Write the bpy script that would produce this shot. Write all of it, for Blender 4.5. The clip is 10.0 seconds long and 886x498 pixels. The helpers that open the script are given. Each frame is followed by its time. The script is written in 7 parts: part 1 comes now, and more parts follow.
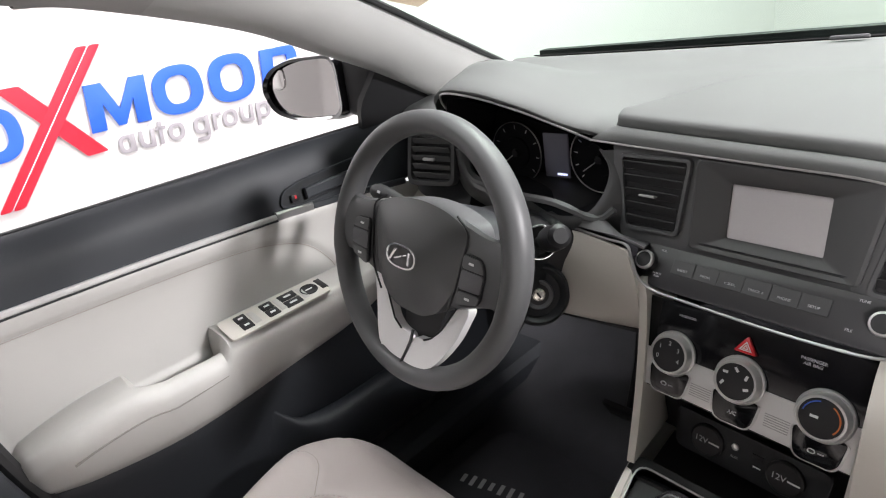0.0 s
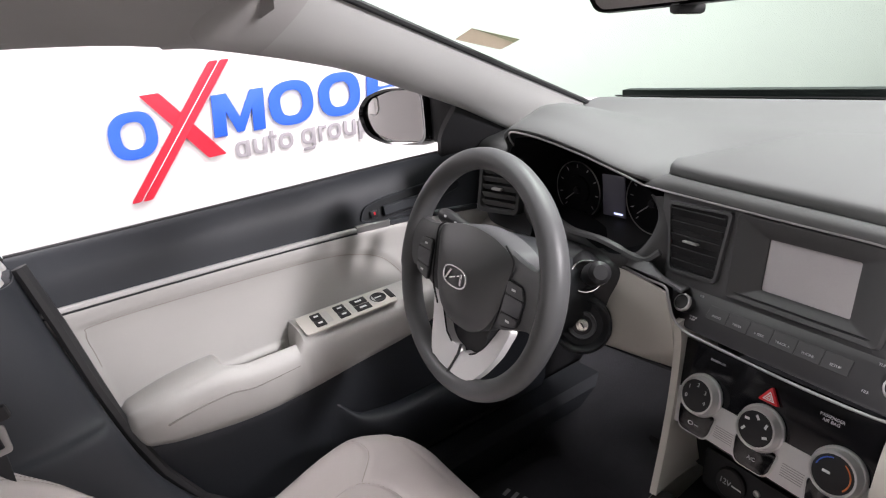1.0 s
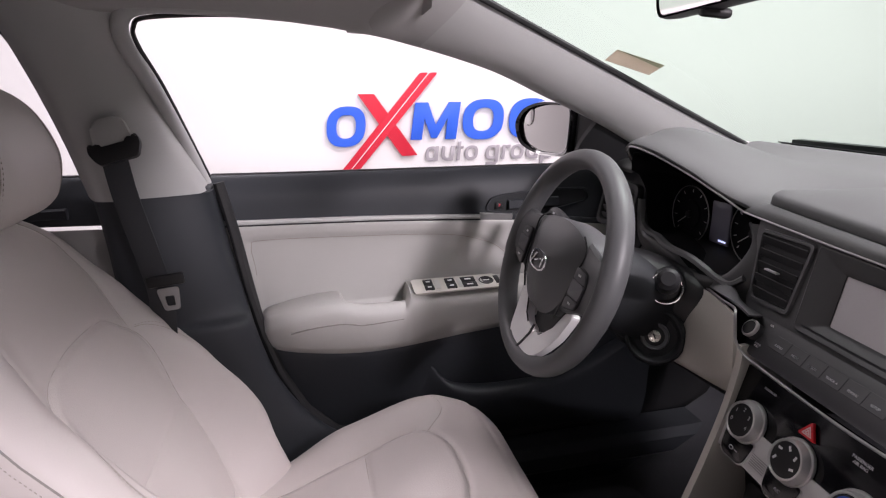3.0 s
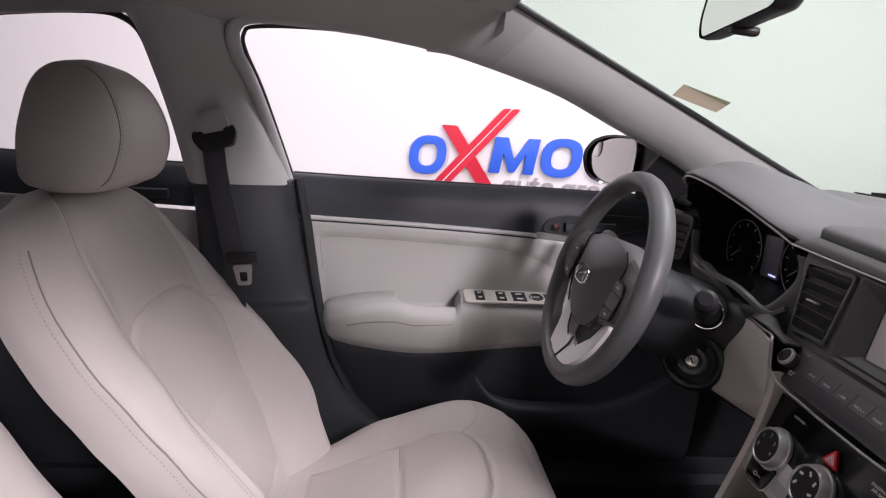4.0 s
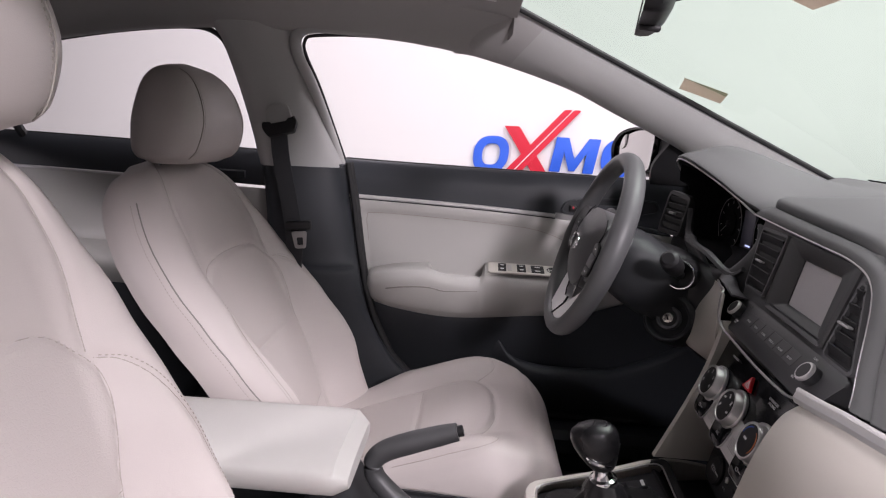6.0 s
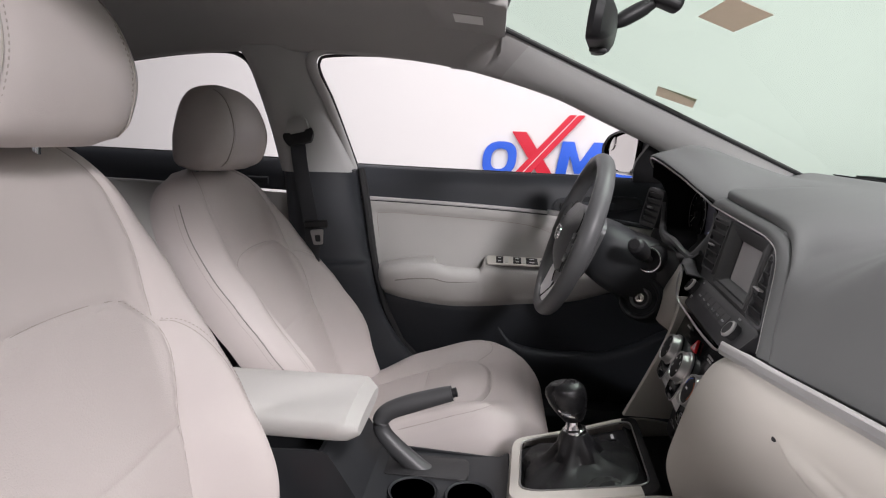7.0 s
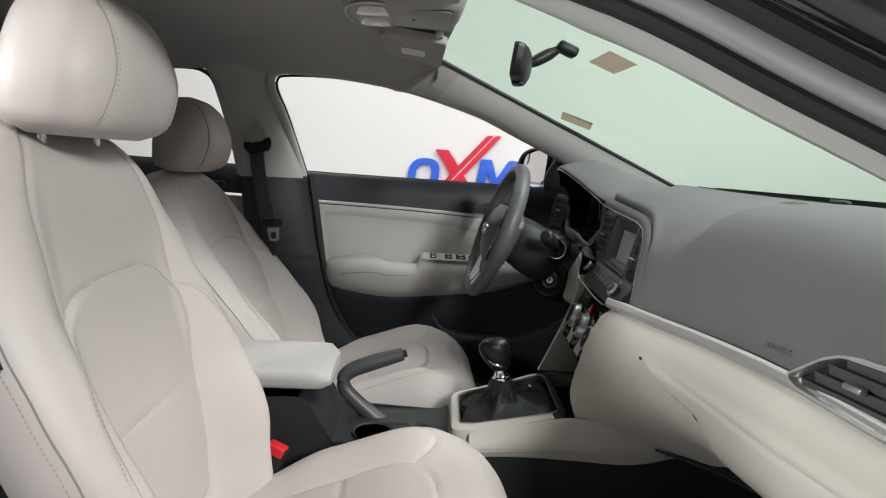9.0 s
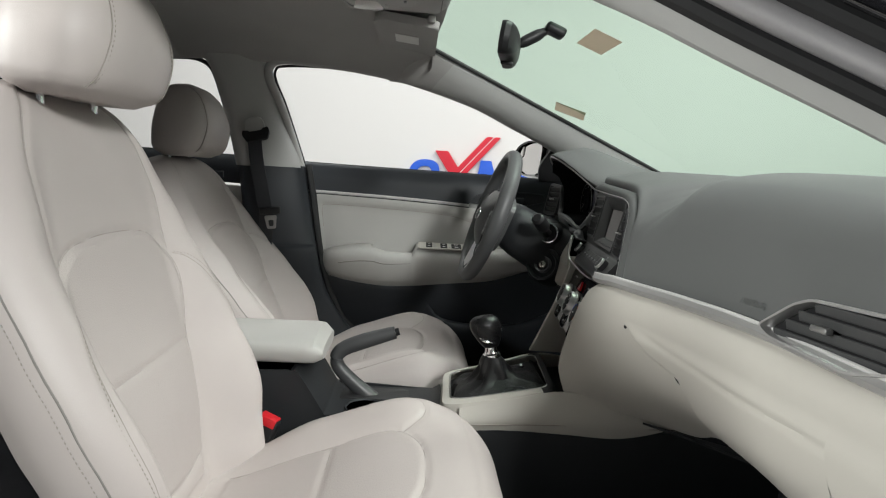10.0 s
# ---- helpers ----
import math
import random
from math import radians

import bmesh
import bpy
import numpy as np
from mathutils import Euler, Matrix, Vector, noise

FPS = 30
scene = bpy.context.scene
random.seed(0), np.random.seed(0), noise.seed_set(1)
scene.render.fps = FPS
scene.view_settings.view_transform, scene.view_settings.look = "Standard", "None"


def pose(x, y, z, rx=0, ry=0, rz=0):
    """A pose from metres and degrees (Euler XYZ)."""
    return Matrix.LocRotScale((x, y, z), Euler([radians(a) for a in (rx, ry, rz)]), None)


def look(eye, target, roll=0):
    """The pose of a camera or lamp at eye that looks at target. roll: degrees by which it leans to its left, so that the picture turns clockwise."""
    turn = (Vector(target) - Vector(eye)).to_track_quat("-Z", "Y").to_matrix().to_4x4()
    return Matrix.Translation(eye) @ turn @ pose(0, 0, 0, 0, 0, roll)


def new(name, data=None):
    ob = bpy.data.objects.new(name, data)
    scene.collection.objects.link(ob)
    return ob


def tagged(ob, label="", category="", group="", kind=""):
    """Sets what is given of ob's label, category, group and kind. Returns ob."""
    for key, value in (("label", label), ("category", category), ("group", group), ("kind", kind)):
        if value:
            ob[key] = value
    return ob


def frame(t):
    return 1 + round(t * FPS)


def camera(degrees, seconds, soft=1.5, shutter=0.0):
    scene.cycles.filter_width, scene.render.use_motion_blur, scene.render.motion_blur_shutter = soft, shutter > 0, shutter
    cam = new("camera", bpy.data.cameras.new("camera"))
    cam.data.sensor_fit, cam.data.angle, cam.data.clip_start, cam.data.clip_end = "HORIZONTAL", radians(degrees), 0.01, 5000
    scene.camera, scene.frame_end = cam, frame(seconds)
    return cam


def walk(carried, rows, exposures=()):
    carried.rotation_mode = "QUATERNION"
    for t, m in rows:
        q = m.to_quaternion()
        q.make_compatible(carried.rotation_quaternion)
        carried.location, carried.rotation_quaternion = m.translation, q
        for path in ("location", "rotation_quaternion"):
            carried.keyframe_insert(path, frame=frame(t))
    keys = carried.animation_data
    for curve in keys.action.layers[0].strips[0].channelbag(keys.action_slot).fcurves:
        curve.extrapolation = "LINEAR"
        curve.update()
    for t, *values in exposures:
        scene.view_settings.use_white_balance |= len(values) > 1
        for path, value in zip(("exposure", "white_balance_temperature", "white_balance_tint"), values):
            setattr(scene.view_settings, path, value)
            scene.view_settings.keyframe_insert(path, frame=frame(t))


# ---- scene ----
cam = camera(74.2, 10.0, soft=1.15)
PATH = [
    (0, (0.21, -0.401, 1.158), (-1.204, 0.778, 0.377), -10.4),
    (0.5, (0.249, -0.41, 1.156), (-1.253, 0.69, 0.424), -8.8),
    (1, (0.304, -0.407, 1.19), (-1.31, 0.558, 0.509), -8.2),
    (1.5, (0.364, -0.403, 1.176), (-1.354, 0.404, 0.543), -6.4),
    (2, (0.415, -0.393, 1.163), (-1.379, 0.262, 0.567), -5.0),
    (2.5, (0.449, -0.366, 1.145), (-1.39, 0.175, 0.577), -3.2),
    (4, (0.561, -0.314, 1.077), (-1.391, -0.133, 0.683), 3.5),
    (4.5, (0.614, -0.293, 1.057), (-1.352, -0.251, 0.692), 3.9),
    (5, (0.671, -0.255, 1.049), (-1.293, -0.299, 0.675), 3.3),
    (5.5, (0.712, -0.226, 1.047), (-1.249, -0.293, 0.656), 3.7),
    (7, (0.921, -0.136, 1.049), (-1.038, -0.301, 0.68), 2.2),
    (7.5, (1.02, -0.145, 1.039), (-0.944, -0.275, 0.688), 2.2),
    (8, (1.095, -0.186, 1.045), (-0.875, -0.229, 0.701), 2.1),
    (8.5, (1.148, -0.208, 1.036), (-0.828, -0.149, 0.728), 2.7),
    (9, (1.178, -0.192, 1.022), (-0.798, -0.075, 0.732), 3.5),
    (9.5, (1.196, -0.174, 0.987), (-0.783, -0.064, 0.713), 3.6),
    (10, (1.21, -0.164, 0.96), (-0.771, -0.061, 0.704), 3.5),
]
walk(cam, [(t, look(eye, aim, roll)) for t, eye, aim, roll in PATH],
     [(0, 0.72, 6500, 11), (1.0, 0.54, 6500, 15), (2.5, 0.17, 6500, 22), (4.0, -0.06, 6500, 23), (5.5, -0.08, 6500, 23), (7.5, -0.25, 6500, 11), (8.5, -0.30, 6500, 7), (10.0, -0.40, 6500, 2)])

# ---- light ----
world = bpy.data.worlds.new("world")
world.use_nodes = True
world.node_tree.nodes["Background"].inputs["Color"].default_value = (0.9, 0.92, 1.0, 1)
world.node_tree.nodes["Background"].inputs["Strength"].default_value = 0.3
scene.world = world


def softbox(x, y, z, sx, sy, power, color=(1.0, 0.975, 0.985)):
    """A ceiling light panel of the booth."""
    la = bpy.data.lights.new("booth_light", "AREA")
    la.shape, la.size, la.size_y, la.energy, la.color = "RECTANGLE", sx, sy, power, color
    ob = new("booth_light", la)
    ob.matrix_basis = look((x, y, z), (x * 0.75, y, 0))
    return ob


softbox(-1.75, -1.0, 3.3, 0.5, 9.0, 195)
softbox(-0.15, 1.6, 3.3, 1.7, 1.7, 185)
softbox(0.2, 5.3, 3.3, 4.0, 0.6, 130)


def side_panel(x, y, z, sx, sy, power, target):
    """An added, unseen area lamp, set where its shadows fall as wanted."""
    la = bpy.data.lights.new("unseen_side_lamp", "AREA")
    la.shape, la.size, la.size_y, la.energy, la.color = "RECTANGLE", sx, sy, power, (1.0, 0.975, 0.985)
    new("unseen_side_lamp", la).matrix_basis = look((x, y, z), target)


# Two added lamps: one lights the dash and glove box, one throws the wheel's shadow.
side_panel(1.6, -3.1, 1.7, 0.5, 0.5, 160, (0.5, 0.2, 0.85))
side_panel(2.8, 1.15, 2.15, 0.45, 0.45, 130, (-0.5, 0.0, 0.8))


def blank(name):
    m = bpy.data.materials.new(name)
    m.use_nodes = True
    return m, m.node_tree.nodes, m.node_tree.links, m.node_tree.nodes["Principled BSDF"]


def surface(name, color, rough=0.5, metal=0.0, grain=400.0, bump=0.15, depth=0.0006, vary=0.08, cells=0.0, coat=0.0, mottle=6.0, spec=0.5, crease=0.0):
    """A procedural surface: colour varied at two scales, roughness wear, fine relief."""
    m, nodes, links, bsdf = blank(name)
    tc = nodes.new("ShaderNodeTexCoord")
    big = nodes.new("ShaderNodeTexNoise")
    big.inputs["Scale"].default_value, big.inputs["Detail"].default_value = mottle, 4
    fine = nodes.new("ShaderNodeTexNoise")
    fine.inputs["Scale"].default_value, fine.inputs["Detail"].default_value = grain, 3
    links.new(tc.outputs["Object"], big.inputs["Vector"])
    links.new(tc.outputs["Object"], fine.inputs["Vector"])
    mix = nodes.new("ShaderNodeMix")
    mix.data_type, mix.blend_type = "RGBA", "MULTIPLY"
    mix.inputs[0].default_value = 1.0
    mix.inputs[6].default_value = (*color, 1)
    ramp = nodes.new("ShaderNodeMapRange")
    add = nodes.new("ShaderNodeMath")
    add.operation = "MULTIPLY_ADD"
    add.inputs[1].default_value = 0.35
    links.new(fine.outputs["Fac"], add.inputs[0])
    links.new(big.outputs["Fac"], add.inputs[2])
    ramp.inputs["From Min"].default_value, ramp.inputs["From Max"].default_value = 0.3, 1.0
    ramp.inputs["To Min"].default_value, ramp.inputs["To Max"].default_value = 1 - vary, 1 + vary
    links.new(add.outputs[0], ramp.inputs["Value"])
    links.new(ramp.outputs[0], mix.inputs[7])
    links.new(mix.outputs[2], bsdf.inputs["Base Color"])
    rr = nodes.new("ShaderNodeMapRange")
    rr.inputs["To Min"].default_value, rr.inputs["To Max"].default_value = max(rough - 0.06, 0.02), min(rough + 0.08, 1)
    links.new(big.outputs["Fac"], rr.inputs["Value"])
    links.new(rr.outputs[0], bsdf.inputs["Roughness"])
    bsdf.inputs["Metallic"].default_value = metal
    bsdf.inputs["Specular IOR Level"].default_value = spec
    bsdf.inputs["Coat Weight"].default_value = coat
    bsdf.inputs["Coat Roughness"].default_value = 0.05
    if bump:
        b = nodes.new("ShaderNodeBump")
        b.inputs["Strength"].default_value, b.inputs["Distance"].default_value = bump, depth
        if cells:
            v = nodes.new("ShaderNodeTexVoronoi")
            v.feature, v.inputs["Scale"].default_value = "DISTANCE_TO_EDGE", cells
            links.new(tc.outputs["Object"], v.inputs["Vector"])
            lim = nodes.new("ShaderNodeMapRange")
            lim.inputs["From Max"].default_value = 0.15
            links.new(v.outputs["Distance"], lim.inputs["Value"])
            links.new(lim.outputs[0], b.inputs["Height"])
        else:
            links.new(fine.outputs["Fac"], b.inputs["Height"])
        if crease:
            slack = nodes.new("ShaderNodeTexNoise")
            slack.inputs["Scale"].default_value, slack.inputs["Detail"].default_value, slack.inputs["Distortion"].default_value = 26.0, 3, 0.8
            links.new(tc.outputs["Object"], slack.inputs["Vector"])
            b2 = nodes.new("ShaderNodeBump")
            b2.inputs["Strength"].default_value, b2.inputs["Distance"].default_value = crease, 0.004
            links.new(slack.outputs["Fac"], b2.inputs["Height"])
            links.new(b2.outputs["Normal"], b.inputs["Normal"])
        links.new(b.outputs["Normal"], bsdf.inputs["Normal"])
    return m


def glass_sheet(name, tint, gloss=0.06):
    """Thin sheet: tinted clear with a faint mirror image, stronger at a glancing angle."""
    m, nodes, links, bsdf = blank(name)
    nodes.remove(bsdf)
    clear, shine, mix, fres = (nodes.new("ShaderNode" + k) for k in ("BsdfTransparent", "BsdfGlossy", "MixShader", "LayerWeight"))
    clear.inputs["Color"].default_value = (*tint, 1)
    shine.inputs["Roughness"].default_value = 0.01
    power = nodes.new("ShaderNodeMath")
    power.operation = "POWER"
    power.inputs[1].default_value = 4.0
    scale = nodes.new("ShaderNodeMath")
    scale.operation = "MULTIPLY_ADD"
    scale.inputs[1].default_value, scale.inputs[2].default_value = 0.035, 0.012
    links.new(fres.outputs["Facing"], power.inputs[0])
    links.new(power.outputs[0], scale.inputs[0])
    links.new(scale.outputs[0], mix.inputs[0])
    links.new(clear.outputs[0], mix.inputs[1])
    links.new(shine.outputs[0], mix.inputs[2])
    links.new(mix.outputs[0], nodes["Material Output"].inputs["Surface"])
    return m


def glow(name, color, strength):
    m, nodes, links, bsdf = blank(name)
    bsdf.inputs["Base Color"].default_value = (0.02, 0.02, 0.02, 1)
    bsdf.inputs["Emission Color"].default_value = (*color, 1)
    bsdf.inputs["Emission Strength"].default_value = strength
    return m


BEIGE = surface("beige_leatherette", (0.425, 0.386, 0.370), 0.46, grain=900, bump=0.16, cells=520, depth=0.0004, vary=0.06, crease=0.16)
DOOR_BEIGE = surface("stone_grey_leatherette", (0.405, 0.398, 0.380), 0.48, grain=900, bump=0.16, cells=520, depth=0.0004, vary=0.06, crease=0.10)
BEIGE_EMBOSS = surface("beige_embossed_cloth", (0.415, 0.377, 0.361), 0.5, bump=0.30, cells=230, depth=0.0006, vary=0.05)
BEIGE_PLASTIC = surface("beige_plastic", (0.46, 0.44, 0.40), 0.5, grain=1100, bump=0.15, depth=0.0003, vary=0.05)
THREAD = surface("grey_thread", (0.30, 0.275, 0.25), 0.8, grain=2500, bump=0.4)
DARK = surface("dark_moulded_plastic", (0.016, 0.0175, 0.0195), 0.52, grain=1300, bump=0.3, depth=0.0004, vary=0.15, spec=0.32)
DARK_DOOR = surface("charcoal_door_plastic", (0.026, 0.029, 0.034), 0.5, grain=1300, bump=0.35, depth=0.0004, vary=0.12, spec=0.35)
DASH = surface("grey_soft_touch_dash", (0.094, 0.097, 0.096), 0.62, grain=1200, bump=0.4, depth=0.0005, vary=0.10, spec=0.35)
FASCIA = surface("charcoal_fascia_plastic", (0.068, 0.069, 0.071), 0.5, grain=1500, bump=0.3, depth=0.0003, vary=0.1)
RADIO = surface("black_radio_plastic", (0.027, 0.027, 0.029), 0.42, grain=1500, bump=0.2, depth=0.0003, vary=0.1)
PANEL = surface("dark_stack_plastic", (0.045, 0.046, 0.047), 0.5, grain=1500, bump=0.25, depth=0.0003, vary=0.1)
BLACK = surface("black_plastic", (0.013, 0.013, 0.014), 0.45, grain=1300, bump=0.2, depth=0.0003, vary=0.2, spec=0.32)
PIANO = surface("piano_black", (0.004, 0.004, 0.005), 0.09, bump=0.0, vary=0.1)
WHEEL = surface("dark_grey_urethane", (0.074, 0.075, 0.077), 0.42, grain=1600, bump=0.3, depth=0.0003, vary=0.08, spec=0.4)
SILVER = surface("satin_silver_paint", (0.52, 0.515, 0.51), 0.30, 0.7, bump=0.0, vary=0.04)
TRIM = surface("bright_satin_trim", (0.60, 0.59, 0.585), 0.36, 0.30, bump=0.0, vary=0.05)
SATIN = surface("dark_satin_metal_trim", (0.34, 0.336, 0.332), 0.30, 0.8, bump=0.0, vary=0.05)
SPOKE = surface("bright_silver_paint", (0.66, 0.65, 0.645), 0.34, 0.25, bump=0.0, vary=0.04)
DIAL = surface("matt_black_dial", (0.005, 0.005, 0.006), 0.7, bump=0.0, vary=0.1, spec=0.12)
LEVER = surface("grey_moulded_lever", (0.050, 0.051, 0.053), 0.42, grain=1400, bump=0.25, depth=0.0003, vary=0.1)
DIM_PRINT = surface("dim_grey_print", (0.42, 0.42, 0.43), 0.7, bump=0.0, vary=0.05)
# Shade in deep seams and the lid gap, put into the colour.
CREASE = surface("shaded_gap", (0.20, 0.19, 0.175), 0.7, bump=0.0)
KNOB = surface("smooth_black_leather", (0.008, 0.008, 0.009), 0.26, bump=0.25, cells=650, depth=0.0003, vary=0.2)
BLUE_ARC = surface("blue_print", (0.03, 0.09, 0.45), 0.5, bump=0.0)
ORANGE_ARC = surface("orange_print", (0.45, 0.12, 0.03), 0.5, bump=0.0)
CHROME = surface("chrome", (0.85, 0.85, 0.86), 0.08, 1.0, bump=0.0, vary=0.02)
LINER = surface("grey_headliner_cloth", (0.35, 0.342, 0.332), 0.9, grain=1500, bump=0.5, depth=0.0008, vary=0.06)
PILLAR = surface("light_grey_pillar_cloth", (0.40, 0.40, 0.39), 0.85, grain=1500, bump=0.4, depth=0.0006, vary=0.05)
RUBBER = surface("black_rubber_seal", (0.014, 0.014, 0.015), 0.6, grain=600, bump=0.3, vary=0.2)
CARPET = surface("black_carpet", (0.072, 0.073, 0.080), 0.95, grain=700, bump=0.9, depth=0.003, vary=0.3, spec=0.1)
WEBBING = surface("black_belt_webbing", (0.027, 0.029, 0.033), 0.65, grain=900, bump=0.6, depth=0.0006, vary=0.2)
RED = surface("red_plastic", (0.52, 0.012, 0.02), 0.35, bump=0.05)
LEATHER = surface("black_leather", (0.010, 0.010, 0.011), 0.27, bump=0.4, cells=500, depth=0.0006, vary=0.2, spec=0.4)
WALL = surface("white_painted_board", (0.71, 0.695, 0.69), 0.7, grain=200, bump=0.08, vary=0.015, mottle=1.2)
# For the unseen east wall and ceiling: grey so less light bounces in.
LOW_BOUNCE = surface("low_bounce_board", (0.20, 0.20, 0.205), 0.7, grain=200, bump=0.08, vary=0.03, mottle=1.2)
# Unseen floor, toned down so that undersides catch less bounced light.
FLOOR = surface("low_bounce_concrete", (0.30, 0.295, 0.29), 0.45, grain=120, bump=0.2, vary=0.12, mottle=1.5)
SIGN_BLUE = surface("blue_sign_acrylic", (0.012, 0.095, 0.60), 0.55, bump=0.0, vary=0.06)
SIGN_RED = surface("red_sign_acrylic", (0.60, 0.012, 0.035), 0.55, bump=0.0, vary=0.08)
SIGN_GREY = surface("grey_sign_acrylic", (0.30, 0.28, 0.30), 0.4, bump=0.0, vary=0.05)
SIGN_WHITE = surface("white_sign_acrylic", (0.8, 0.78, 0.78), 0.4, bump=0.0, vary=0.03)
PAINT = surface("black_car_paint", (0.010, 0.010, 0.012), 0.08, 0.0, bump=0.0, vary=0.1, coat=1.0)
STICKER = surface("brown_sticker_back", (0.52, 0.46, 0.40), 0.7, grain=60, bump=0.1, vary=0.15)
_nodes, _links = STICKER.node_tree.nodes, STICKER.node_tree.links
_glowing, _blend = _nodes.new("ShaderNodeBsdfTranslucent"), _nodes.new("ShaderNodeMixShader")
_glowing.inputs["Color"].default_value, _blend.inputs[0].default_value = (0.62, 0.56, 0.48, 1), 0.5
_links.new(_nodes["Principled BSDF"].outputs[0], _blend.inputs[1])
_links.new(_glowing.outputs[0], _blend.inputs[2])
_links.new(_blend.outputs[0], _nodes["Material Output"].inputs["Surface"])
PRINT = surface("white_print", (0.62, 0.62, 0.62), 0.6, bump=0.0, vary=0.03)
LABEL = surface("white_paper_label", (0.72, 0.72, 0.70), 0.7, bump=0.0, vary=0.05)
# Glossy screen film, its base colour raised to imitate bright reflections.
SCREEN_SHEEN = surface("grey_screen_with_sheen", (0.42, 0.405, 0.41), 0.16, bump=0.0, vary=0.06, coat=0.6)
BRASS = surface("worn_lock_metal", (0.70, 0.68, 0.62), 0.25, 1.0, bump=0.1, vary=0.1)
GREY_BTN = surface("grey_button_plastic", (0.075, 0.075, 0.08), 0.45, grain=1500, bump=0.1, vary=0.08)
MIRROR = surface("mirror_glass", (0.86, 0.84, 0.83), 0.01, 1.0, bump=0.0, vary=0.0)
WINDSHIELD = glass_sheet("green_tinted_glass", (0.545, 0.672, 0.585))
SIDE_GLASS = glass_sheet("clear_side_glass", (0.96, 0.96, 0.955))
LCD = surface("grey_lcd", (0.16, 0.16, 0.20), 0.25, bump=0.0, vary=0.1)
RED_LAMP = glow("red_warning_lamp", (1.0, 0.02, 0.02), 2.5)
BLUE_LAMP = glow("pale_blue_readout", (0.55, 0.6, 1.0), 1.2)


# ---- mesh tools ----
def part(name, bm, mat, parent=None, label="", smooth=35.0):
    """Links bm as one mesh object; world coordinates, under parent if given."""
    bmesh.ops.remove_doubles(bm, verts=bm.verts, dist=1e-6)
    bmesh.ops.recalc_face_normals(bm, faces=bm.faces)
    limit = radians(smooth)
    for f in bm.faces:
        f.smooth = smooth > 0
    for e in bm.edges:
        if len(e.link_faces) == 2 and e.calc_face_angle(0) > limit:
            e.smooth = False
    me = bpy.data.meshes.new(name)
    bm.to_mesh(me)
    bm.free()
    for one in (mat if isinstance(mat, (list, tuple)) else [mat]):
        me.materials.append(one)
    ob = new(name, me)
    if parent is not None:
        ob.parent = parent
        ob.matrix_parent_inverse = world_of(parent).inverted()
    if label:
        ob["label"] = label
    return ob


def world_of(ob):
    return ob.matrix_basis.copy() if ob.parent is None else Matrix()


def thing(name, at, label, category, group="", kind=""):
    ob = new(name)
    ob.empty_display_size = 0.05
    ob.matrix_basis = pose(*at)
    return tagged(ob, label, category, group, kind)


def lone(name, bm, mat, label, category, group="", kind="", smooth=35.0):
    return tagged(part(name, bm, mat, None, "", smooth), label, category, group, kind)


def curve_through(pts, n):
    """n points of a smooth curve through pts."""
    P = [Vector(p) for p in pts]
    P = [2 * P[0] - P[1], *P, 2 * P[-1] - P[-2]]
    out = []
    last = len(P) - 3
    for k in range(n):
        s = k / (n - 1) * last
        i = min(int(s), last - 1)
        u = s - i
        a, b, c, d = P[i:i + 4]
        out.append(0.5 * (2 * b + (c - a) * u + (2 * a - 5 * b + 4 * c - d) * u * u + (3 * b - a - 3 * c + d) * u ** 3))
    return out


def value_at(table, x):
    """Smooth interpolation in a table of (x, value), never overshooting."""
    n = len(table)
    if x <= table[0][0]:
        return table[0][1]
    if x >= table[-1][0]:
        return table[-1][1]
    i = 0
    while x > table[i + 1][0]:
        i += 1
    d = [(table[k + 1][1] - table[k][1]) / (table[k + 1][0] - table[k][0]) if 0 <= k < n - 1 else None for k in (i - 1, i, i + 1)]
    h = [table[k + 1][0] - table[k][0] if 0 <= k < n - 1 else 0 for k in (i - 1, i, i + 1)]

    def slope(p, q, hp, hq):
        if p is None or q is None or p * q <= 0:
            return 0.0
        w1, w2 = 2 * hq + hp, hq + 2 * hp
        return (w1 + w2) / (w1 / p + w2 / q)
    m0, m1 = slope(d[0], d[1], h[0], h[1]), slope(d[1], d[2], h[1], h[2])
    u = (x - table[i][0]) / h[1]
    return ((2 * u ** 3 - 3 * u * u + 1) * table[i][1] + (u ** 3 - 2 * u * u + u) * h[1] * m0
            + (3 * u * u - 2 * u ** 3) * table[i + 1][1] + (u ** 3 - u * u) * h[1] * m1)


def grid(rows, ring=False, loop=False, bm=None):
    """Faces between rows of points. ring: each row closes; loop: the last row meets the first."""
    bm = bm or bmesh.new()
    vs = [[bm.verts.new(p) for p in r] for r in rows]
    m = len(vs)
    for i in range(m if loop else m - 1):
        a, b = vs[i], vs[(i + 1) % m]
        n = len(a)
        for j in range(n if ring else n - 1):
            k = (j + 1) % n
            try:
                bm.faces.new((a[j], a[k], b[k], b[j]))
            except ValueError:
                pass
    return bm, vs


def sheet(rows, thick, steps=0, across=0):
    """A smooth panel through rows of points, thickened."""
    if across:
        rows = [curve_through(r, across) for r in rows]
    if steps:
        cols = [curve_through(c, steps) for c in zip(*rows)]
        rows = list(zip(*cols))
    bm, _ = grid(rows)
    bmesh.ops.recalc_face_normals(bm, faces=bm.faces)
    bmesh.ops.solidify(bm, geom=bm.faces[:], thickness=thick)
    return bm


def solid(rows):
    """Closed rings joined, ends capped."""
    bm, vs = grid(rows, ring=True)
    for end in (vs[0], vs[-1]):
        try:
            bm.faces.new(end)
        except ValueError:
            pass
    return bm


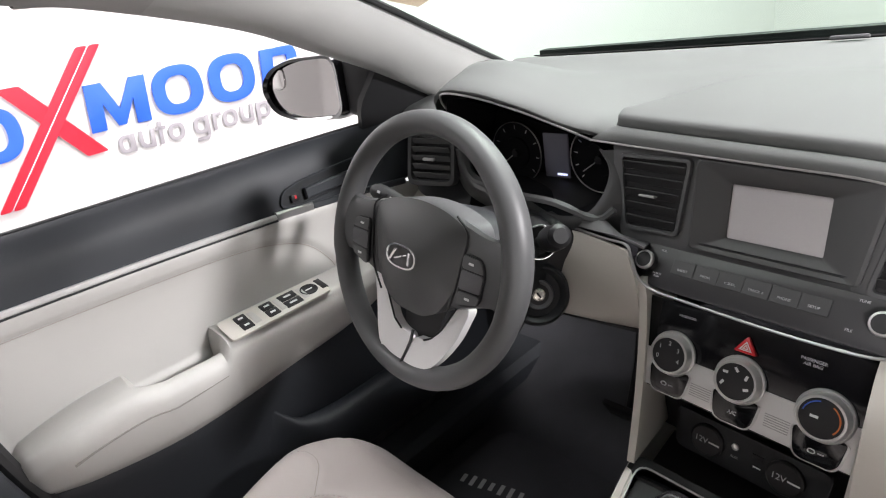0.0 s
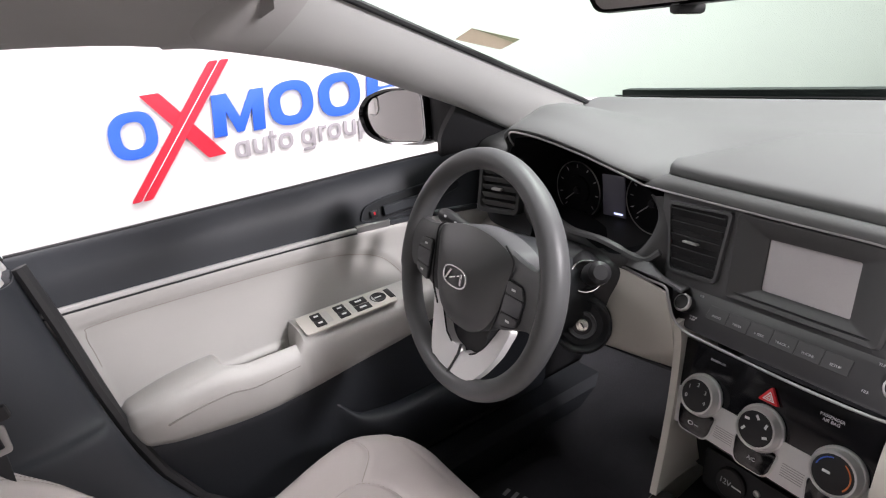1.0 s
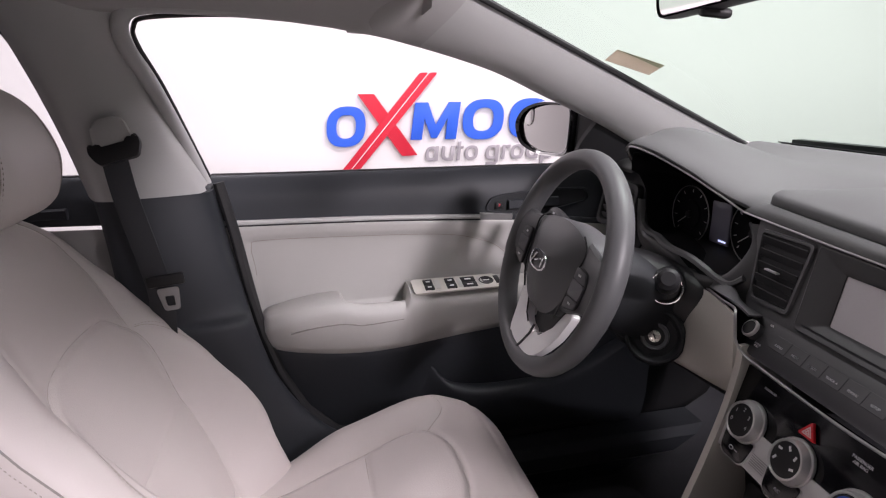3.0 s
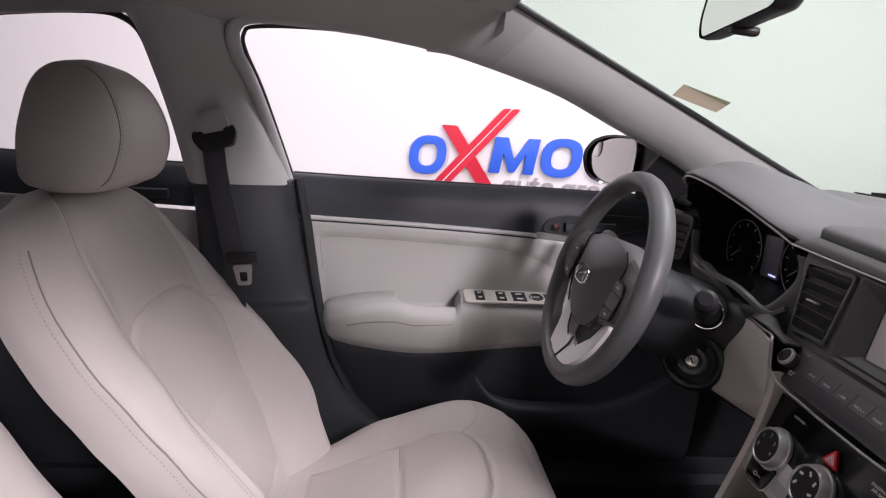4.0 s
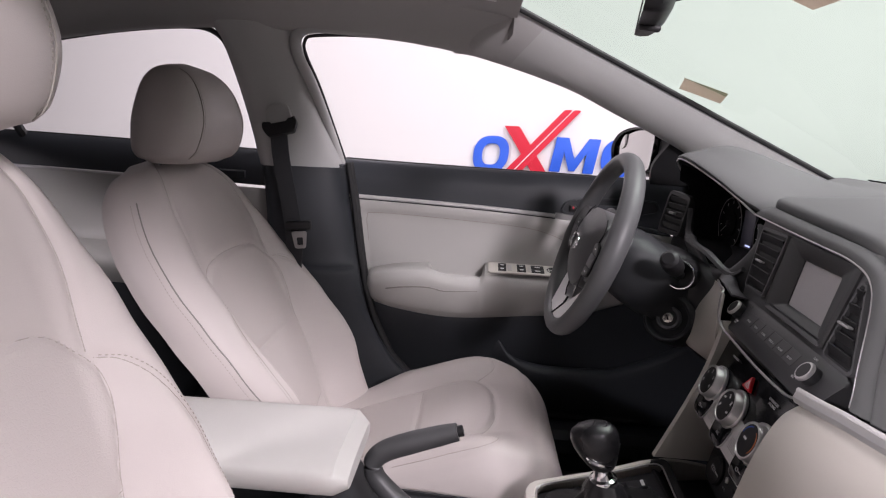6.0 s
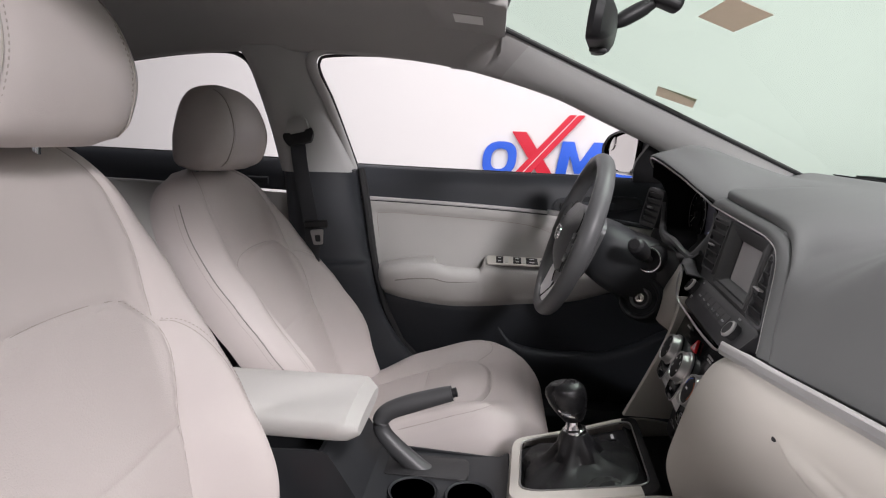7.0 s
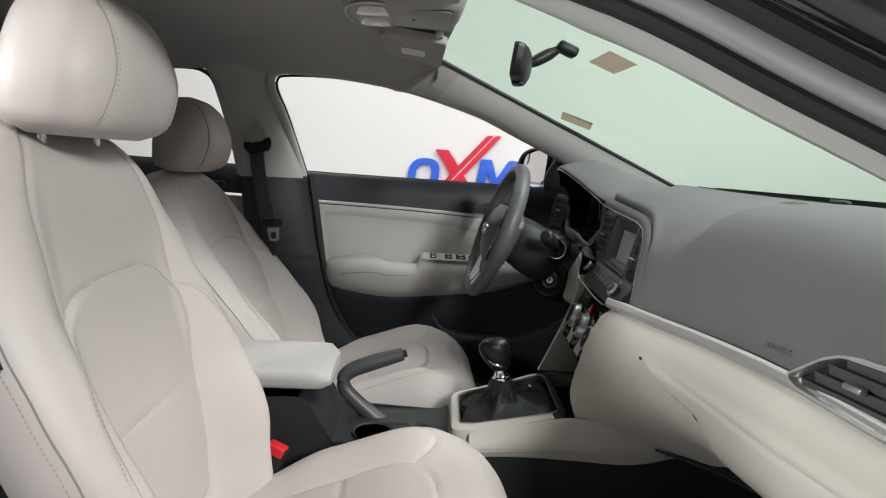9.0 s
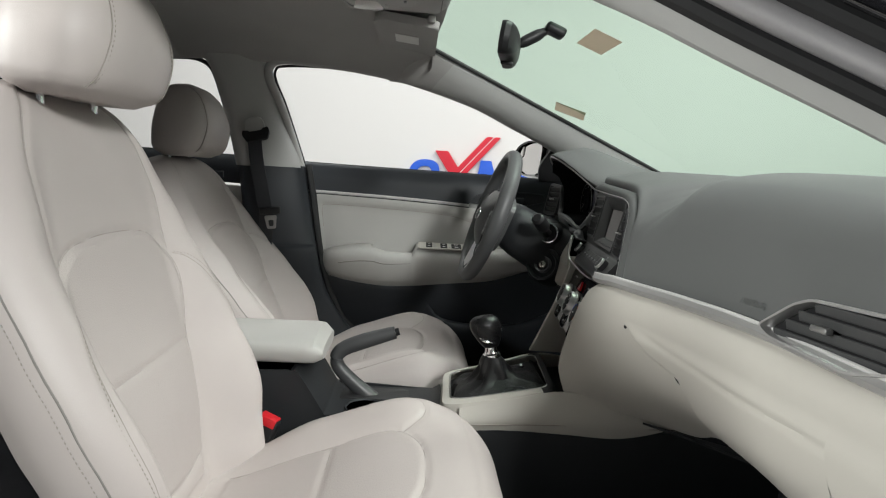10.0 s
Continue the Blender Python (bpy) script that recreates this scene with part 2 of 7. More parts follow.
def tube(path, radius, n=12, flat=1.0, up=(0, 0, 1), closed=False):
    """A round or flattened bar along path. radius: a number or one for each point."""
    P = [Vector(p) for p in path]
    rows = []
    up = Vector(up)
    for i, p in enumerate(P):
        a = P[i - 1] if i or closed else P[0]
        b = P[(i + 1) % len(P)] if i + 1 < len(P) or closed else P[-1]
        t = (b - a).normalized()
        s = t.cross(up)
        s = s.normalized() if s.length > 1e-6 else t.orthogonal().normalized()
        w = s.cross(t)
        r = radius[i] if isinstance(radius, (list, tuple)) else radius
        rows.append([p + r * (math.cos(q) * s + flat * math.sin(q) * w) for q in (2 * math.pi * k / n for k in range(n))])
    if closed:
        return grid(rows, ring=True, loop=True)[0]
    return solid(rows)


def bar(path, wide, high, up=(0, 0, 1), edge=0.25):
    """A bar of rounded rectangular section along path."""
    P = [Vector(p) for p in path]
    up = Vector(up)
    c = min(wide, high) * edge
    w, h = wide / 2, high / 2
    prof = [(w - c, h), (-w + c, h), (-w, h - c), (-w, -h + c), (-w + c, -h), (w - c, -h), (w, -h + c), (w, h - c)]
    rows = []
    for i, p in enumerate(P):
        t = (P[min(i + 1, len(P) - 1)] - P[max(i - 1, 0)]).normalized()
        s = t.cross(up).normalized()
        v = s.cross(t)
        rows.append([p + s * x + v * y for x, y in prof])
    return solid(rows)


def box(sx, sy, sz, m=None, bevel=0.0, seg=2):
    bm = bmesh.new()
    bmesh.ops.create_cube(bm, size=1.0, matrix=Matrix.Diagonal((sx, sy, sz, 1)))
    if bevel:
        bmesh.ops.bevel(bm, geom=bm.edges[:], offset=bevel, segments=seg, affect="EDGES", profile=0.5)
    if m is not None:
        bmesh.ops.transform(bm, matrix=m, verts=bm.verts)
    return bm


def plate(outline, depth, m=None, bevel=0.0, seg=2, holes=()):
    """A flat outline (x, y) made depth thick towards +z, with rounded rims."""
    bm = bmesh.new()
    top = [bm.verts.new((x, y, depth)) for x, y in outline]
    low = [bm.verts.new((x, y, 0)) for x, y in outline]
    n = len(outline)
    face = bm.faces.new(top)
    bm.faces.new(low[::-1])
    for i in range(n):
        bm.faces.new((low[i], low[(i + 1) % n], top[(i + 1) % n], top[i]))
    if bevel:
        bmesh.ops.bevel(bm, geom=list(face.edges), offset=bevel, segments=seg, affect="EDGES", profile=0.5)
    if m is not None:
        bmesh.ops.transform(bm, matrix=m, verts=bm.verts)
    return bm


def rounded(pts, r, n=5):
    """Outline with its corners rounded."""
    out = []
    P = [Vector(p) for p in pts]
    for i, p in enumerate(P):
        a, b = P[i - 1] - p, P[(i + 1) % len(P)] - p
        k = min(r, a.length * 0.45, b.length * 0.45)
        a, b = p + a.normalized() * k, p + b.normalized() * k
        for j in range(n):
            u = j / (n - 1)
            out.append(tuple((1 - u) ** 2 * a + 2 * u * (1 - u) * p + u * u * b))
    return out


def frame_plate(outer, inner, depth, m=None, bevel=0.0):
    """A rim between two outlines of as many points."""
    n = len(outer)
    rows = [[(x, y, 0) for x, y in outer], [(x, y, depth - bevel) for x, y in outer],
            [(ox + (ix - ox) * 0.12, oy + (iy - oy) * 0.12, depth) for (ox, oy), (ix, iy) in zip(outer, inner)],
            [(ox + (ix - ox) * 0.88, oy + (iy - oy) * 0.88, depth) for (ox, oy), (ix, iy) in zip(outer, inner)],
            [(x, y, depth - bevel) for x, y in inner], [(x, y, 0) for x, y in inner]]
    bm, _ = grid(rows, ring=True, loop=True)
    if m is not None:
        bmesh.ops.transform(bm, matrix=m, verts=bm.verts)
    return bm


def lathe(profile, m=None, n=32):
    """profile of (radius, z), turned about z."""
    rows = [[(r * math.cos(2 * math.pi * k / n), r * math.sin(2 * math.pi * k / n), z) for k in range(n)] for r, z in profile]
    bm = solid(rows)
    if m is not None:
        bmesh.ops.transform(bm, matrix=m, verts=bm.verts)
    return bm


def join(*bms):
    out = bmesh.new()
    for b in bms:
        me = bpy.data.meshes.new("t")
        b.to_mesh(me)
        b.free()
        out.from_mesh(me)
        bpy.data.meshes.remove(me)
    return out


def writing(name, text, size, m, parent, mat=None, depth=0.0003):
    cu = bpy.data.curves.new(name, "FONT")
    cu.body, cu.size, cu.extrude, cu.align_x, cu.align_y = text, size, depth, "CENTER", "CENTER"
    tmp = bpy.data.objects.new(name, cu)
    scene.collection.objects.link(tmp)
    bpy.context.view_layer.update()
    me = bpy.data.meshes.new_from_object(tmp.evaluated_get(bpy.context.evaluated_depsgraph_get()))
    bpy.data.objects.remove(tmp)
    bpy.data.curves.remove(cu)
    bm = bmesh.new()
    bm.from_mesh(me)
    bpy.data.meshes.remove(me)
    bmesh.ops.transform(bm, matrix=m, verts=bm.verts)
    return part(name, bm, mat or DIM_PRINT, parent, "", 0)


def axes(o, r, u):
    """Pose with x along r and y along u, z out of the panel."""
    r, u = Vector(r).normalized(), Vector(u).normalized()
    n = r.cross(u).normalized()
    u = n.cross(r)
    m = Matrix((r, u, n)).transposed().to_4x4()
    m.translation = Vector(o)
    return m


def at(m, x, y, z=0.0, turn=0.0):
    return m @ Matrix.Translation((x, y, z)) @ Matrix.Rotation(radians(turn), 4, "Z")



# ---- the room ----
def wall(name, a, b, high, thick=0.15, mat=None):
    """A wall from a to b on the ground, its inner face on that line."""
    d = Vector((b[0] - a[0], b[1] - a[1], 0))
    n = Vector((-d.y, d.x, 0)).normalized()
    m = axes((a[0], a[1], 0), d, (0, 0, 1))
    bm = plate([(0, 0), (d.length, 0), (d.length, high), (0, high)], thick, m @ Matrix.Translation((0, 0, -thick)))
    return lone(name, bm, mat or WALL, "unseen booth wall, greyed to hold back bounced light" if mat else "plain white painted wall of the photo booth", "wall", kind="structure", smooth=0)


ROOM_H = 3.4
WL = lambda y: -2.893 + 0.115 * y
wall("wall_west", (WL(-6), -6), (WL(6.5), 6.5), ROOM_H)
wall("wall_north", (WL(6.5), 6.5), (5.0, 6.5), ROOM_H)
wall("wall_east", (5.0, 6.5), (5.0, -6), ROOM_H, mat=LOW_BOUNCE)
wall("wall_south", (5.0, -6), (WL(-6), -6), ROOM_H)
lone("floor", box(9.2, 13.2, 0.1, pose(0.8, 0.2, -0.05)), FLOOR, "unseen booth floor, darkened to hold back bounced light", "floor", kind="structure", smooth=0)
lone("ceiling", box(9.2, 13.2, 0.1, pose(0.8, 0.2, ROOM_H + 0.05)), LOW_BOUNCE, "unseen booth ceiling, greyed to hold back bounced light", "ceiling", kind="structure", smooth=0)

# wall sign: plain shapes standing 12 mm off the wall
SIGN = axes((WL(0) + 0.012, 0, 0), (0.115, 1, 0), (0, 0, 1))
sign = thing("wall_sign", (WL(0.4), 0.4, 0.6), "raised blue, red and grey company sign on the white wall", "sign")


def oval(cx, cz, w, h, n=40, lean=0.13):
    return [(cx + w / 2 * math.copysign(abs(math.cos(q)) ** 0.8, math.cos(q)) + lean * h / 2 * math.sin(q),
             cz + h / 2 * math.copysign(abs(math.sin(q)) ** 0.8, math.sin(q))) for q in (2 * math.pi * k / n for k in range(n))]


for cx, cz, w, h in ((-0.117, 0.938, 0.215, 0.222), (0.658, 0.964, 0.235, 0.224), (0.926, 0.964, 0.235, 0.226)):
    part("ring", frame_plate(oval(cx, cz, w, h), oval(cx, cz, w * 0.50, h * 0.58), 0.016, SIGN, 0.0008), SIGN_BLUE, sign, "blue ring")
part("block", plate([(0.239, 0.858), (0.272, 1.063), (0.345, 1.063), (0.385, 0.938), (0.462, 1.063), (0.530, 1.063), (0.499, 0.858),
                     (0.437, 0.858), (0.455, 0.978), (0.390, 0.866), (0.356, 0.866), (0.322, 0.978), (0.304, 0.858)], 0.016, SIGN, 0.0008), SIGN_BLUE, sign, "blue notched block")
part("block", plate([(1.070, 0.858), (1.100, 1.063), (1.166, 1.063), (1.136, 0.858)], 0.016, SIGN, 0.0008), SIGN_BLUE, sign, "blue upright block")
part("ring", frame_plate(rounded([(1.122, 0.925), (1.142, 1.063), (1.300, 1.063), (1.285, 0.925)], 0.05), rounded([(1.150, 0.967), (1.158, 1.022), (1.240, 1.022), (1.232, 0.967)], 0.018), 0.0156, SIGN, 0.0008), SIGN_BLUE, sign, "blue ring")
part("block", plate([(1.170, 0.935), (1.240, 0.935), (1.290, 0.858), (1.212, 0.858)], 0.0152, SIGN, 0.0008), SIGN_BLUE, sign, "blue slanted block")
part("slanted_bar", plate(rounded([(-0.045, 1.113), (0.045, 1.113), (0.278, 0.772), (0.188, 0.769)], 0.008), 0.018, SIGN, 0.0008), SIGN_RED, sign, "red slanted bar")
for k in (0, 1):
    a = 0.052 * k
    part("slanted_bar", plate(rounded([(-0.215 + a, 0.623), (-0.170 + a, 0.623), (0.349 + a, 1.223), (0.303 + a, 1.223)], 0.012), 0.022, SIGN, 0.0008), SIGN_RED, sign, "red slanted bar")
part("slanted_bar", plate([(-0.172, 0.63), (-0.160, 0.63), (0.358, 1.218), (0.346, 1.218)], 0.020, SIGN), SIGN_WHITE, sign, "white slit between the red bars")
# small grey shapes under the blue ones: rings, stems and hooks
LOW, XH, ST = 0.735, 0.083, 0.019


def small(outline):
    lean = [(x + 0.13 * (z - LOW), z) for x, z in outline]
    part("small_shape", plate(lean, 0.007, SIGN, 0.0006), SIGN_GREY, sign, "small grey raised shape")


def small_ring(x, w):
    ring = [(x + w / 2 + (px - x - w / 2), pz) for px, pz in oval(x + w / 2, LOW + XH / 2, w, XH, 28, 0)]
    hole = oval(x + w / 2, LOW + XH / 2, w - 2 * ST, XH - 2 * ST * 0.9, 28, 0)
    lean = lambda pts: [(px + 0.13 * (pz - LOW), pz) for px, pz in pts]
    part("small_ring", frame_plate(lean(ring), lean(hole), 0.0066, SIGN, 0.0006), SIGN_GREY, sign, "small grey raised ring")


def stem(x, z0, z1, w=ST):
    small([(x, z0), (x + w, z0), (x + w, z1), (x, z1)])


def cup(x, w):
    small([(x, LOW + XH), (x, LOW + 0.030), (x + 0.008, LOW + 0.010), (x + 0.026, LOW), (x + w, LOW), (x + w, LOW + XH), (x + w - ST, LOW + XH), (x + w - ST, LOW + 0.017), (x + 0.030, LOW + 0.017), (x + ST, LOW + 0.032), (x + ST, LOW + XH)])


small_ring(0.318, 0.070)
stem(0.374, LOW, LOW + XH)
cup(0.410, 0.072)
stem(0.501, LOW, LOW + XH + 0.024)
small([(0.490, LOW + XH - 0.016), (0.536, LOW + XH - 0.016), (0.536, LOW + XH), (0.490, LOW + XH)])
small_ring(0.545, 0.078)
small_ring(0.668, 0.074)
stem(0.727, LOW - 0.012, LOW + XH)
small([(0.676, LOW - 0.032), (0.734, LOW - 0.032), (0.746, LOW - 0.012), (0.727, LOW - 0.012), (0.722, LOW - 0.016), (0.676, LOW - 0.016)])
stem(0.764, LOW, LOW + XH)
small([(0.783, LOW + XH - 0.020), (0.810, LOW + XH - 0.018), (0.810, LOW + XH), (0.783, LOW + XH - 0.004)])
small_ring(0.816, 0.078)
cup(0.908, 0.072)
stem(0.996, LOW - 0.032, LOW + XH)
small_ring(0.999, 0.076)

# ---- the car's shell ----
def belt(y):
    return value_at([(-1.6, 0.985), (-0.72, 0.973), (-0.53, 0.966), (0.2, 0.957), (0.4, 0.952)], y)


def strip_z(y):
    return value_at([(-1.5, 0.90), (-0.53, 0.879), (-0.24, 0.872), (0.0, 0.861), (0.15, 0.849), (0.4, 0.825)], y)


def screen_z(x, y):
    """Height of the windshield."""
    return 1.288 - 0.38 * y - 0.02 * x * x


A_UP = ((-0.440, -0.195, 1.321), (-0.458, -0.14, 1.30), (-0.545, 0.123, 1.20), (-0.632, 0.387, 1.10), (-0.718, 0.651, 1.0), (-0.75, 0.75, 0.962))
A_LOW = ((-0.585, -0.26, 1.224), (-0.590, -0.19, 1.217), (-0.622, -0.01, 1.172), (-0.655, 0.13, 1.116), (-0.693, 0.275, 1.056), (-0.735, 0.42, 0.985))


def flip(p, side):
    return (p[0] * -side, p[1], p[2])


def a_pillar(side):
    """side -1: driver's, +1: passenger's."""
    rows = []
    n = 31
    drop = lambda k: Vector((0, 0, 0.010 - 0.056 * k)) if side > 0 else Vector()
    for k, (u, w) in enumerate(zip(curve_through(A_UP, n), curve_through(A_LOW, n))):
        sink = drop(k / (n - 1))
        full = 0.05 + 0.95 * min(1.0, max(0.0, (k - 2) / 9))
        rows.append([flip(p, side) for p in (
            u + Vector((-0.02, 0.012, -0.004)), u, u * 0.72 + w * 0.28 + Vector((0.022, -0.012, -0.016)) * full + sink * 0.4,
            u * 0.35 + w * 0.65 + Vector((0.032, -0.012, -0.018)) * full + sink, w + Vector((0.022, -0.002, -0.010)) * full + sink, w + sink, w + Vector((-0.02, 0, 0.008)) + sink)])
    rows = [curve_through(r, 15) for r in rows]
    t = thing("a_pillar", flip((-0.68, 0.4, 0.95), side), "slanted front roof pillar with light grey woven trim", "pillar", kind="structure")
    for piece, mat, name in ((rows[:9], LINER, "cloth_corner"), (rows[8:], PILLAR, "trim")):
        bm, _ = grid(piece)
        bmesh.ops.solidify(bm, geom=bm.faces[:], thickness=0.003)
        part(name, bm, mat, t)
    low = [p + drop(k / 23) for k, p in enumerate(curve_through(A_LOW, 24))]
    part("seal", tube([flip(p + Vector((-0.012, 0, 0.010)), side) for p in low], 0.011, 8), RUBBER, t, "black rubber door seal")
    part("flange", tube([flip(p + Vector((-0.034, 0.006, 0.024)), side) for p in low], 0.015, 14), SILVER_GREY, t, "grey painted body flange")
    part("seal", tube([flip(p + Vector((-0.056, 0.012, 0.034)), side) for p in low], 0.011, 8), RUBBER, t, "black rubber door seal")
    part("outer_panel", tube([flip(p + Vector((-0.084, 0.03, 0.054)), side) for p in low], 0.027, 24), PAINT, t, "glossy black painted outer panel")
    part("windscreen_seal", tube([flip(p + Vector((0.004, -0.002, -0.001)), side) for p in curve_through(A_UP, 24)], 0.0058, 8), RUBBER, t, "black windscreen edge seal")
    return t


SILVER_GREY = surface("grey_painted_flange", (0.40, 0.39, 0.40), 0.32, 0.5, bump=0.0, vary=0.1)
a_pillar(-1)
a_pillar(1)

# windscreen
ws_rows = []
for j in range(13):
    v = j / 12
    row = []
    for i in range(25):
        u = -1 + i / 12
        half = 0.63 + 0.29 * v
        x = u * half
        y = -0.12 - 0.03 * u * u + (0.93 - 0.02 * u * u) * v
        row.append((x, y, screen_z(x, y) + 0.004))
    ws_rows.append(row)
bm, _ = grid(ws_rows)
windscreen = lone("window_1", bm, WINDSHIELD, "green-tinted windscreen seen from inside the car", "windscreen", kind="structure")
windscreen.visible_shadow = False

# headliner
rows = []
for y, ez, ex in ((-0.115, 1.245, 0.50), (-0.16, 1.222, 0.585), (-0.22, 1.222, 0.587), (-0.32, 1.237, 0.578), (-0.45, 1.247, 0.572), (-0.62, 1.252, 0.570), (-0.78, 1.252, 0.572), (-1.0, 1.236, 0.582), (-1.25, 1.198, 0.602), (-1.42, 1.16, 0.62), (-1.7, 1.12, 0.62), (-2.0, 1.06, 0.6)):
    top = 1.334 if y > -1.2 else 1.334 - 0.25 * (-1.2 - y)
    if y > -0.3:
        top = 1.319 + (-0.115 - y) * 0.08
    half = [(ex + 0.012, ez + 0.006), (ex - 0.006, ez + 0.003), (ex - 0.035, ez + 0.026), (ex - 0.10, ez + 0.055), (0.36, top - 0.012), (0.18, top - 0.002)]
    if y > -0.13:
        half = [(0.462, 1.303), (0.455, 1.302), (0.44, 1.304), (0.40, 1.308), (0.34, 1.312), (0.18, 1.318)]
    left = [(-x, y - (0.03 * (x / 0.46) ** 2 if y > -0.13 else 0), z) for x, z in half]
    rows.append(left + [(0, y, top)] + [(-x, yy, z) for x, yy, z in left[::-1]])
lone("headliner", sheet(rows, 0.006, steps=44, across=49), LINER, "grey woven cloth headliner curving down to the windows", "headliner", kind="structure")
# roof skin above it
lone("roof", sheet([[(x * 1.06, y, z + 0.03) for x, y, z in r] for r in rows], 0.004), PAINT, "glossy black car roof", "roof", kind="structure")


# ---- doors ----
def armrest_top(y):
    return value_at([(-0.47, 0.668), (-0.445, 0.690), (-0.30, 0.713), (-0.250, 0.702), (-0.164, 0.701), (-0.154, 0.721), (0.05, 0.719), (0.3, 0.715)], y)


def armrest_low(y):
    return value_at([(-0.46, 0.612), (-0.43, 0.606), (-0.24, 0.584), (-0.03, 0.603), (0.06, 0.612), (0.3, 0.66)], y)


def span(a, b, n):
    return [a + (b - a) * k / (n - 1) for k in range(n)]


door = thing("front_door", (-0.76, -0.1, 0.3), "closed front car door with beige and charcoal trim", "car door")
ys = span(-0.532, 0.44, 60)
part("upper_trim", sheet([[(-0.760, y, belt(y) - 0.02), (-0.756, y, belt(y)), (-0.742, y, belt(y) + 0.001), (-0.727, y, belt(y) - 0.022),
                           (-0.719, y, belt(y) * 0.5 + strip_z(y) * 0.5), (-0.7155, y, strip_z(y) + 0.004)] for y in ys], 0.004, across=16), DARK_DOOR, door, "charcoal upper door trim")
part("strip", bar([(-0.713, y, strip_z(y) - 0.002 * max(0.0, min(1.0, (y - 0.02) / 0.03))) for y in span(-0.512, 0.016, 30)], 0.009, 0.0085), TRIM, door, "satin silver trim strip")
# The shade below the strip, drawn as a thin dark bar.
part("strip_shade", bar([(-0.7105, y, strip_z(y) - 0.0064) for y in span(-0.510, 0.012, 30)], 0.006, 0.0028), DARK, door, "dark bar standing in for the shade under the strip")
part("bowl_sill", bar([(-0.7125, y, strip_z(y) + 0.0005 - 0.03 * max(0.0, y - 0.2)) for y in span(0.012, 0.085, 10)], 0.010, 0.015), SATIN, door, "satin grey sill under the handle")
part("bowl_sill", bar([(-0.7125, y, strip_z(y) + 0.0005) for y in span(0.086, 0.30, 12)], 0.010, 0.012), DARK_DOOR, door, "charcoal sill under the handle")
STITCH = [(-0.455, 0.690), (-0.462, 0.78), (-0.465, 0.826), (-0.44, 0.838), (-0.25, 0.834), (-0.08, 0.826), (0.0, 0.812), (0.06, 0.785), (0.10, 0.735), (0.11, 0.690)]
stitch = [(p.x, p.y) for p in curve_through([(y, z, 0) for y, z in STITCH], 70)]


def field(y, z):
    """1 inside the stitched field of the insert, falling to 0 just outside it."""
    hit, best = False, 9.0
    for (y1, z1), (y2, z2) in zip(stitch, stitch[1:] + stitch[:1]):
        if (z1 > z) != (z2 > z) and y < (y2 - y1) * (z - z1) / (z2 - z1) + y1:
            hit = not hit
        dy, dz = y2 - y1, z2 - z1
        u = max(0.0, min(1.0, ((y - y1) * dy + (z - z1) * dz) / (dy * dy + dz * dz)))
        best = min(best, math.hypot(y - y1 - u * dy, z - z1 - u * dz))
    return 1.0 if hit else max(0.0, 1 - best / 0.012)


def insert_x(y, z):
    d = strip_z(y) - z
    return value_at([(0.003, -0.7155), (0.012, -0.7120), (0.03, -0.7150), (0.06, -0.7205), (0.10, -0.7235), (0.18, -0.7245)], d) - 0.005 * field(y, z)


part("insert", sheet([[(insert_x(y, z), y, z) for z in span(strip_z(y) - 0.003, 0.655, 64)] for y in span(-0.516, 0.44, 174)], 0.004), DOOR_BEIGE, door, "beige padded door insert")


def arm_row(y):
    t, lo = armrest_top(y), armrest_low(y)
    k = value_at([(-0.47, 0.45), (-0.44, 0.8), (-0.38, 1.0), (0.1, 1.0), (0.3, 0.6)], y)
    cup = value_at([(-0.298, 0.0), (-0.276, 1.0), (-0.168, 1.0), (-0.156, 0.0)], y)
    ox = -0.728
    pts = [(ox, t + 0.002 - 0.046 * cup), (ox + 0.022 * k, t + 0.003 - 0.052 * cup), (ox + 0.042 * k, t + 0.002 - 0.046 * cup), (ox + 0.052 * k, t + 0.001 - 0.012 * cup), (ox + 0.060 * k, t - 0.001), (ox + 0.072 * k, t - 0.006), (ox + 0.080 * k, t - 0.024),
           (ox + 0.077 * k, t * 0.55 + lo * 0.45), (ox + 0.064 * k, t * 0.2 + lo * 0.8), (ox + 0.048 * k, lo + 0.006), (ox + 0.030 * k, lo - 0.010)]
    return [(x, y, z) for x, z in pts]


part("armrest", sheet([arm_row(y) for y in span(-0.468, 0.40, 150)], 0.004, across=44), DOOR_BEIGE, door, "beige padded armrest with a pull cup")
part("seam", tube([(-0.6495, y, armrest_top(y) - 0.045 + 0.02 * max(0, (y + 0.30) * 4)) for y in span(-0.40, -0.17, 20)], 0.0018, 6), CREASE, door, "stitched seam")
part("seam", tube([(insert_x(y, z) + 0.0045, y, z) for y, z in stitch[6:-6]], 0.0009, 5), THREAD, door, "stitched seam")
part("lower_trim", sheet([[(-0.722, y, armrest_low(y) + 0.010), (-0.692, y, armrest_low(y) + 0.004), (-0.688, y, armrest_low(y) - 0.012), (-0.700, y, 0.53), (-0.708, y, 0.42), (-0.705, y, 0.34), (-0.72, y, 0.27)] for y in span(-0.48, 0.44, 40)], 0.004, across=14), DARK_DOOR, door, "charcoal lower door trim")


def pocket_lip(y):
    return value_at([(-0.134, 0.578), (-0.10, 0.522), (-0.062, 0.484), (0.05, 0.469), (0.165, 0.472), (0.26, 0.50), (0.40, 0.56)], y)


def bulge(y):
    return value_at([(-0.132, 0.0), (-0.02, 1.0)], y)


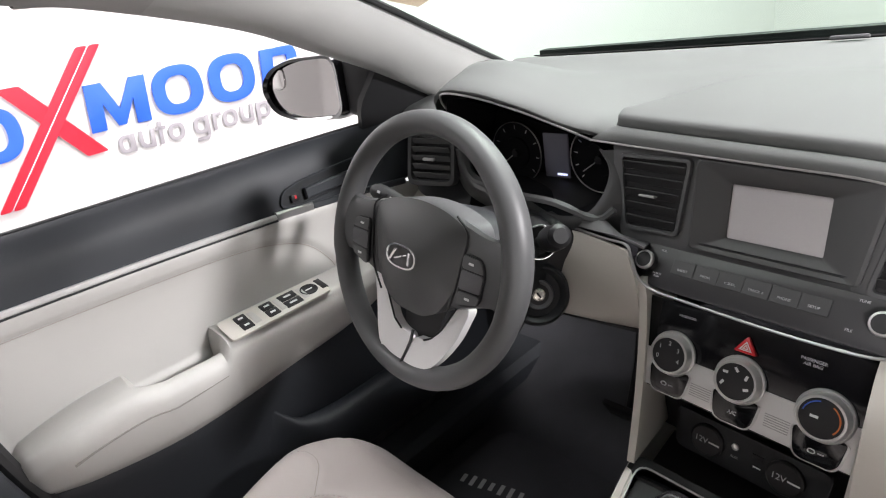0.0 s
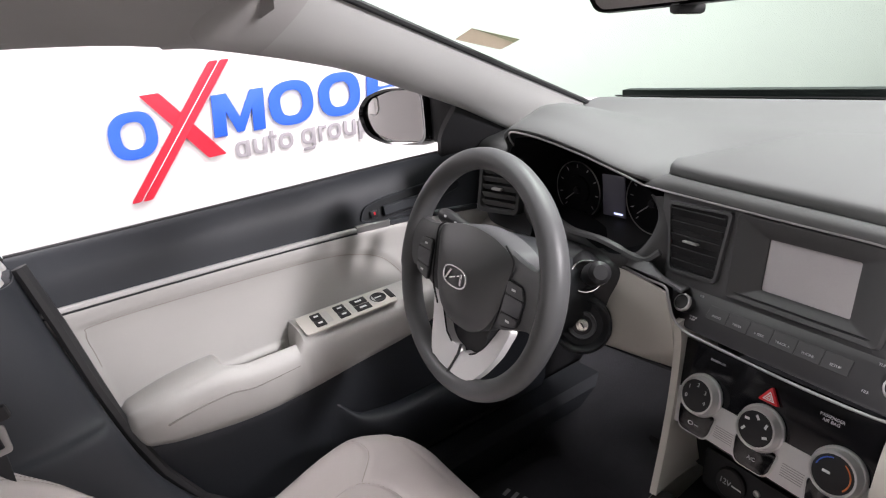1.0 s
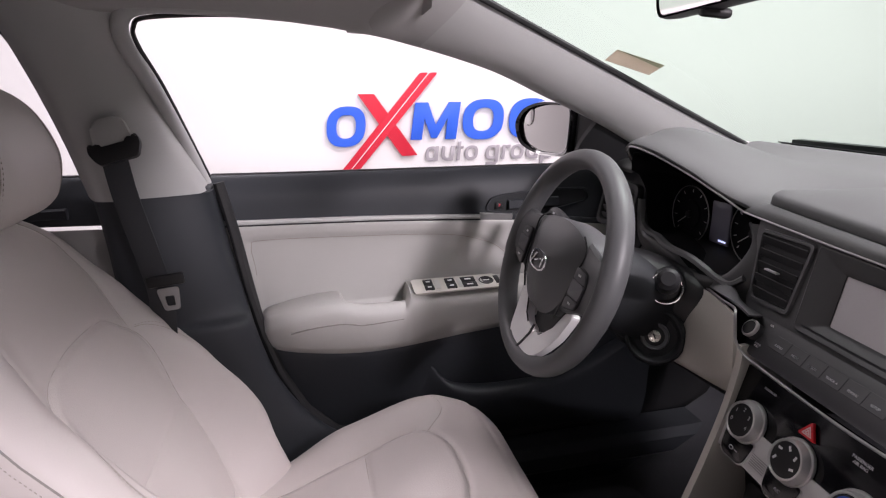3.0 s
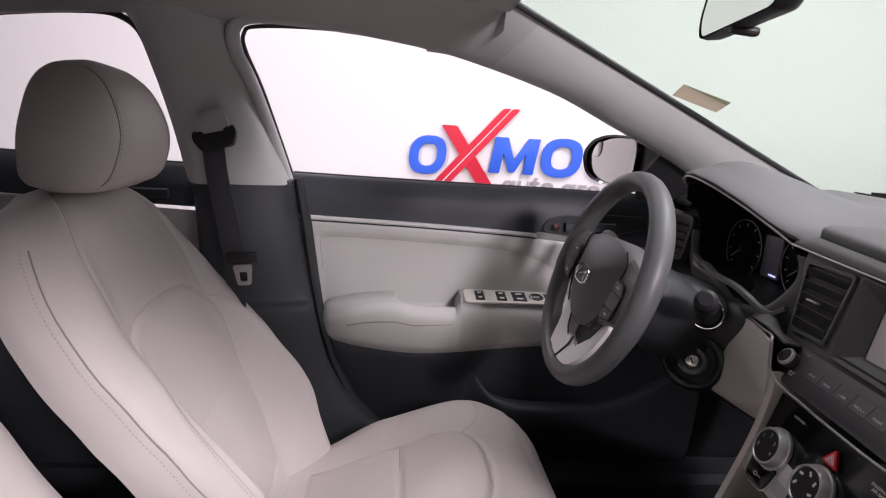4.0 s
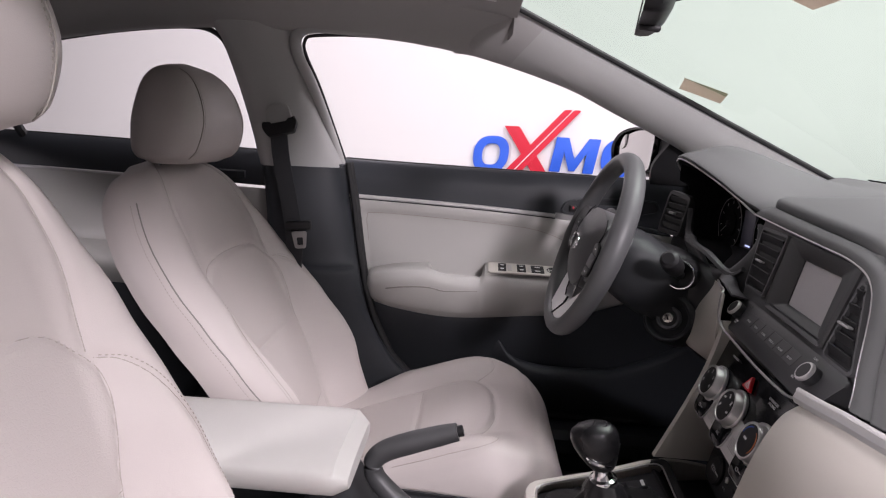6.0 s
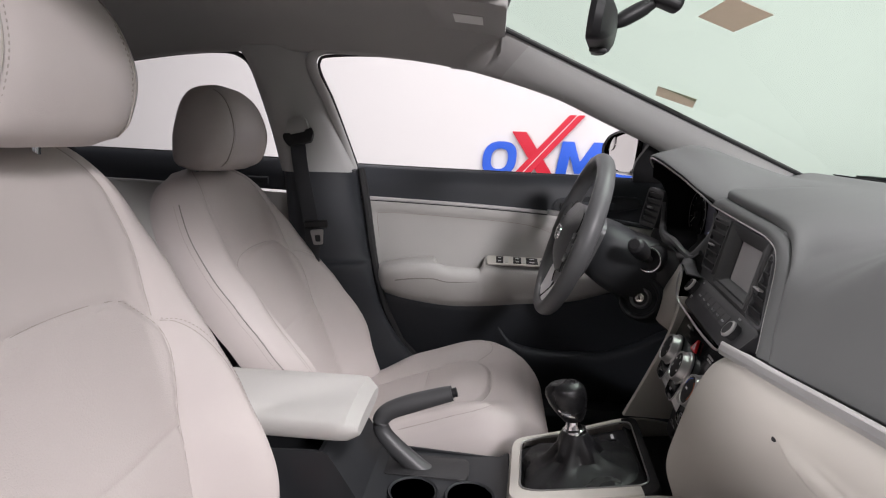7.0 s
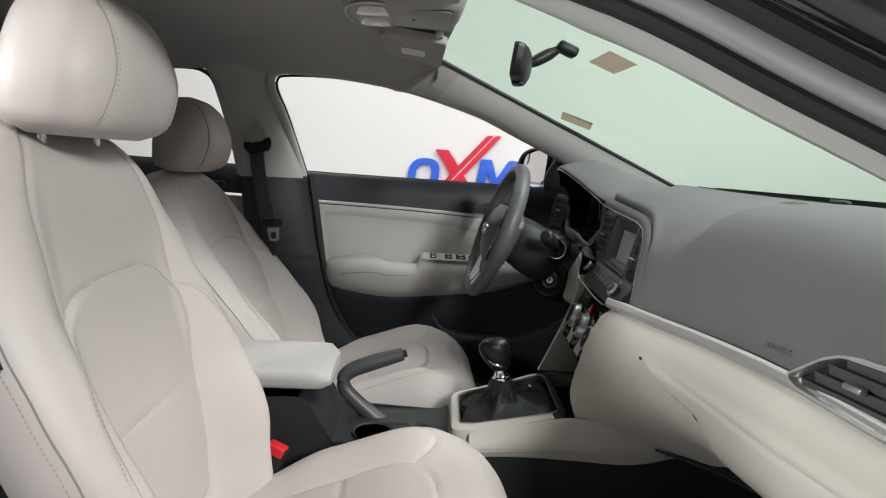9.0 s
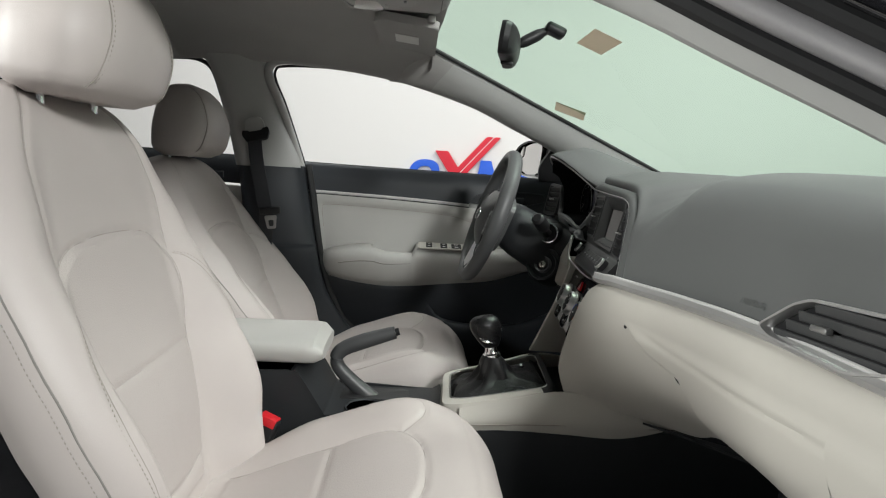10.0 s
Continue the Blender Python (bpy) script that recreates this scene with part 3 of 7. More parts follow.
part("map_pocket", sheet([[(-0.706, y, pocket_lip(y) - 0.006), (-0.706 + 0.016 * bulge(y), y, pocket_lip(y)), (-0.706 + 0.038 * bulge(y), y, pocket_lip(y) - 0.004), (-0.706 + 0.046 * bulge(y), y, pocket_lip(y) - 0.025), (-0.706 + 0.038 * bulge(y), y, 0.38), (-0.706, y, 0.29)] for y in span(-0.132, 0.42, 40)], 0.004, across=14), DARK_DOOR, door, "charcoal moulded map pocket")
# handle bowl
bowl = [(0.022, 0.872), (0.035, 0.899), (0.075, 0.908), (0.19, 0.914), (0.26, 0.912), (0.27, 0.885), (0.20, 0.868), (0.06, 0.862)]
MD = axes((-0.7145, 0, 0), (0, 1, 0), (0, 0, 1))
part("handle_bowl", frame_plate(rounded(bowl, 0.012), rounded([(0.145 + (y - 0.145) * 0.965, 0.888 + (z - 0.888) * 0.86) for y, z in bowl], 0.011), 0.0045, MD, 0.0015), DARK_DOOR, door, "raised rim of the handle bowl")
part("bowl", plate(rounded([(0.145 + (y - 0.145) * 0.97, 0.888 + (z - 0.888) * 0.88) for y, z in bowl], 0.011), 0.0016, MD), DARK, door, "dark handle recess")
part("handle", bar([(-0.706, y, 0.883 + 0.02 * (y - 0.06)) for y in span(0.075, 0.19, 10)], 0.010, 0.020), DARK_DOOR, door, "charcoal pull lever")
part("lock_slider", box(0.006, 0.016, 0.014, pose(-0.708, 0.054, 0.882), 0.002), BLACK, door)
part("red_mark", box(0.001, 0.0035, 0.006, pose(-0.7045, 0.054, 0.884)), RED, door, "red unlocked mark")
# window switches
MS = lambda y: axes((-0.676, y, armrest_top(max(y, -0.10)) + 0.0030), (0, 1, 0), (-1, 0, 0.20))
sw = part("switch_plate", plate(rounded([(-0.072, -0.032), (0.118, -0.030), (0.118, 0.026), (-0.072, 0.028)], 0.008), 0.0035, MS(-0.075), 0.001), BEIGE_PLASTIC, door, "beige switch plate")
for y, w in ((-0.112, 0.020), (-0.064, 0.022), (-0.024, 0.032)):
    for k in (-1, 1):
        part("switch", box(w, 0.0195, 0.004, at(MS(y), 0, 0.0110 * k - 0.002, 0.0036) @ pose(0, 0, 0, 4, 0, 0), 0.0014), BLACK, sw, "black window switch")
        part("mark", box(w * 0.42, 0.0042, 0.0005, at(MS(y), 0, 0.0110 * k - 0.002, 0.0058) @ pose(0, 0, 0, 4, 0, 0)), PRINT, sw, "white printed mark")
    part("switch_cover", box(0.011, 0.036, 0.003, at(MS(y), w / 2 + 0.009, -0.001, 0.0030), 0.001), DOOR_BEIGE, sw, "grey blank beside the switch")
part("switch", lathe([(0.0165, 0), (0.0165, 0.0018), (0.015, 0.0030), (0.013, 0.0018), (0.0, 0.0018)], at(MS(0.015), 0, 0, 0.003), 24), BLACK, sw, "round mirror switch")
part("mark", box(0.014, 0.003, 0.0006, at(MS(0.015), 0, 0, 0.0052)), PRINT, sw, "white printed mark")
part("switch", box(0.012, 0.034, 0.004, at(MS(0.040), 0, 0, 0.0036), 0.0014), BLACK, sw, "black mirror selector switch")
# door glass and its seals
glass = []
for j in range(9):
    v = j / 8
    row = []
    for i in range(25):
        y = -0.60 + 0.95 * i / 24
        top = value_at([(-0.60, 1.248), (-0.4, 1.248), (-0.2, 1.222), (0.0, 1.166), (0.15, 1.108), (0.30, 1.045), (0.36, 1.0)], y)
        z = belt(y) - 0.01 + (top + 0.015 - belt(y) + 0.01) * v
        row.append((-0.757 + 0.62 * (z - 0.966), y, z))
    glass.append(row)
g = lone("window_2", grid(glass)[0], SIDE_GLASS, "clear raised side window glass", "window", kind="structure")
g.visible_shadow = False
part("belt_seal", bar([(-0.752, y, belt(y) + 0.003) for y in span(-0.53, 0.34, 20)], 0.009, 0.006), RUBBER, door, "black rubber belt seal")
part("window_frame", tube(curve_through([(-0.752, -0.530, 0.955), (-0.705, -0.551, 1.04), (-0.650, -0.577, 1.14), (-0.612, -0.597, 1.20), (-0.592, -0.596, 1.229), (-0.583, -0.566, 1.243), (-0.578, -0.42, 1.246), (-0.590, -0.26, 1.23)], 48), 0.0038, 8), RUBBER, door, "black rubber window channel")
part("window_frame", tube(curve_through([(-0.738, -0.541, 0.952), (-0.692, -0.563, 1.04), (-0.637, -0.591, 1.14), (-0.599, -0.613, 1.20), (-0.577, -0.610, 1.238), (-0.568, -0.578, 1.257), (-0.566, -0.50, 1.259), (-0.567, -0.40, 1.257)], 44), 0.0135, 14), PILLAR, door, "light grey rolled trim round the window")
part("window_frame", tube([(-0.745, -0.545, 0.955), (-0.695, -0.572, 1.05), (-0.640, -0.598, 1.15), (-0.618, -0.610, 1.185)], 0.011, 10), SILVER_GREY, door, "grey window frame upright")
# sail panel in the front corner
part("sail_panel", sheet([[(-0.742, 0.240, 0.957), (-0.742, 0.33, 0.957), (-0.742, 0.47, 0.955)], [(-0.722, 0.236, 1.005), (-0.724, 0.33, 1.005), (-0.730, 0.43, 1.0)], [(-0.695, 0.262, 1.060), (-0.702, 0.31, 1.055), (-0.715, 0.37, 1.045)]], 0.012, steps=8, across=8), BLACK, door, "black triangular mirror base panel")

# rear door
rear = thing("rear_door", (-0.76, -1.1, 0.3), "closed rear car door with charcoal and beige trim", "car door")
yr = span(-1.75, -0.69, 40)
part("upper_trim", sheet([[(-0.757, y, belt(y) - 0.02), (-0.752, y, belt(y)), (-0.738, y, belt(y) + 0.001), (-0.723, y, belt(y) - 0.022), (-0.715, y, 0.93), (-0.7135, y, strip_z(y) + 0.004)] for y in yr], 0.004, across=12), DARK_DOOR, rear, "charcoal upper door trim")
part("strip", bar([(-0.712, y, strip_z(y)) for y in span(-1.7, -0.86, 24)], 0.009, 0.0075), SILVER, rear, "satin silver trim strip")
part("handle", bar([(-0.705, y, 0.915) for y in span(-0.90, -0.78, 6)], 0.012, 0.02), DARK_DOOR, rear, "charcoal pull lever")
part("insert", sheet([[(-0.7135, y, strip_z(y) - 0.003), (-0.714, y, strip_z(y) - 0.03), (-0.722, y, 0.80), (-0.722, y, 0.72), (-0.66, y, 0.70), (-0.65, y, 0.66), (-0.70, y, 0.61)] for y in yr], 0.004, across=22), DOOR_BEIGE, rear, "beige padded door insert")
part("lower_trim", sheet([[(-0.705, y, 0.62), (-0.705, y, 0.45), (-0.71, y, 0.27)] for y in yr], 0.004), DARK_DOOR, rear, "charcoal lower door trim")
rg = []
for j in range(7):
    v = j / 6
    rg.append([(-0.757 + 0.62 * (belt(y) - 0.01 + 0.30 * v - 0.966), y, belt(y) - 0.01 + 0.30 * v) for y in span(-1.75, -0.70, 12)])
g = lone("window_3", grid(rg)[0], SIDE_GLASS, "clear rear side window glass", "window", kind="structure")
g.visible_shadow = False
part("window_frame", tube([(-0.745, -1.385, 0.965), (-0.712, -1.40, 1.03), (-0.64, -1.43, 1.15)], 0.012, 8), RUBBER, rear, "black window divider")
part("belt_seal", bar([(-0.748, y, belt(y) + 0.003) for y in span(-1.7, -0.735, 20)], 0.009, 0.006), RUBBER, rear, "black rubber belt seal")
part("window_frame", tube(curve_through([(-0.742, -0.742, 0.965), (-0.66, -0.757, 1.10), (-0.604, -0.772, 1.20), (-0.583, -0.80, 1.240), (-0.578, -0.87, 1.248), (-0.588, -1.05, 1.230), (-0.612, -1.30, 1.188), (-0.64, -1.45, 1.15)], 48), 0.006, 8), RUBBER, rear, "black rubber window channel")
# rear end, plain
lone("rear_wall", sheet([[(-0.75, -1.75, 0.25), (0, -1.9, 0.25), (0.75, -1.75, 0.25)], [(-0.75, -1.75, 0.75), (0, -1.85, 0.75), (0.75, -1.75, 0.75)], [(-0.72, -1.8, 1.0), (0, -1.9, 1.0), (0.72, -1.8, 1.0)]], 0.02), DARK, "dark rear bulkhead of the cabin", "bulkhead", kind="structure")

# ---- B pillar and belt ----
pillar = thing("b_pillar", (-0.68, -0.6, 0.3), "centre roof pillar, grey cloth above and charcoal plastic below", "pillar", kind="structure")


def b_rows(levels):
    rows = []
    for z, a, b, c, d in levels:
        A, B, C, D = (Vector((*q, z)) for q in (a, b, c, d))
        rows.append([A, A * 0.25 + B * 0.75, B * 0.85 + C * 0.15, B * 0.5 + C * 0.5 + Vector((0.006, 0, 0)), B * 0.15 + C * 0.85, C * 0.75 + D * 0.25, D])
    return rows


up = b_rows([(1.262, (-0.590, -0.625), (-0.560, -0.638), (-0.550, -0.785), (-0.575, -0.81)),
             (1.235, (-0.605, -0.622), (-0.574, -0.634), (-0.560, -0.765), (-0.585, -0.785)),
             (1.15, (-0.660, -0.600), (-0.615, -0.612), (-0.580, -0.735), (-0.625, -0.765)),
             (1.05, (-0.710, -0.570), (-0.640, -0.580), (-0.600, -0.712), (-0.665, -0.748)),
             (0.948, (-0.745, -0.535), (-0.648, -0.536), (-0.613, -0.695), (-0.70, -0.735))])
part("upper_trim", sheet(up, 0.003, steps=24, across=21), PILLAR, pillar, "light grey cloth pillar trim")
low = b_rows([(0.950, (-0.740, -0.523), (-0.645, -0.522), (-0.611, -0.692), (-0.70, -0.733)),
              (0.85, (-0.735, -0.508), (-0.648, -0.505), (-0.606, -0.687), (-0.70, -0.72)),
              (0.76, (-0.725, -0.492), (-0.648, -0.487), (-0.602, -0.684), (-0.70, -0.71)),
              (0.715, (-0.715, -0.484), (-0.640, -0.476), (-0.600, -0.684), (-0.70, -0.71)),
              (0.697, (-0.70, -0.478), (-0.618, -0.468), (-0.590, -0.684), (-0.69, -0.71)),
              (0.62, (-0.70, -0.462), (-0.620, -0.448), (-0.588, -0.684), (-0.69, -0.71)),
              (0.55, (-0.70, -0.440), (-0.625, -0.420), (-0.588, -0.684), (-0.69, -0.71)),
              (0.47, (-0.70, -0.395), (-0.630, -0.365), (-0.590, -0.70), (-0.69, -0.73)),
              (0.41, (-0.70, -0.335), (-0.635, -0.295), (-0.595, -0.74), (-0.69, -0.78)),
              (0.36, (-0.70, -0.22), (-0.635, -0.17), (-0.60, -0.82), (-0.69, -0.88)),
              (0.25, (-0.70, -0.10), (-0.63, -0.08), (-0.60, -0.90), (-0.69, -0.95))])
part("lower_trim", sheet(low, 0.003, steps=50, across=21), DARK_DOOR, pillar, "charcoal plastic pillar trim")
part("corner_cover", box(0.075, 0.05, 0.06, pose(-0.722, -0.548, 0.926), 0.006), DARK_DOOR, pillar, "charcoal corner cover")
part("door_seal", tube([(-0.706, -0.512, 0.96), (-0.70, -0.492, 0.86), (-0.69, -0.474, 0.75), (-0.684, -0.456, 0.65), (-0.684, -0.430, 0.56), (-0.686, -0.385, 0.47), (-0.688, -0.32, 0.405), (-0.69, -0.20, 0.36), (-0.69, 0.0, 0.335), (-0.69, 0.3, 0.335)], 0.011, 8), RUBBER, pillar, "black rubber door seal")
lone("sill", bar([(-0.665, y, 0.29) for y in span(-0.3, 0.6, 4)], 0.11, 0.07), DARK_DOOR, "charcoal plastic door sill cover", "sill", kind="structure")

seatbelt = thing("seat_belt", (-0.575, -0.6, 0.5), "black seat belt hanging on the centre pillar", "seat belt")
path = curve_through([(-0.577, -0.650, 1.030), (-0.572, -0.640, 0.96), (-0.566, -0.620, 0.87), (-0.562, -0.606, 0.79), (-0.572, -0.612, 0.70), (-0.592, -0.625, 0.58), (-0.60, -0.63, 0.45)], 30)
part("webbing", bar(path, 0.0022, 0.043, up=(0.18, 1, 0.0)), WEBBING, seatbelt, "black woven webbing")
MR = axes((-0.572, -0.645, 1.052), (-0.1, 1, 0.25), (-0.30, -0.25, 1))
part("anchor_cover", plate(rounded([(-0.030, -0.012), (0.030, -0.012), (0.024, 0.038), (-0.024, 0.038)], 0.012), 0.022, MR @ Matrix.Translation((0, 0, -0.012)), 0.006, 3), PILLAR, seatbelt, "light grey anchor cover")
part("guide_loop", plate(rounded([(-0.024, -0.006), (-0.036, 0.006), (-0.040, -0.012), (-0.030, -0.034), (0.030, -0.034), (0.040, -0.012), (0.036, 0.006), (0.024, -0.006)], 0.007), 0.014, MR @ Matrix.Translation((0, 0, -0.002)), 0.004, 3), BLACK, seatbelt, "black belt guide loop")
MT = axes((-0.553, -0.592, 0.807), (0.1, 1, 0.12), (0, 0.1, 1))
part("tongue_grip", box(0.062, 0.020, 0.012, MT @ Matrix.Translation((0, 0.012, 0)), 0.004), BLACK, seatbelt, "black grip of the belt tongue")
part("tongue", frame_plate(rounded([(-0.019, -0.002), (0.019, -0.002), (0.013, -0.042), (-0.013, -0.042)], 0.006), rounded([(-0.008, -0.016), (0.008, -0.016), (0.007, -0.034), (-0.007, -0.034)], 0.003), 0.0025, MT, 0.0004), SATIN, seatbelt, "polished steel belt tongue")

# ---- floor of the cabin ----
lone("car_floor", join(sheet([[(x, y, z) for x in span(-0.70, 0.70, 9)] for y, z in ((-1.9, 0.22), (0.1, 0.20), (0.35, 0.20), (0.62, 0.36), (0.78, 0.62))], 0.01)), CARPET, "black carpeted cabin floor rising at the front", "floor", kind="structure")
lone("firewall", box(1.5, 0.03, 0.75, pose(0, 0.84, 0.62)), DARK, "dark bulkhead behind the dashboard", "bulkhead", kind="structure")
mat = thing("floor_mat", (-0.38, 0.15, 0.215), "black carpet floor mat with pale lettering bars", "floor mat")
MLT = axes((-0.478, 0.195, 0.2265), (0.97, 0.24, 0), (-0.24, 0.97, 0))
for k in range(7):
    part("bar", box(0.009, 0.026 if k % 3 else 0.021, 0.0008, MLT @ Matrix.Translation((-0.075 + 0.022 * k, 0, 0))), DIM_PRINT, mat, "pale bar standing for lettering")
part("carpet", plate(rounded([(-0.23, -0.30), (0.19, -0.30), (0.20, 0.10), (0.10, 0.20), (-0.20, 0.20)], 0.05), 0.010, pose(-0.38, 0.15, 0.214), 0.004), CARPET, mat)

# ---- dashboard ----
dash = thing("dashboard", (0, 0.35, 0.6), "grey dashboard with silver trim and beige lower panels", "dashboard")
YAW = math.tan(radians(6.6))


def face_y(x):
    """How far the passenger's side of the dash stands back."""
    return value_at([(0.19, -0.062), (0.30, -0.045), (0.45, -0.012), (0.60, 0.004), (0.75, 0.02)], x)


def base_y(x):
    return 0.80 - 0.12 * x * x


# top, from the windscreen to the front lip
rows = []
for x in span(-0.72, 0.120, 44) + [0.127, 0.133, 0.138, 0.142]:
    over = max(0.0, (x - 0.120) / 0.022) ** 2 + value_at([(-0.26, 0.0), (-0.20, 0.25), (0.12, 0.3)], x)
    by = base_y(x)
    bz = screen_z(x, by) - 0.004
    hump = value_at([(-0.60, 0.0), (-0.50, 0.9), (-0.43, 1.0), (-0.36, 0.85), (-0.26, 0.22), (-0.2, 0.0)], x)
    lip_y = value_at([(-0.72, 0.33), (-0.56, 0.28), (-0.47, 0.215), (-0.40, 0.222), (-0.32, 0.255), (-0.24, 0.288), (0.0, 0.262), (0.18, 0.240), (0.21, 0.238)], x)
    lip_z = value_at([(-0.72, 0.955), (-0.58, 0.965), (-0.50, 1.012), (-0.455, 1.030), (-0.40, 1.023), (-0.34, 0.998), (-0.26, 0.957), (-0.20, 0.948), (0.17, 0.950), (0.22, 0.946)], x)
    row = [(x, by, bz), (x, by - 0.05, bz + 0.004), (x, 0.60, 0.982 + 0.004 * hump), (x, 0.48, 0.988 + 0.012 * hump),
           (x, lip_y * 0.6 + 0.48 * 0.4, lip_z + 0.020 + 0.004 * hump - 0.03 * over), (x, lip_y * 0.87 + 0.48 * 0.13, lip_z + 0.014 - 0.03 * over), (x, lip_y + 0.004 * over, lip_z + 0.002 - 0.03 * over), (x, lip_y + 0.002 + 0.004 * over, lip_z - 0.007 - 0.03 * over)]
    rows.append(row)
part("top", sheet(rows, 0.006, across=36), DASH, dash, "grey soft-touch dash top with a hooded brow")
# raised pad on the top and the passenger's side, stepping up from a groove round the centre panel
GROOVE = curve_through([(-0.222, 0.298, 0.961), (-0.205, 0.2900, 0.9610), (-0.13, 0.2795, 0.9575), (-0.045, 0.2690, 0.9535), (0.04, 0.2580, 0.9500), (0.095, 0.2505, 0.9465), (0.135, 0.2440, 0.9380), (0.157, 0.2375, 0.9240), (0.170, 0.2325, 0.9050), (0.180, 0.2280, 0.8840), (0.192, 0.2190, 0.8400), (0.204, 0.2120, 0.8130), (0.209, 0.2090, 0.7950)], 80)
SILVER_LINE = curve_through([(-0.2535, 0.2845, 0.9430), (-0.20, 0.2780, 0.9410), (-0.13, 0.2695, 0.9385), (-0.05, 0.2595, 0.9360), (0.03, 0.2497, 0.9338), (0.075, 0.2441, 0.9320), (0.118, 0.2381, 0.9250), (0.139, 0.2335, 0.9120), (0.150, 0.2290, 0.8960), (0.158, 0.2240, 0.8775), (0.172, 0.2136, 0.8350), (0.181, 0.2078, 0.8110), (0.185, 0.2040, 0.7950)], 80)


def face_row(x):
    f = face_y(x)
    g = 0.11 * max(0.0, x - 0.24) ** 2
    return [(x, 0.60, 0.986 - g), (x, 0.54, 0.994 - g), (x, 0.47, 0.996 - g), (x, 0.42 + f * 0.5, 0.992 - g), (x, 0.355 + f * 0.8, 0.978 - g), (x, 0.318 + f, 0.953 - 0.6 * g),
            (x, 0.298 + f, 0.918), (x, 0.286 + f, 0.878), (x, 0.277 + f, 0.84), (x, 0.272 + f, 0.812), (x, 0.272 + f, 0.795)]


side = curve_through(face_row(0.30), 60)
rows = []
for i, q in enumerate(GROOVE):
    k = i / 79
    turn = value_at([(0.0, 0.0), (0.66, 0.0), (0.78, 1.0), (1.0, 1.0)], k)
    rise = value_at([(0.0, 0.1), (0.025, 1.0), (1.0, 1.0)], k)
    crest = q + Vector((0.0055 * turn, 0.006 * (1 - turn) - 0.0035 * turn, 0.0125 * rise * (1 - turn) + 0.001 * turn))
    shoulder = q + Vector((0.020 * turn, 0.022 * (1 - turn) - 0.001 * turn, 0.0190 * rise * (1 - turn) + 0.002 * turn))
    if k < 0.60:
        far_x = value_at([(0.0, -0.205), (0.15, -0.13), (0.45, 0.12), (0.60, 0.30)], k)
        far = Vector((far_x, value_at([(-0.205, 0.345), (-0.19, 0.41), (-0.15, 0.50), (-0.10, 0.56), (0.0, 0.60), (0.30, 0.60)], far_x), value_at([(-0.205, 0.962), (-0.1, 0.976), (0.10, 0.976), (0.30, 0.986)], far_x)))
        hump = value_at([(-0.205, 0.003), (-0.1, 0.018), (0.12, 0.018), (0.30, 0.014)], far_x)
    else:
        far = side[min(59, round((k - 0.60) / 0.40 * 59))]
        hump = value_at([(0.60, 0.014), (0.72, 0.004), (0.80, 0.0), (1.0, 0.0)], k)
    row = [q + Vector((-0.001, 0.009, -0.004)), q + Vector((0.0015 * turn, 0.0045, -0.001)), crest, shoulder]
    row = curve_through(row, 10)
    for j in range(1, 25):
        u = j / 24
        p = shoulder * (1 - u) + far * u
        row.append(p + Vector((0, 0, hump * 4 * u * (1 - u) * (1.25 - 0.5 * u))))
    rows.append(row)
steps = [min(59, round((i / 79 - 0.60) / 0.40 * 59)) for i in range(80) if i / 79 >= 0.60]
bm, _ = grid(rows)
grid([[curve_through(face_row(x), 60)[j] for j in steps] for x in span(0.30, 0.745, 28)], bm=bm)
bmesh.ops.remove_doubles(bm, verts=bm.verts, dist=0.0004)
bmesh.ops.recalc_face_normals(bm, faces=bm.faces)
part("top_pad", bm, DASH, dash, "grey soft-touch pad and passenger side with a folded edge", smooth=60.0)
# rounded surround between the silver line and the groove
rows = []
for p, q in zip(SILVER_LINE, GROOVE):
    out = (q - p)
    up = Vector((-0.10, -0.95, 0.28))
    rows.append([p - out * 0.10 + up * -0.006, p + up * 0.0005, p + out * 0.25 + up * 0.0035, p + out * 0.55 + up * 0.0045, p + out * 0.82 + up * 0.0025, q + up * -0.001, q + up * -0.006])
part("surround", sheet(rows, 0.0015, across=20), DASH, dash, "grey rounded surround of the centre panel")
rows = []
for x in span(0.20, 0.745, 24):
    by = base_y(x)
    bz = screen_z(x, by) - 0.004
    g = 0.11 * max(0.0, x - 0.24) ** 2
    rows.append([(x, by, bz), (x, by - 0.05, bz + 0.004), (x, 0.66, 0.982 - g), (x, 0.60, 0.985 - g), (x, 0.56, 0.975 - g)])
part("rear_top", sheet(rows, 0.006, across=16), DASH, dash, "grey dash top along the windscreen")
# silver line under the lip, from the brow to the passenger's side
lipline = curve_through([(-0.477, 0.240, 0.985), (-0.474, 0.220, 1.010), (-0.458, 0.2135, 1.0245), (-0.40, 0.221, 1.0155), (-0.34, 0.246, 0.990), (-0.285, 0.272, 0.960)], 40) + SILVER_LINE[::2]
part("lip_strip", tube(lipline, 0.0018, 8), SILVER, dash, "thin silver line round the instrument panels")
# silver strip over the glove box
strip_path = curve_through([(0.128, 0.187, 0.7815), (0.165, 0.1915, 0.7840), (0.20, 0.1945, 0.788), (0.26, 0.205, 0.790), (0.40, 0.236, 0.794), (0.54, 0.259, 0.795), (0.74, 0.275, 0.790)], 70)
part("silver_strip", bar(strip_path, 0.016, 0.018, up=(0, -0.35, 1), edge=0.35), SILVER, dash, "broad satin silver strip")
# Highlight on the strip's top edge, imitated by a tube of paler silver.
part("strip_highlight", tube([Vector(p) + Vector((0, -0.003, 0.0085)) for p in strip_path], 0.0030, 8), TRIM, dash, "upper edge of the strip, highlight put into a paler silver")
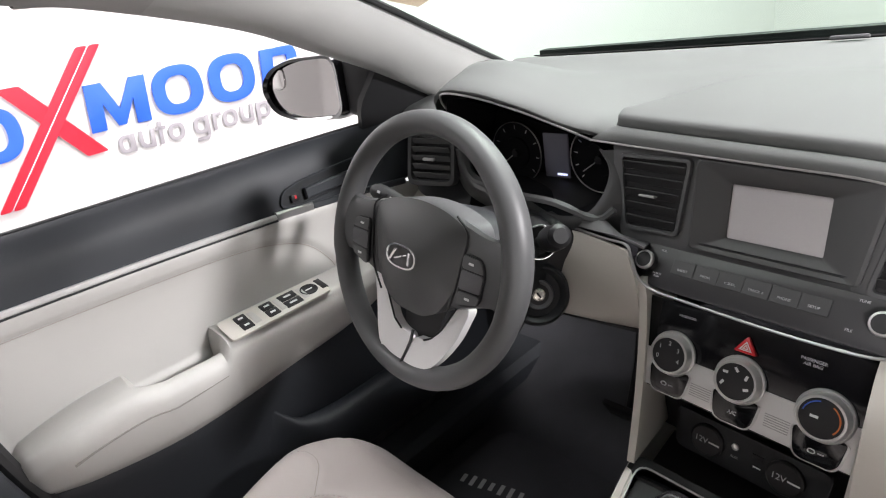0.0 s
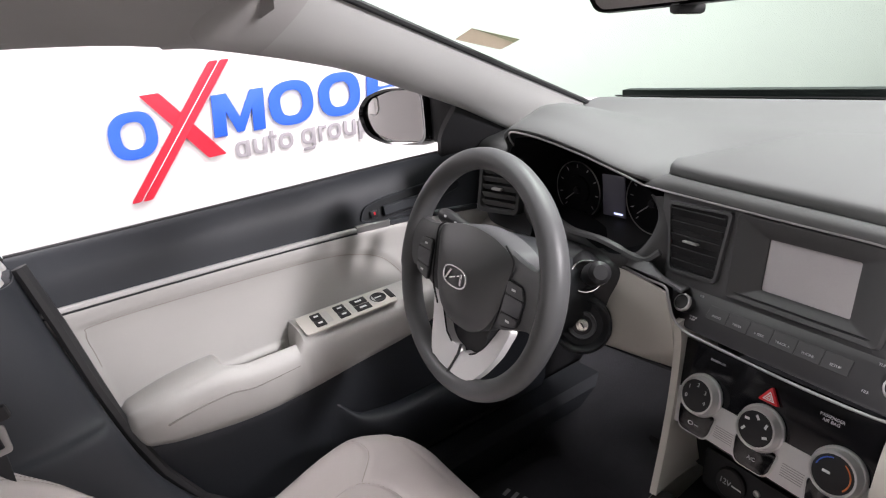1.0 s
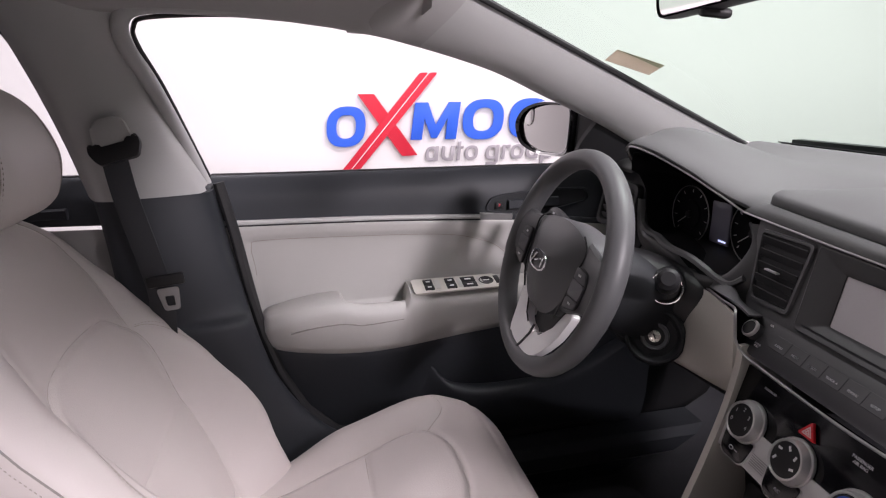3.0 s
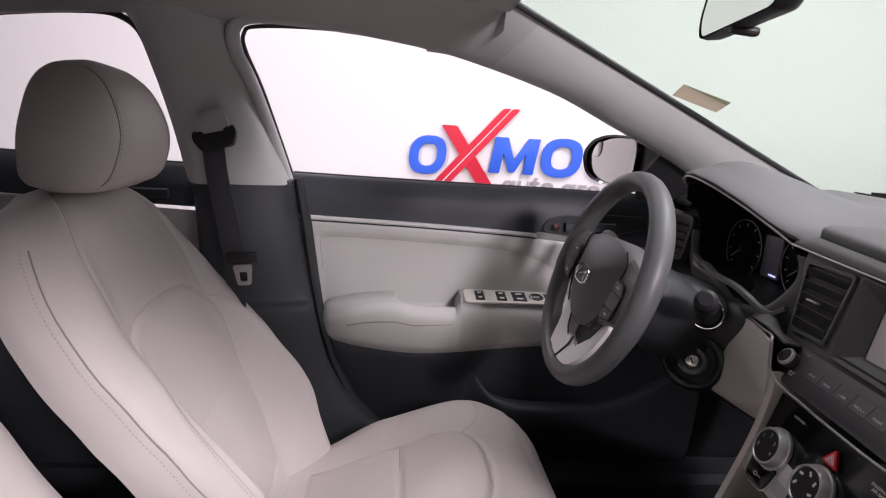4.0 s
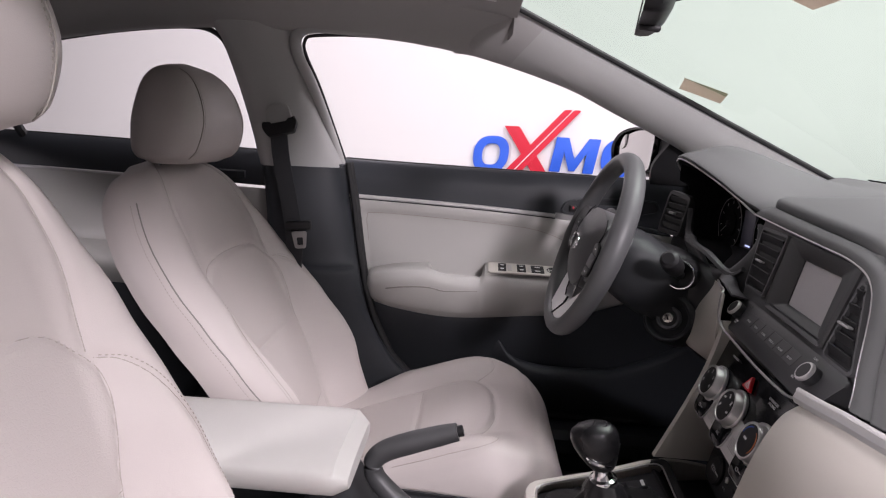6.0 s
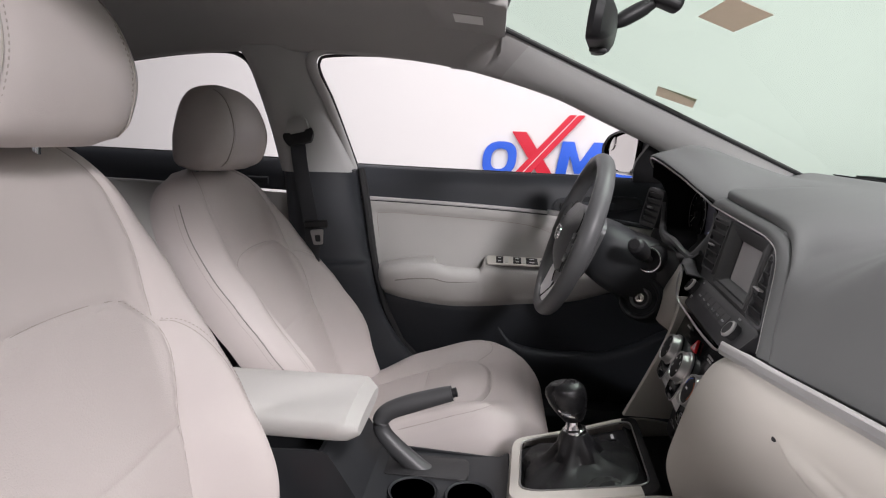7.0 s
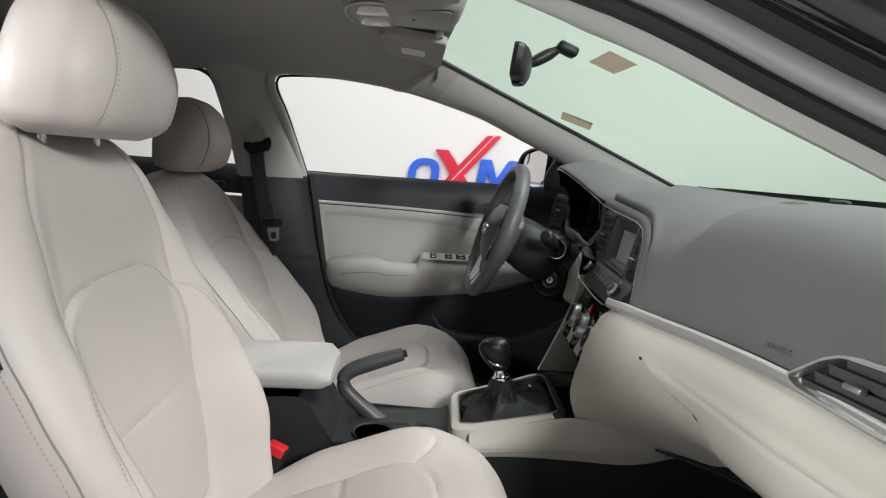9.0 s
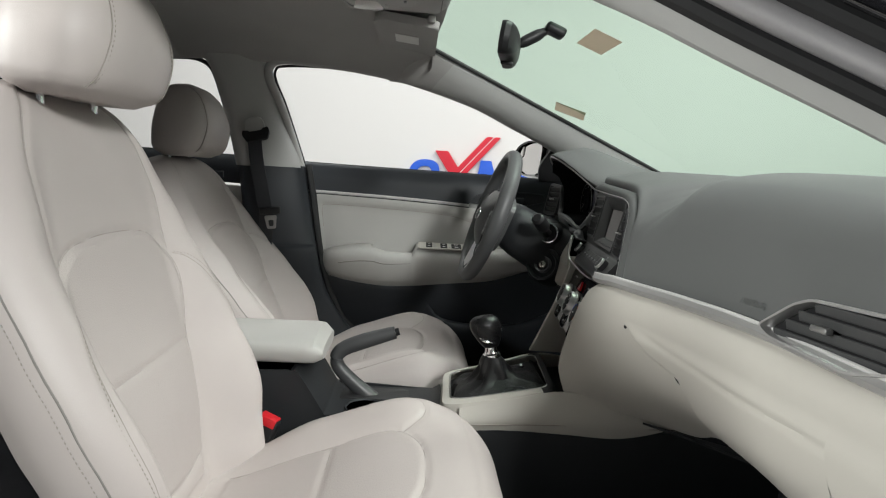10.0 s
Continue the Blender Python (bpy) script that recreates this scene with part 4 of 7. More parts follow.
# driver's side of the strip: from the column to the stack and along under the buttons
part("silver_strip", bar(curve_through([(-0.262, 0.243, 0.824), (-0.20, 0.222, 0.828), (-0.163, 0.212, 0.830), (-0.152, 0.205, 0.818), (-0.142, 0.201, 0.795), (-0.125, 0.202, 0.780), (-0.09, 0.201, 0.775), (0.02, 0.190, 0.772), (0.10, 0.183, 0.774), (0.128, 0.181, 0.7795)], 60), 0.0036, 0.0024, up=(0, -0.5, 1), edge=0.35), SATIN, dash, "thin satin silver strip")

# airbag word
MA = axes((0.508, 0.2645, 0.822), (1, 0.13, 0), (0, 0.12, 1))
writing("lettering", "AIRBAG", 0.0125, MA @ Matrix.Translation((0, 0, 0.0008)), dash, DASH, 0.0002)

# passenger's vent
vent = part("side_vent", frame_plate(rounded([(-0.030, -0.006), (0.014, 0.030), (0.036, 0.040), (0.14, 0.044), (0.152, -0.006), (0.10, -0.023), (-0.010, -0.016)], 0.009),
                                    rounded([(-0.025, -0.006), (0.016, 0.0265), (0.037, 0.036), (0.136, 0.040), (0.147, -0.005), (0.098, -0.019), (-0.008, -0.013)], 0.007), 0.018, axes((0.585, 0.2640, 0.811), (1, 0.13, 0), (0, 0.16, 1)), 0.004), SILVER, dash, "silver-rimmed passenger air vent")
MV = axes((0.585, 0.2700, 0.811), (1, 0.13, 0), (0, 0.16, 1))
part("vent_cavity", plate(rounded([(-0.027, -0.006), (0.016, 0.028), (0.037, 0.037), (0.137, 0.041), (0.148, -0.005), (0.099, -0.021), (-0.008, -0.0145)], 0.007), 0.004, MV), BLACK, vent)
for k, (a, b) in enumerate(((-0.016, 0.128), (-0.002, 0.138), (0.012, 0.138), (0.030, 0.134))):
    z = -0.010 + 0.0135 * k
    part("slat", box(b - a, 0.012, 0.0026, at(MV, (a + b) / 2, z, 0.010) @ pose(0, 0, 0, 24, 0, 0), 0.0006, 1), PANEL, vent)
part("vent_tab", box(0.022, 0.007, 0.010, at(MV, 0.055, 0.010, 0.020), 0.002), SATIN, vent, "silver vent tab")

# beige lower part: sweeps from the stack to the door side
sections = [
    (0.118, [(0.195, 0.768), (0.176, 0.752), (0.158, 0.715), (0.142, 0.660), (0.132, 0.600), (0.150, 0.540)]),
    (0.150, [(0.199, 0.776), (0.180, 0.762), (0.166, 0.722), (0.160, 0.660), (0.186, 0.590), (0.290, 0.515)]),
    (0.200, [(0.203, 0.779), (0.189, 0.766), (0.184, 0.728), (0.192, 0.672), (0.240, 0.595), (0.375, 0.505)]),
    (0.260, [(0.214, 0.780), (0.200, 0.768), (0.198, 0.735), (0.215, 0.685), (0.264, 0.610), (0.385, 0.530)]),
    (0.360, [(0.238, 0.785), (0.223, 0.773), (0.220, 0.742), (0.236, 0.695), (0.278, 0.620), (0.379, 0.548)]),
    (0.480, [(0.262, 0.786), (0.246, 0.776), (0.240, 0.748), (0.252, 0.705), (0.286, 0.630), (0.375, 0.549)]),
    (0.600, [(0.278, 0.785), (0.262, 0.776), (0.255, 0.750), (0.262, 0.712), (0.290, 0.635), (0.372, 0.553)]),
    (0.668, [(0.284, 0.784), (0.268, 0.775), (0.262, 0.750), (0.268, 0.715), (0.293, 0.640), (0.372, 0.556)]),
]
bm = sheet([[(x, y, z) for y, z in pts] for x, pts in sections], 0.006, steps=100, across=70)
LID_EDGE = [(0.545, 0.382), (0.605, 0.383), (0.64, 0.382), (0.674, 0.372), (0.689, 0.311), (0.723, 0.262), (0.74, 0.25)]
LID_TOP = [(0.285, 0.726), (0.35, 0.716), (0.422, 0.710), (0.538, 0.704), (0.609, 0.706), (0.664, 0.706)]
for v in bm.verts:
    x, z = v.co.x, v.co.z
    u = min(1.0, max(0.0, (x - value_at(LID_EDGE, z)) / 0.016)) * min(1.0, max(0.0, (0.735 - z) / 0.03))
    v.co.y -= 0.009 * u * u * (3 - 2 * u)
    if x > 0.29:
        v.co.y += 0.0035 * math.exp(-((z - value_at(LID_TOP, x)) / 0.005) ** 2) * min(1.0, (x - 0.29) / 0.05)
part("lower_panel", bm, BEIGE_PLASTIC, dash, "beige lower dash panel and glove box lid")
def end_point(x, y, z):
    """A point of the dash end, flush with the bulged lid beside it."""
    u = min(1.0, max(0.0, (0.735 - z) / 0.03))
    return (x - 0.0032 * min(1.0, max(0.0, (z - 0.655) / 0.02)), y + (x - 0.672) * 0.1 - 0.009 * u * u * (3 - 2 * u), z)


end_rows = [curve_through([(x, y, z) for y, z in sections[-1][1]], 30) for x in (0.671, 0.70, 0.75)]
part("end_panel", sheet([[end_point(*p) for p in row] for row in end_rows], 0.006), BEIGE_PLASTIC, dash, "beige dash end panel")
lid_edge = curve_through([(0.262, 0.2012, 0.723), (0.311, 0.2262, 0.689), (0.372, 0.2462, 0.674)], 20)
part("lid_gap", tube([p + Vector((0, 0.0012, 0)) for p in lid_edge], 0.0009, 6), CREASE, dash, "narrow gap along the glove box lid")
ML1 = axes((0.376, 0.2468, 0.672), (0.8, 0.28, -0.50), (0.45, 0.35, 0.8))
part("lid_latch", lathe([(0.0, 0), (0.011, 0), (0.009, 0.0016), (0.0, 0.0016)], ML1 @ Matrix.Diagonal((1.0, 0.32, 1, 1)), 20), BLACK, dash, "dark latch slit of the glove box")
part("lid_notch", lathe([(0.0, 0), (0.0035, 0), (0.003, 0.0012), (0.0, 0.0012)], axes((0.262, 0.2012, 0.7225), (0.9, 0.3, -0.3), (0, 0.3, 1)), 14), BLACK, dash, "small dark notch at the lid corner")
part("under_panel", sheet([[(0.145, 0.300, 0.505), (0.145, 0.42, 0.47)], [(0.20, 0.385, 0.495), (0.20, 0.47, 0.48)], [(0.36, 0.395, 0.535), (0.36, 0.57, 0.48)], [(0.70, 0.395, 0.545), (0.70, 0.62, 0.48)]], 0.004), BLACK, dash)

# instrument binnacle
brow = [p - Vector((0, -0.002, 0.004)) for p in curve_through([(-0.470, 0.222, 0.985), (-0.466, 0.220, 1.008), (-0.452, 0.219, 1.018), (-0.40, 0.226, 1.010), (-0.34, 0.250, 0.984), (-0.26, 0.286, 0.945), (-0.235, 0.288, 0.925), (-0.222, 0.280, 0.90), (-0.228, 0.262, 0.868), (-0.25, 0.250, 0.846), (-0.30, 0.243, 0.842), (-0.34, 0.240, 0.860), (-0.40, 0.245, 0.868), (-0.45, 0.254, 0.872), (-0.475, 0.262, 0.892), (-0.480, 0.262, 0.94), (-0.475, 0.242, 0.975)], 64)]
face = []
for p in brow:
    face.append(Vector((-0.345 + (p.x + 0.345) * 0.93, 0.325 + 0.02 * (p.z - 0.9), 0.915 + (p.z - 0.922) * 0.86)))
bm, vs = grid([brow, [b * 0.5 + f * 0.5 for b, f in zip(brow, face)], face], ring=True)
bm.faces.new(vs[-1])
part("instrument_hood", bm, DIAL, dash, "black instrument cluster recess")
lower = [i for i, p in enumerate(brow) if p.z < 0.93]
part("instrument_surround", sheet([[brow[i] + Vector((0, -0.001, 0.001)), brow[i] + (brow[i] - Vector((-0.345, brow[i].y, 0.925))).normalized() * 0.012 + Vector((0, -0.006, 0)), brow[i] + (brow[i] - Vector((-0.345, brow[i].y, 0.925))).normalized() * 0.050 + Vector((0, 0.014, -0.004))] for i in lower], 0.003, across=8), PANEL, dash, "grey moulded surround of the instruments")
part("instrument_lip", bar(curve_through([(-0.484, 0.262, 0.900), (-0.470, 0.258, 0.878), (-0.435, 0.248, 0.873), (-0.395, 0.238, 0.876), (-0.345, 0.226, 0.871), (-0.290, 0.228, 0.867), (-0.258, 0.233, 0.857), (-0.243, 0.242, 0.846), (-0.222, 0.250, 0.843), (-0.205, 0.258, 0.856)], 40), 0.014, 0.008, up=(0, -0.3, 1), edge=0.45), PANEL, dash, "grey lip under the instruments")
MG = axes((-0.345, 0.3195, 0.905), (1, 0, 0), (0, 0.02, 1))
for gx, marks in ((-0.072, 9), (0.085, 11)):
    dial = part("dial", lathe([(0.052, 0), (0.052, 0.004), (0.049, 0.006), (0.047, 0.003), (0.0, 0.003)], at(MG, gx, 0.0), 48), DIAL, dash, "round black dial")
    part("bezel", tube([at(MG, gx + 0.0505 * math.cos(2 * math.pi * k / 48), 0.0505 * math.sin(2 * math.pi * k / 48), 0.0055).translation for k in range(48)], 0.0011, 6, closed=True), SATIN, dial, "thin silver dial ring")
    part("dial_centre", lathe([(0.026, 0.003), (0.025, 0.006), (0.012, 0.0065), (0.0, 0.0065)], at(MG, gx, 0.0), 32), DIAL, dial, "textured dark dial centre")
    part("cap", lathe([(0.007, 0.006), (0.006, 0.011), (0.0, 0.012)], at(MG, gx, 0.0), 20), BLACK, dial)
    part("needle", box(0.034, 0.0016, 0.001, at(MG, gx, 0, 0.0085, 215) @ Matrix.Translation((0.017, 0, 0))), SILVER, dial, "dial needle")
    for k in range(marks):
        part("tick", box(0.006, 0.0012, 0.0006, at(MG, gx, 0, 0.0042, 222 - 264 * k / (marks - 1)) @ Matrix.Translation((0.042, 0, 0))), PRINT, dial, "white scale mark")
lcd = part("display", box(0.046, 0.070, 0.004, at(MG, 0.007, 0.0, 0.003), 0.001), LCD, dash, "grey information display")
part("readout", box(0.018, 0.003, 0.0006, at(MG, 0.017, -0.029, 0.0055)), BLUE_LAMP, lcd, "pale blue lit readout")
part("warning_lamp", box(0.003, 0.006, 0.0008, at(MG, -0.012, 0.056, 0.005)), RED_LAMP, dash, "lit red warning lamp")

# driver's vent, at the outer end
MO = axes((-0.570, 0.266, 0.902), (1, 0.10, 0), (0, 0.16, 1)) @ Matrix.Diagonal((1.15, 1.05, 1.0, 1.0))
ov = part("side_vent", frame_plate(rounded([(-0.050, -0.050), (0.050, -0.046), (0.056, 0.040), (-0.040, 0.046)], 0.016), rounded([(-0.040, -0.040), (0.042, -0.038), (0.047, 0.031), (-0.032, 0.036)], 0.012), 0.014, MO, 0.004), PANEL, dash, "dark driver's air vent")
part("vent_cavity", plate(rounded([(-0.041, -0.041), (0.043, -0.039), (0.048, 0.032), (-0.033, 0.037)], 0.012), 0.003, MO), BLACK, ov)
for k in range(5):
    part("slat", box(0.078, 0.011, 0.0022, at(MO, 0.003, -0.030 + 0.0145 * k, 0.010) @ pose(0, 0, 0, 28, 0, 0), 0.0006, 1), PANEL, ov)
part("vent_tab", box(0.022, 0.005, 0.008, at(MO, 0.004, -0.002, 0.017), 0.0015), SILVER, ov, "silver vent tab")
part("end_face", sheet([[(-0.73, 0.36, 0.95), (-0.62, 0.318, 0.955), (-0.49, 0.292, 0.965)], [(-0.73, 0.345, 0.90), (-0.62, 0.298, 0.90), (-0.49, 0.290, 0.90)], [(-0.73, 0.34, 0.845), (-0.62, 0.278, 0.845), (-0.49, 0.268, 0.84)], [(-0.73, 0.34, 0.82), (-0.62, 0.272, 0.82), (-0.49, 0.258, 0.82)]], 0.004, steps=12, across=16), DARK, dash, "dark outer end of the dash")
# beige knee panel below, left and right of the column
part("knee_panel", sheet([[(-0.72, 0.35, 0.812), (-0.55, 0.270, 0.812), (-0.40, 0.255, 0.815), (-0.255, 0.238, 0.822), (-0.162, 0.210, 0.822)],
                          [(-0.72, 0.31, 0.78), (-0.55, 0.228, 0.78), (-0.40, 0.225, 0.775), (-0.245, 0.218, 0.775), (-0.146, 0.202, 0.785)],
                          [(-0.72, 0.30, 0.72), (-0.55, 0.225, 0.715), (-0.40, 0.212, 0.71), (-0.238, 0.206, 0.712), (-0.143, 0.205, 0.74)],
                          [(-0.72, 0.31, 0.69), (-0.55, 0.235, 0.685), (-0.40, 0.225, 0.68), (-0.238, 0.222, 0.692), (-0.143, 0.225, 0.70)]], 0.005, steps=20, across=40), BEIGE_PLASTIC, dash, "beige knee panel")
part("under_panel", sheet([[(-0.72, 0.31, 0.688), (-0.4, 0.226, 0.679), (-0.15, 0.226, 0.695)], [(-0.72, 0.6, 0.62), (-0.4, 0.6, 0.60), (-0.15, 0.6, 0.6)]], 0.004), BLACK, dash)
# beige flank of the stack
part("stack_flank", sheet([[(-0.147, 0.207, 0.784), (-0.154, 0.30, 0.784)], [(-0.142, 0.204, 0.76), (-0.152, 0.30, 0.76)], [(-0.136, 0.186, 0.70), (-0.148, 0.30, 0.70)], [(-0.128, 0.155, 0.63), (-0.140, 0.29, 0.63)], [(-0.122, 0.122, 0.560), (-0.132, 0.26, 0.555)]], 0.010, steps=20), BEIGE_PLASTIC, dash, "beige flank of the centre stack")

# centre stack: screen panel
R = (1, -YAW, 0)
F2 = axes((0.0, 0.2465, 0.880), R, (0, 0.20, 1))
for outline in ([(-0.222, 0.066), (-0.095, 0.063), (-0.095, -0.066), (-0.196, -0.066), (-0.214, -0.01)], [(0.096, 0.054), (0.118, 0.046), (0.140, 0.030), (0.157, 0.0), (0.172, -0.046), (0.177, -0.064), (0.081, -0.064)],
                [(-0.095, 0.063), (0.060, 0.057), (0.096, 0.054), (0.096, 0.046), (-0.095, 0.050)], [(-0.095, -0.053), (0.082, -0.053), (0.081, -0.064), (-0.095, -0.066)]):
    part("screen_panel", plate(outline[::-1], 0.012, F2 @ Matrix.Translation((0, 0, -0.014))), FASCIA, dash, "dark centre panel")


def centre_vent(outline, inner, slats, tab):
    v = part("centre_vent", frame_plate(rounded(outline, 0.008), rounded(inner, 0.006), 0.006, F2 @ Matrix.Translation((0, 0, -0.003)), 0.002), FASCIA, dash, "dark centre air vent")
    part("vent_cavity", plate(rounded(inner, 0.006), 0.001, F2 @ Matrix.Translation((0, 0, -0.0022))), BLACK, v)
    left0, right0, left1, right1, low, high = slats
    for k in range(5):
        u = 0.1 + 0.8 * k / 4
        a, b = left0 + (left1 - left0) * u, right0 + (right1 - right0) * u
        part("slat", box(b - a, 0.012, 0.0024, at(F2, (a + b) / 2, low + (high - low) * u, 0.0015) @ pose(0, 0, 0, 22, 0, 0), 0.0006, 1), BLACK, v)
    part("vent_tab", box(0.024, 0.0028, 0.007, at(F2, tab[0], tab[1], 0.008), 0.001), SILVER, v, "silver vent tab")


centre_vent([(-0.208, 0.050), (-0.102, 0.052), (-0.112, -0.047), (-0.192, -0.050)], [(-0.202, 0.045), (-0.108, 0.047), (-0.117, -0.042), (-0.188, -0.045)], (-0.187, -0.117, -0.201, -0.109, -0.043, 0.045), (-0.155, 0.0))
centre_vent([(0.113, 0.036), (0.127, 0.036), (0.167, -0.056), (0.160, -0.062), (0.095, -0.062)], [(0.117, 0.032), (0.124, 0.031), (0.161, -0.053), (0.156, -0.057), (0.101, -0.057)], (0.102, 0.157, 0.115, 0.126, -0.055, 0.030), (0.128, -0.014))
rim_out = rounded([(-0.097, 0.054), (0.104, 0.050), (0.089, -0.057), (-0.097, -0.057)], 0.006)
rim_in = rounded([(-0.0565, 0.0275), (0.0495, 0.0275), (0.0495, -0.0375), (-0.0565, -0.0375)], 0.003)
mid = lambda k: [(ox + (ix - ox) * k, oy + (iy - oy) * k) for (ox, oy), (ix, iy) in zip(rim_out, rim_in)]
bm, _ = grid([[(x, y, z) for x, y in mid(k)] for k, z in ((0.0, -0.010), (0.0, 0.001), (0.08, 0.003), (0.30, 0.001), (0.86, -0.006), (1.0, -0.010), (1.0, -0.014))], ring=True)
bmesh.ops.transform(bm, matrix=F2, verts=bm.verts)
bez = part("screen_bezel", bm, PANEL, dash, "dark screen bezel sloping in to the screen")
part("screen", plate([(-0.058, 0.029), (0.051, 0.029), (0.051, -0.039), (-0.058, -0.039)][::-1], 0.004, F2 @ Matrix.Translation((0, 0, -0.0155))), SCREEN_SHEEN, bez, "blank radio screen, bright reflections put into its grey")
for k in range(6):
    for b, n in ((-0.046 - 0.0017 * k, 0), ):
        part("rib", box(0.178 - 0.004 * k, 0.0008, 0.0012, at(F2, -0.003, b - 0.002, 0.0005 - 0.0003 * k)), DARK, bez)

part("fascia_corner", sheet([[(-0.266, 0.252, 0.850), (-0.225, 0.253, 0.842), (-0.195, 0.250, 0.822), (-0.150, 0.246, 0.818)], [(-0.264, 0.247, 0.8275), (-0.20, 0.2265, 0.8310), (-0.163, 0.2165, 0.8325), (-0.140, 0.2150, 0.826)]], 0.003, across=16), FASCIA, dash, "dark corner of the centre panel")
# button row
F3 = axes((-0.010, 0.218, 0.8010), R, (0, 0.75, 1))
row = part("radio_panel", plate(rounded([(-0.160, 0.024), (0.180, 0.024), (0.168, -0.028), (-0.128, -0.030), (-0.150, -0.004)], 0.010), 0.022, F3 @ Matrix.Translation((0, 0, -0.022)), 0.003), RADIO, dash, "dark radio button panel")
for k, word in enumerate(("RADIO", "MEDIA", "∨ SEEK", "TRACK ∧", "PHONE", "SETUP")):
    a = -0.086 + 0.0301 * k
    bt = part("button", box(0.0294, 0.019, 0.002, at(F3, a, 0.002, -0.0004), 0.0004, 1), RADIO, row, "dark radio button")
    writing("lettering", word, 0.0043, at(F3, a, -0.001, 0.0008), bt)
writing("lettering", "VOL", 0.004, at(F3, -0.118, 0.018, 0.0006), row)
writing("lettering", "POWER\nPUSH", 0.0034, at(F3, -0.117, -0.014, 0.0006), row)
writing("lettering", "TUNE", 0.004, at(F3, 0.105, 0.018, 0.0006), row)
writing("lettering", "FILE", 0.004, at(F3, 0.100, -0.014, 0.0006), row)


def radio_knob(a, b):
    k = part("radio_knob", lathe([(0.0122, -0.002), (0.0122, 0.0105), (0.0115, 0.0125), (0.0100, 0.0132), (0.0, 0.0132)], at(F3, a, b), 32), RADIO, row, "black radio knob with a silver rim")
    part("knob_rim", lathe([(0.0126, 0.0095), (0.0127, 0.0118), (0.0116, 0.0138), (0.0098, 0.0140), (0.0096, 0.0128)], at(F3, a, b), 32), SILVER, k, "silver knob rim")
    part("cap", lathe([(0.0102, 0.0128), (0.0098, 0.0142), (0.0, 0.0144)], at(F3, a, b), 28), BLACK, k, "black knob cap")


radio_knob(-0.134, 0.0)
radio_knob(0.128, 0.0)

# climate panel
F1 = axes((-0.007, 0.1845, 0.699), (1, -0.082, 0), (0, 0.40, 1))
clim = part("climate_panel", plate(rounded([(-0.140, 0.066), (0.142, 0.066), (0.146, 0.0), (0.134, -0.056), (-0.122, -0.050), (-0.134, 0.0)], 0.010), 0.012, F1 @ Matrix.Translation((0, 0, -0.014)), 0.003), PIANO, dash, "piano black climate panel")
part("silver_band", plate(rounded([(-0.133, 0.000), (0.143, -0.004), (0.134, -0.054), (-0.122, -0.048)], 0.006), 0.003, F1 @ Matrix.Translation((0, 0, -0.0025)), 0.001), TRIM, clim, "satin silver band")
for a in (-0.0415, 0.047):
    for k in range(6):
        part("rib", box(0.026, 0.0009, 0.0008, at(F1, a, -0.026 - 0.0028 * k, 0.0006, -1.0)), SATIN, clim, "fine rib in the silver band")


def climate_knob(a, b, word):
    k = part("climate_knob", lathe([(0.0288, -0.001), (0.0288, 0.0028), (0.0276, 0.0040), (0.0262, 0.0038), (0.0256, 0.0050), (0.0250, 0.0130), (0.0240, 0.0150), (0.0222, 0.0154), (0.0214, 0.0136)], at(F1, a, b), 48), SILVER, clim, "silver climate knob")
    part("cap", lathe([(0.0216, 0.010), (0.0212, 0.0136), (0.0195, 0.0142), (0.0, 0.0144)], at(F1, a, b), 36), BLACK, k, "black knob face")
    shape = [(-0.0265, -0.020), (0.0265, -0.020), (0.0225, -0.046), (0.0165, -0.0535), (-0.0165, -0.0535), (-0.0225, -0.046)]
    part("button_rim", plate(rounded([(x * 1.09, y * 1.03) for x, y in shape], 0.005), 0.0014, at(F1, a, b, 0.0004), 0.0005), SILVER, clim, "thin silver edge of the button")
    bt = part("button", plate(rounded(shape, 0.005), 0.0022, at(F1, a, b, 0.0006), 0.0008), PIANO, clim, "piano black button")
    if word:
        writing("lettering", word, 0.0062, at(F1, a, b - 0.040, 0.0030), bt)
    else:
        part("mark", frame_plate(oval(-0.004, -0.041, 0.008, 0.0055, 16, 0), oval(-0.004, -0.041, 0.0055, 0.0035, 16, 0), 0.0003, at(F1, a, b, 0.0029)), DIM_PRINT, bt, "pale printed sign")
        part("mark", box(0.006, 0.0012, 0.0003, at(F1, a + 0.005, b - 0.041, 0.0030)), DIM_PRINT, bt, "pale printed sign")
    return k


k1 = climate_knob(-0.0835, 0.002, "")
for k, d in enumerate("01234"):
    q = radians(200 - 55 * k)
    writing("lettering", d, 0.0075, at(F1, -0.0835 + 0.0145 * math.cos(q), 0.002 + 0.0145 * math.sin(q), 0.0144), k1)
k2 = climate_knob(0.0, 0.0, "A/C")
for k in range(5):
    q = radians(200 - 55 * k)
    part("mark", box(0.006, 0.003, 0.0003, at(F1, 0.0145 * math.cos(q), 0.0145 * math.sin(q), 0.0146, math.degrees(q) + 40)), PRINT, k2, "white airflow sign")
k3 = climate_knob(0.0895, -0.004, "")
part("mark", box(0.008, 0.0028, 0.0003, at(F1, 0.0835, -0.004, 0.0147)), PRINT, k3, "white printed sign")
for m_arc, q0, q1 in ((BLUE_ARC, 170, 100), (ORANGE_ARC, 60, -40)):
    part("mark", tube([at(F1, 0.0895 + 0.0178 * math.cos(radians(q)), -0.004 + 0.0178 * math.sin(radians(q)), 0.0141).translation for q in span(q0, q1, 14)], 0.0009, 5), m_arc, k3, "coloured temperature arc")
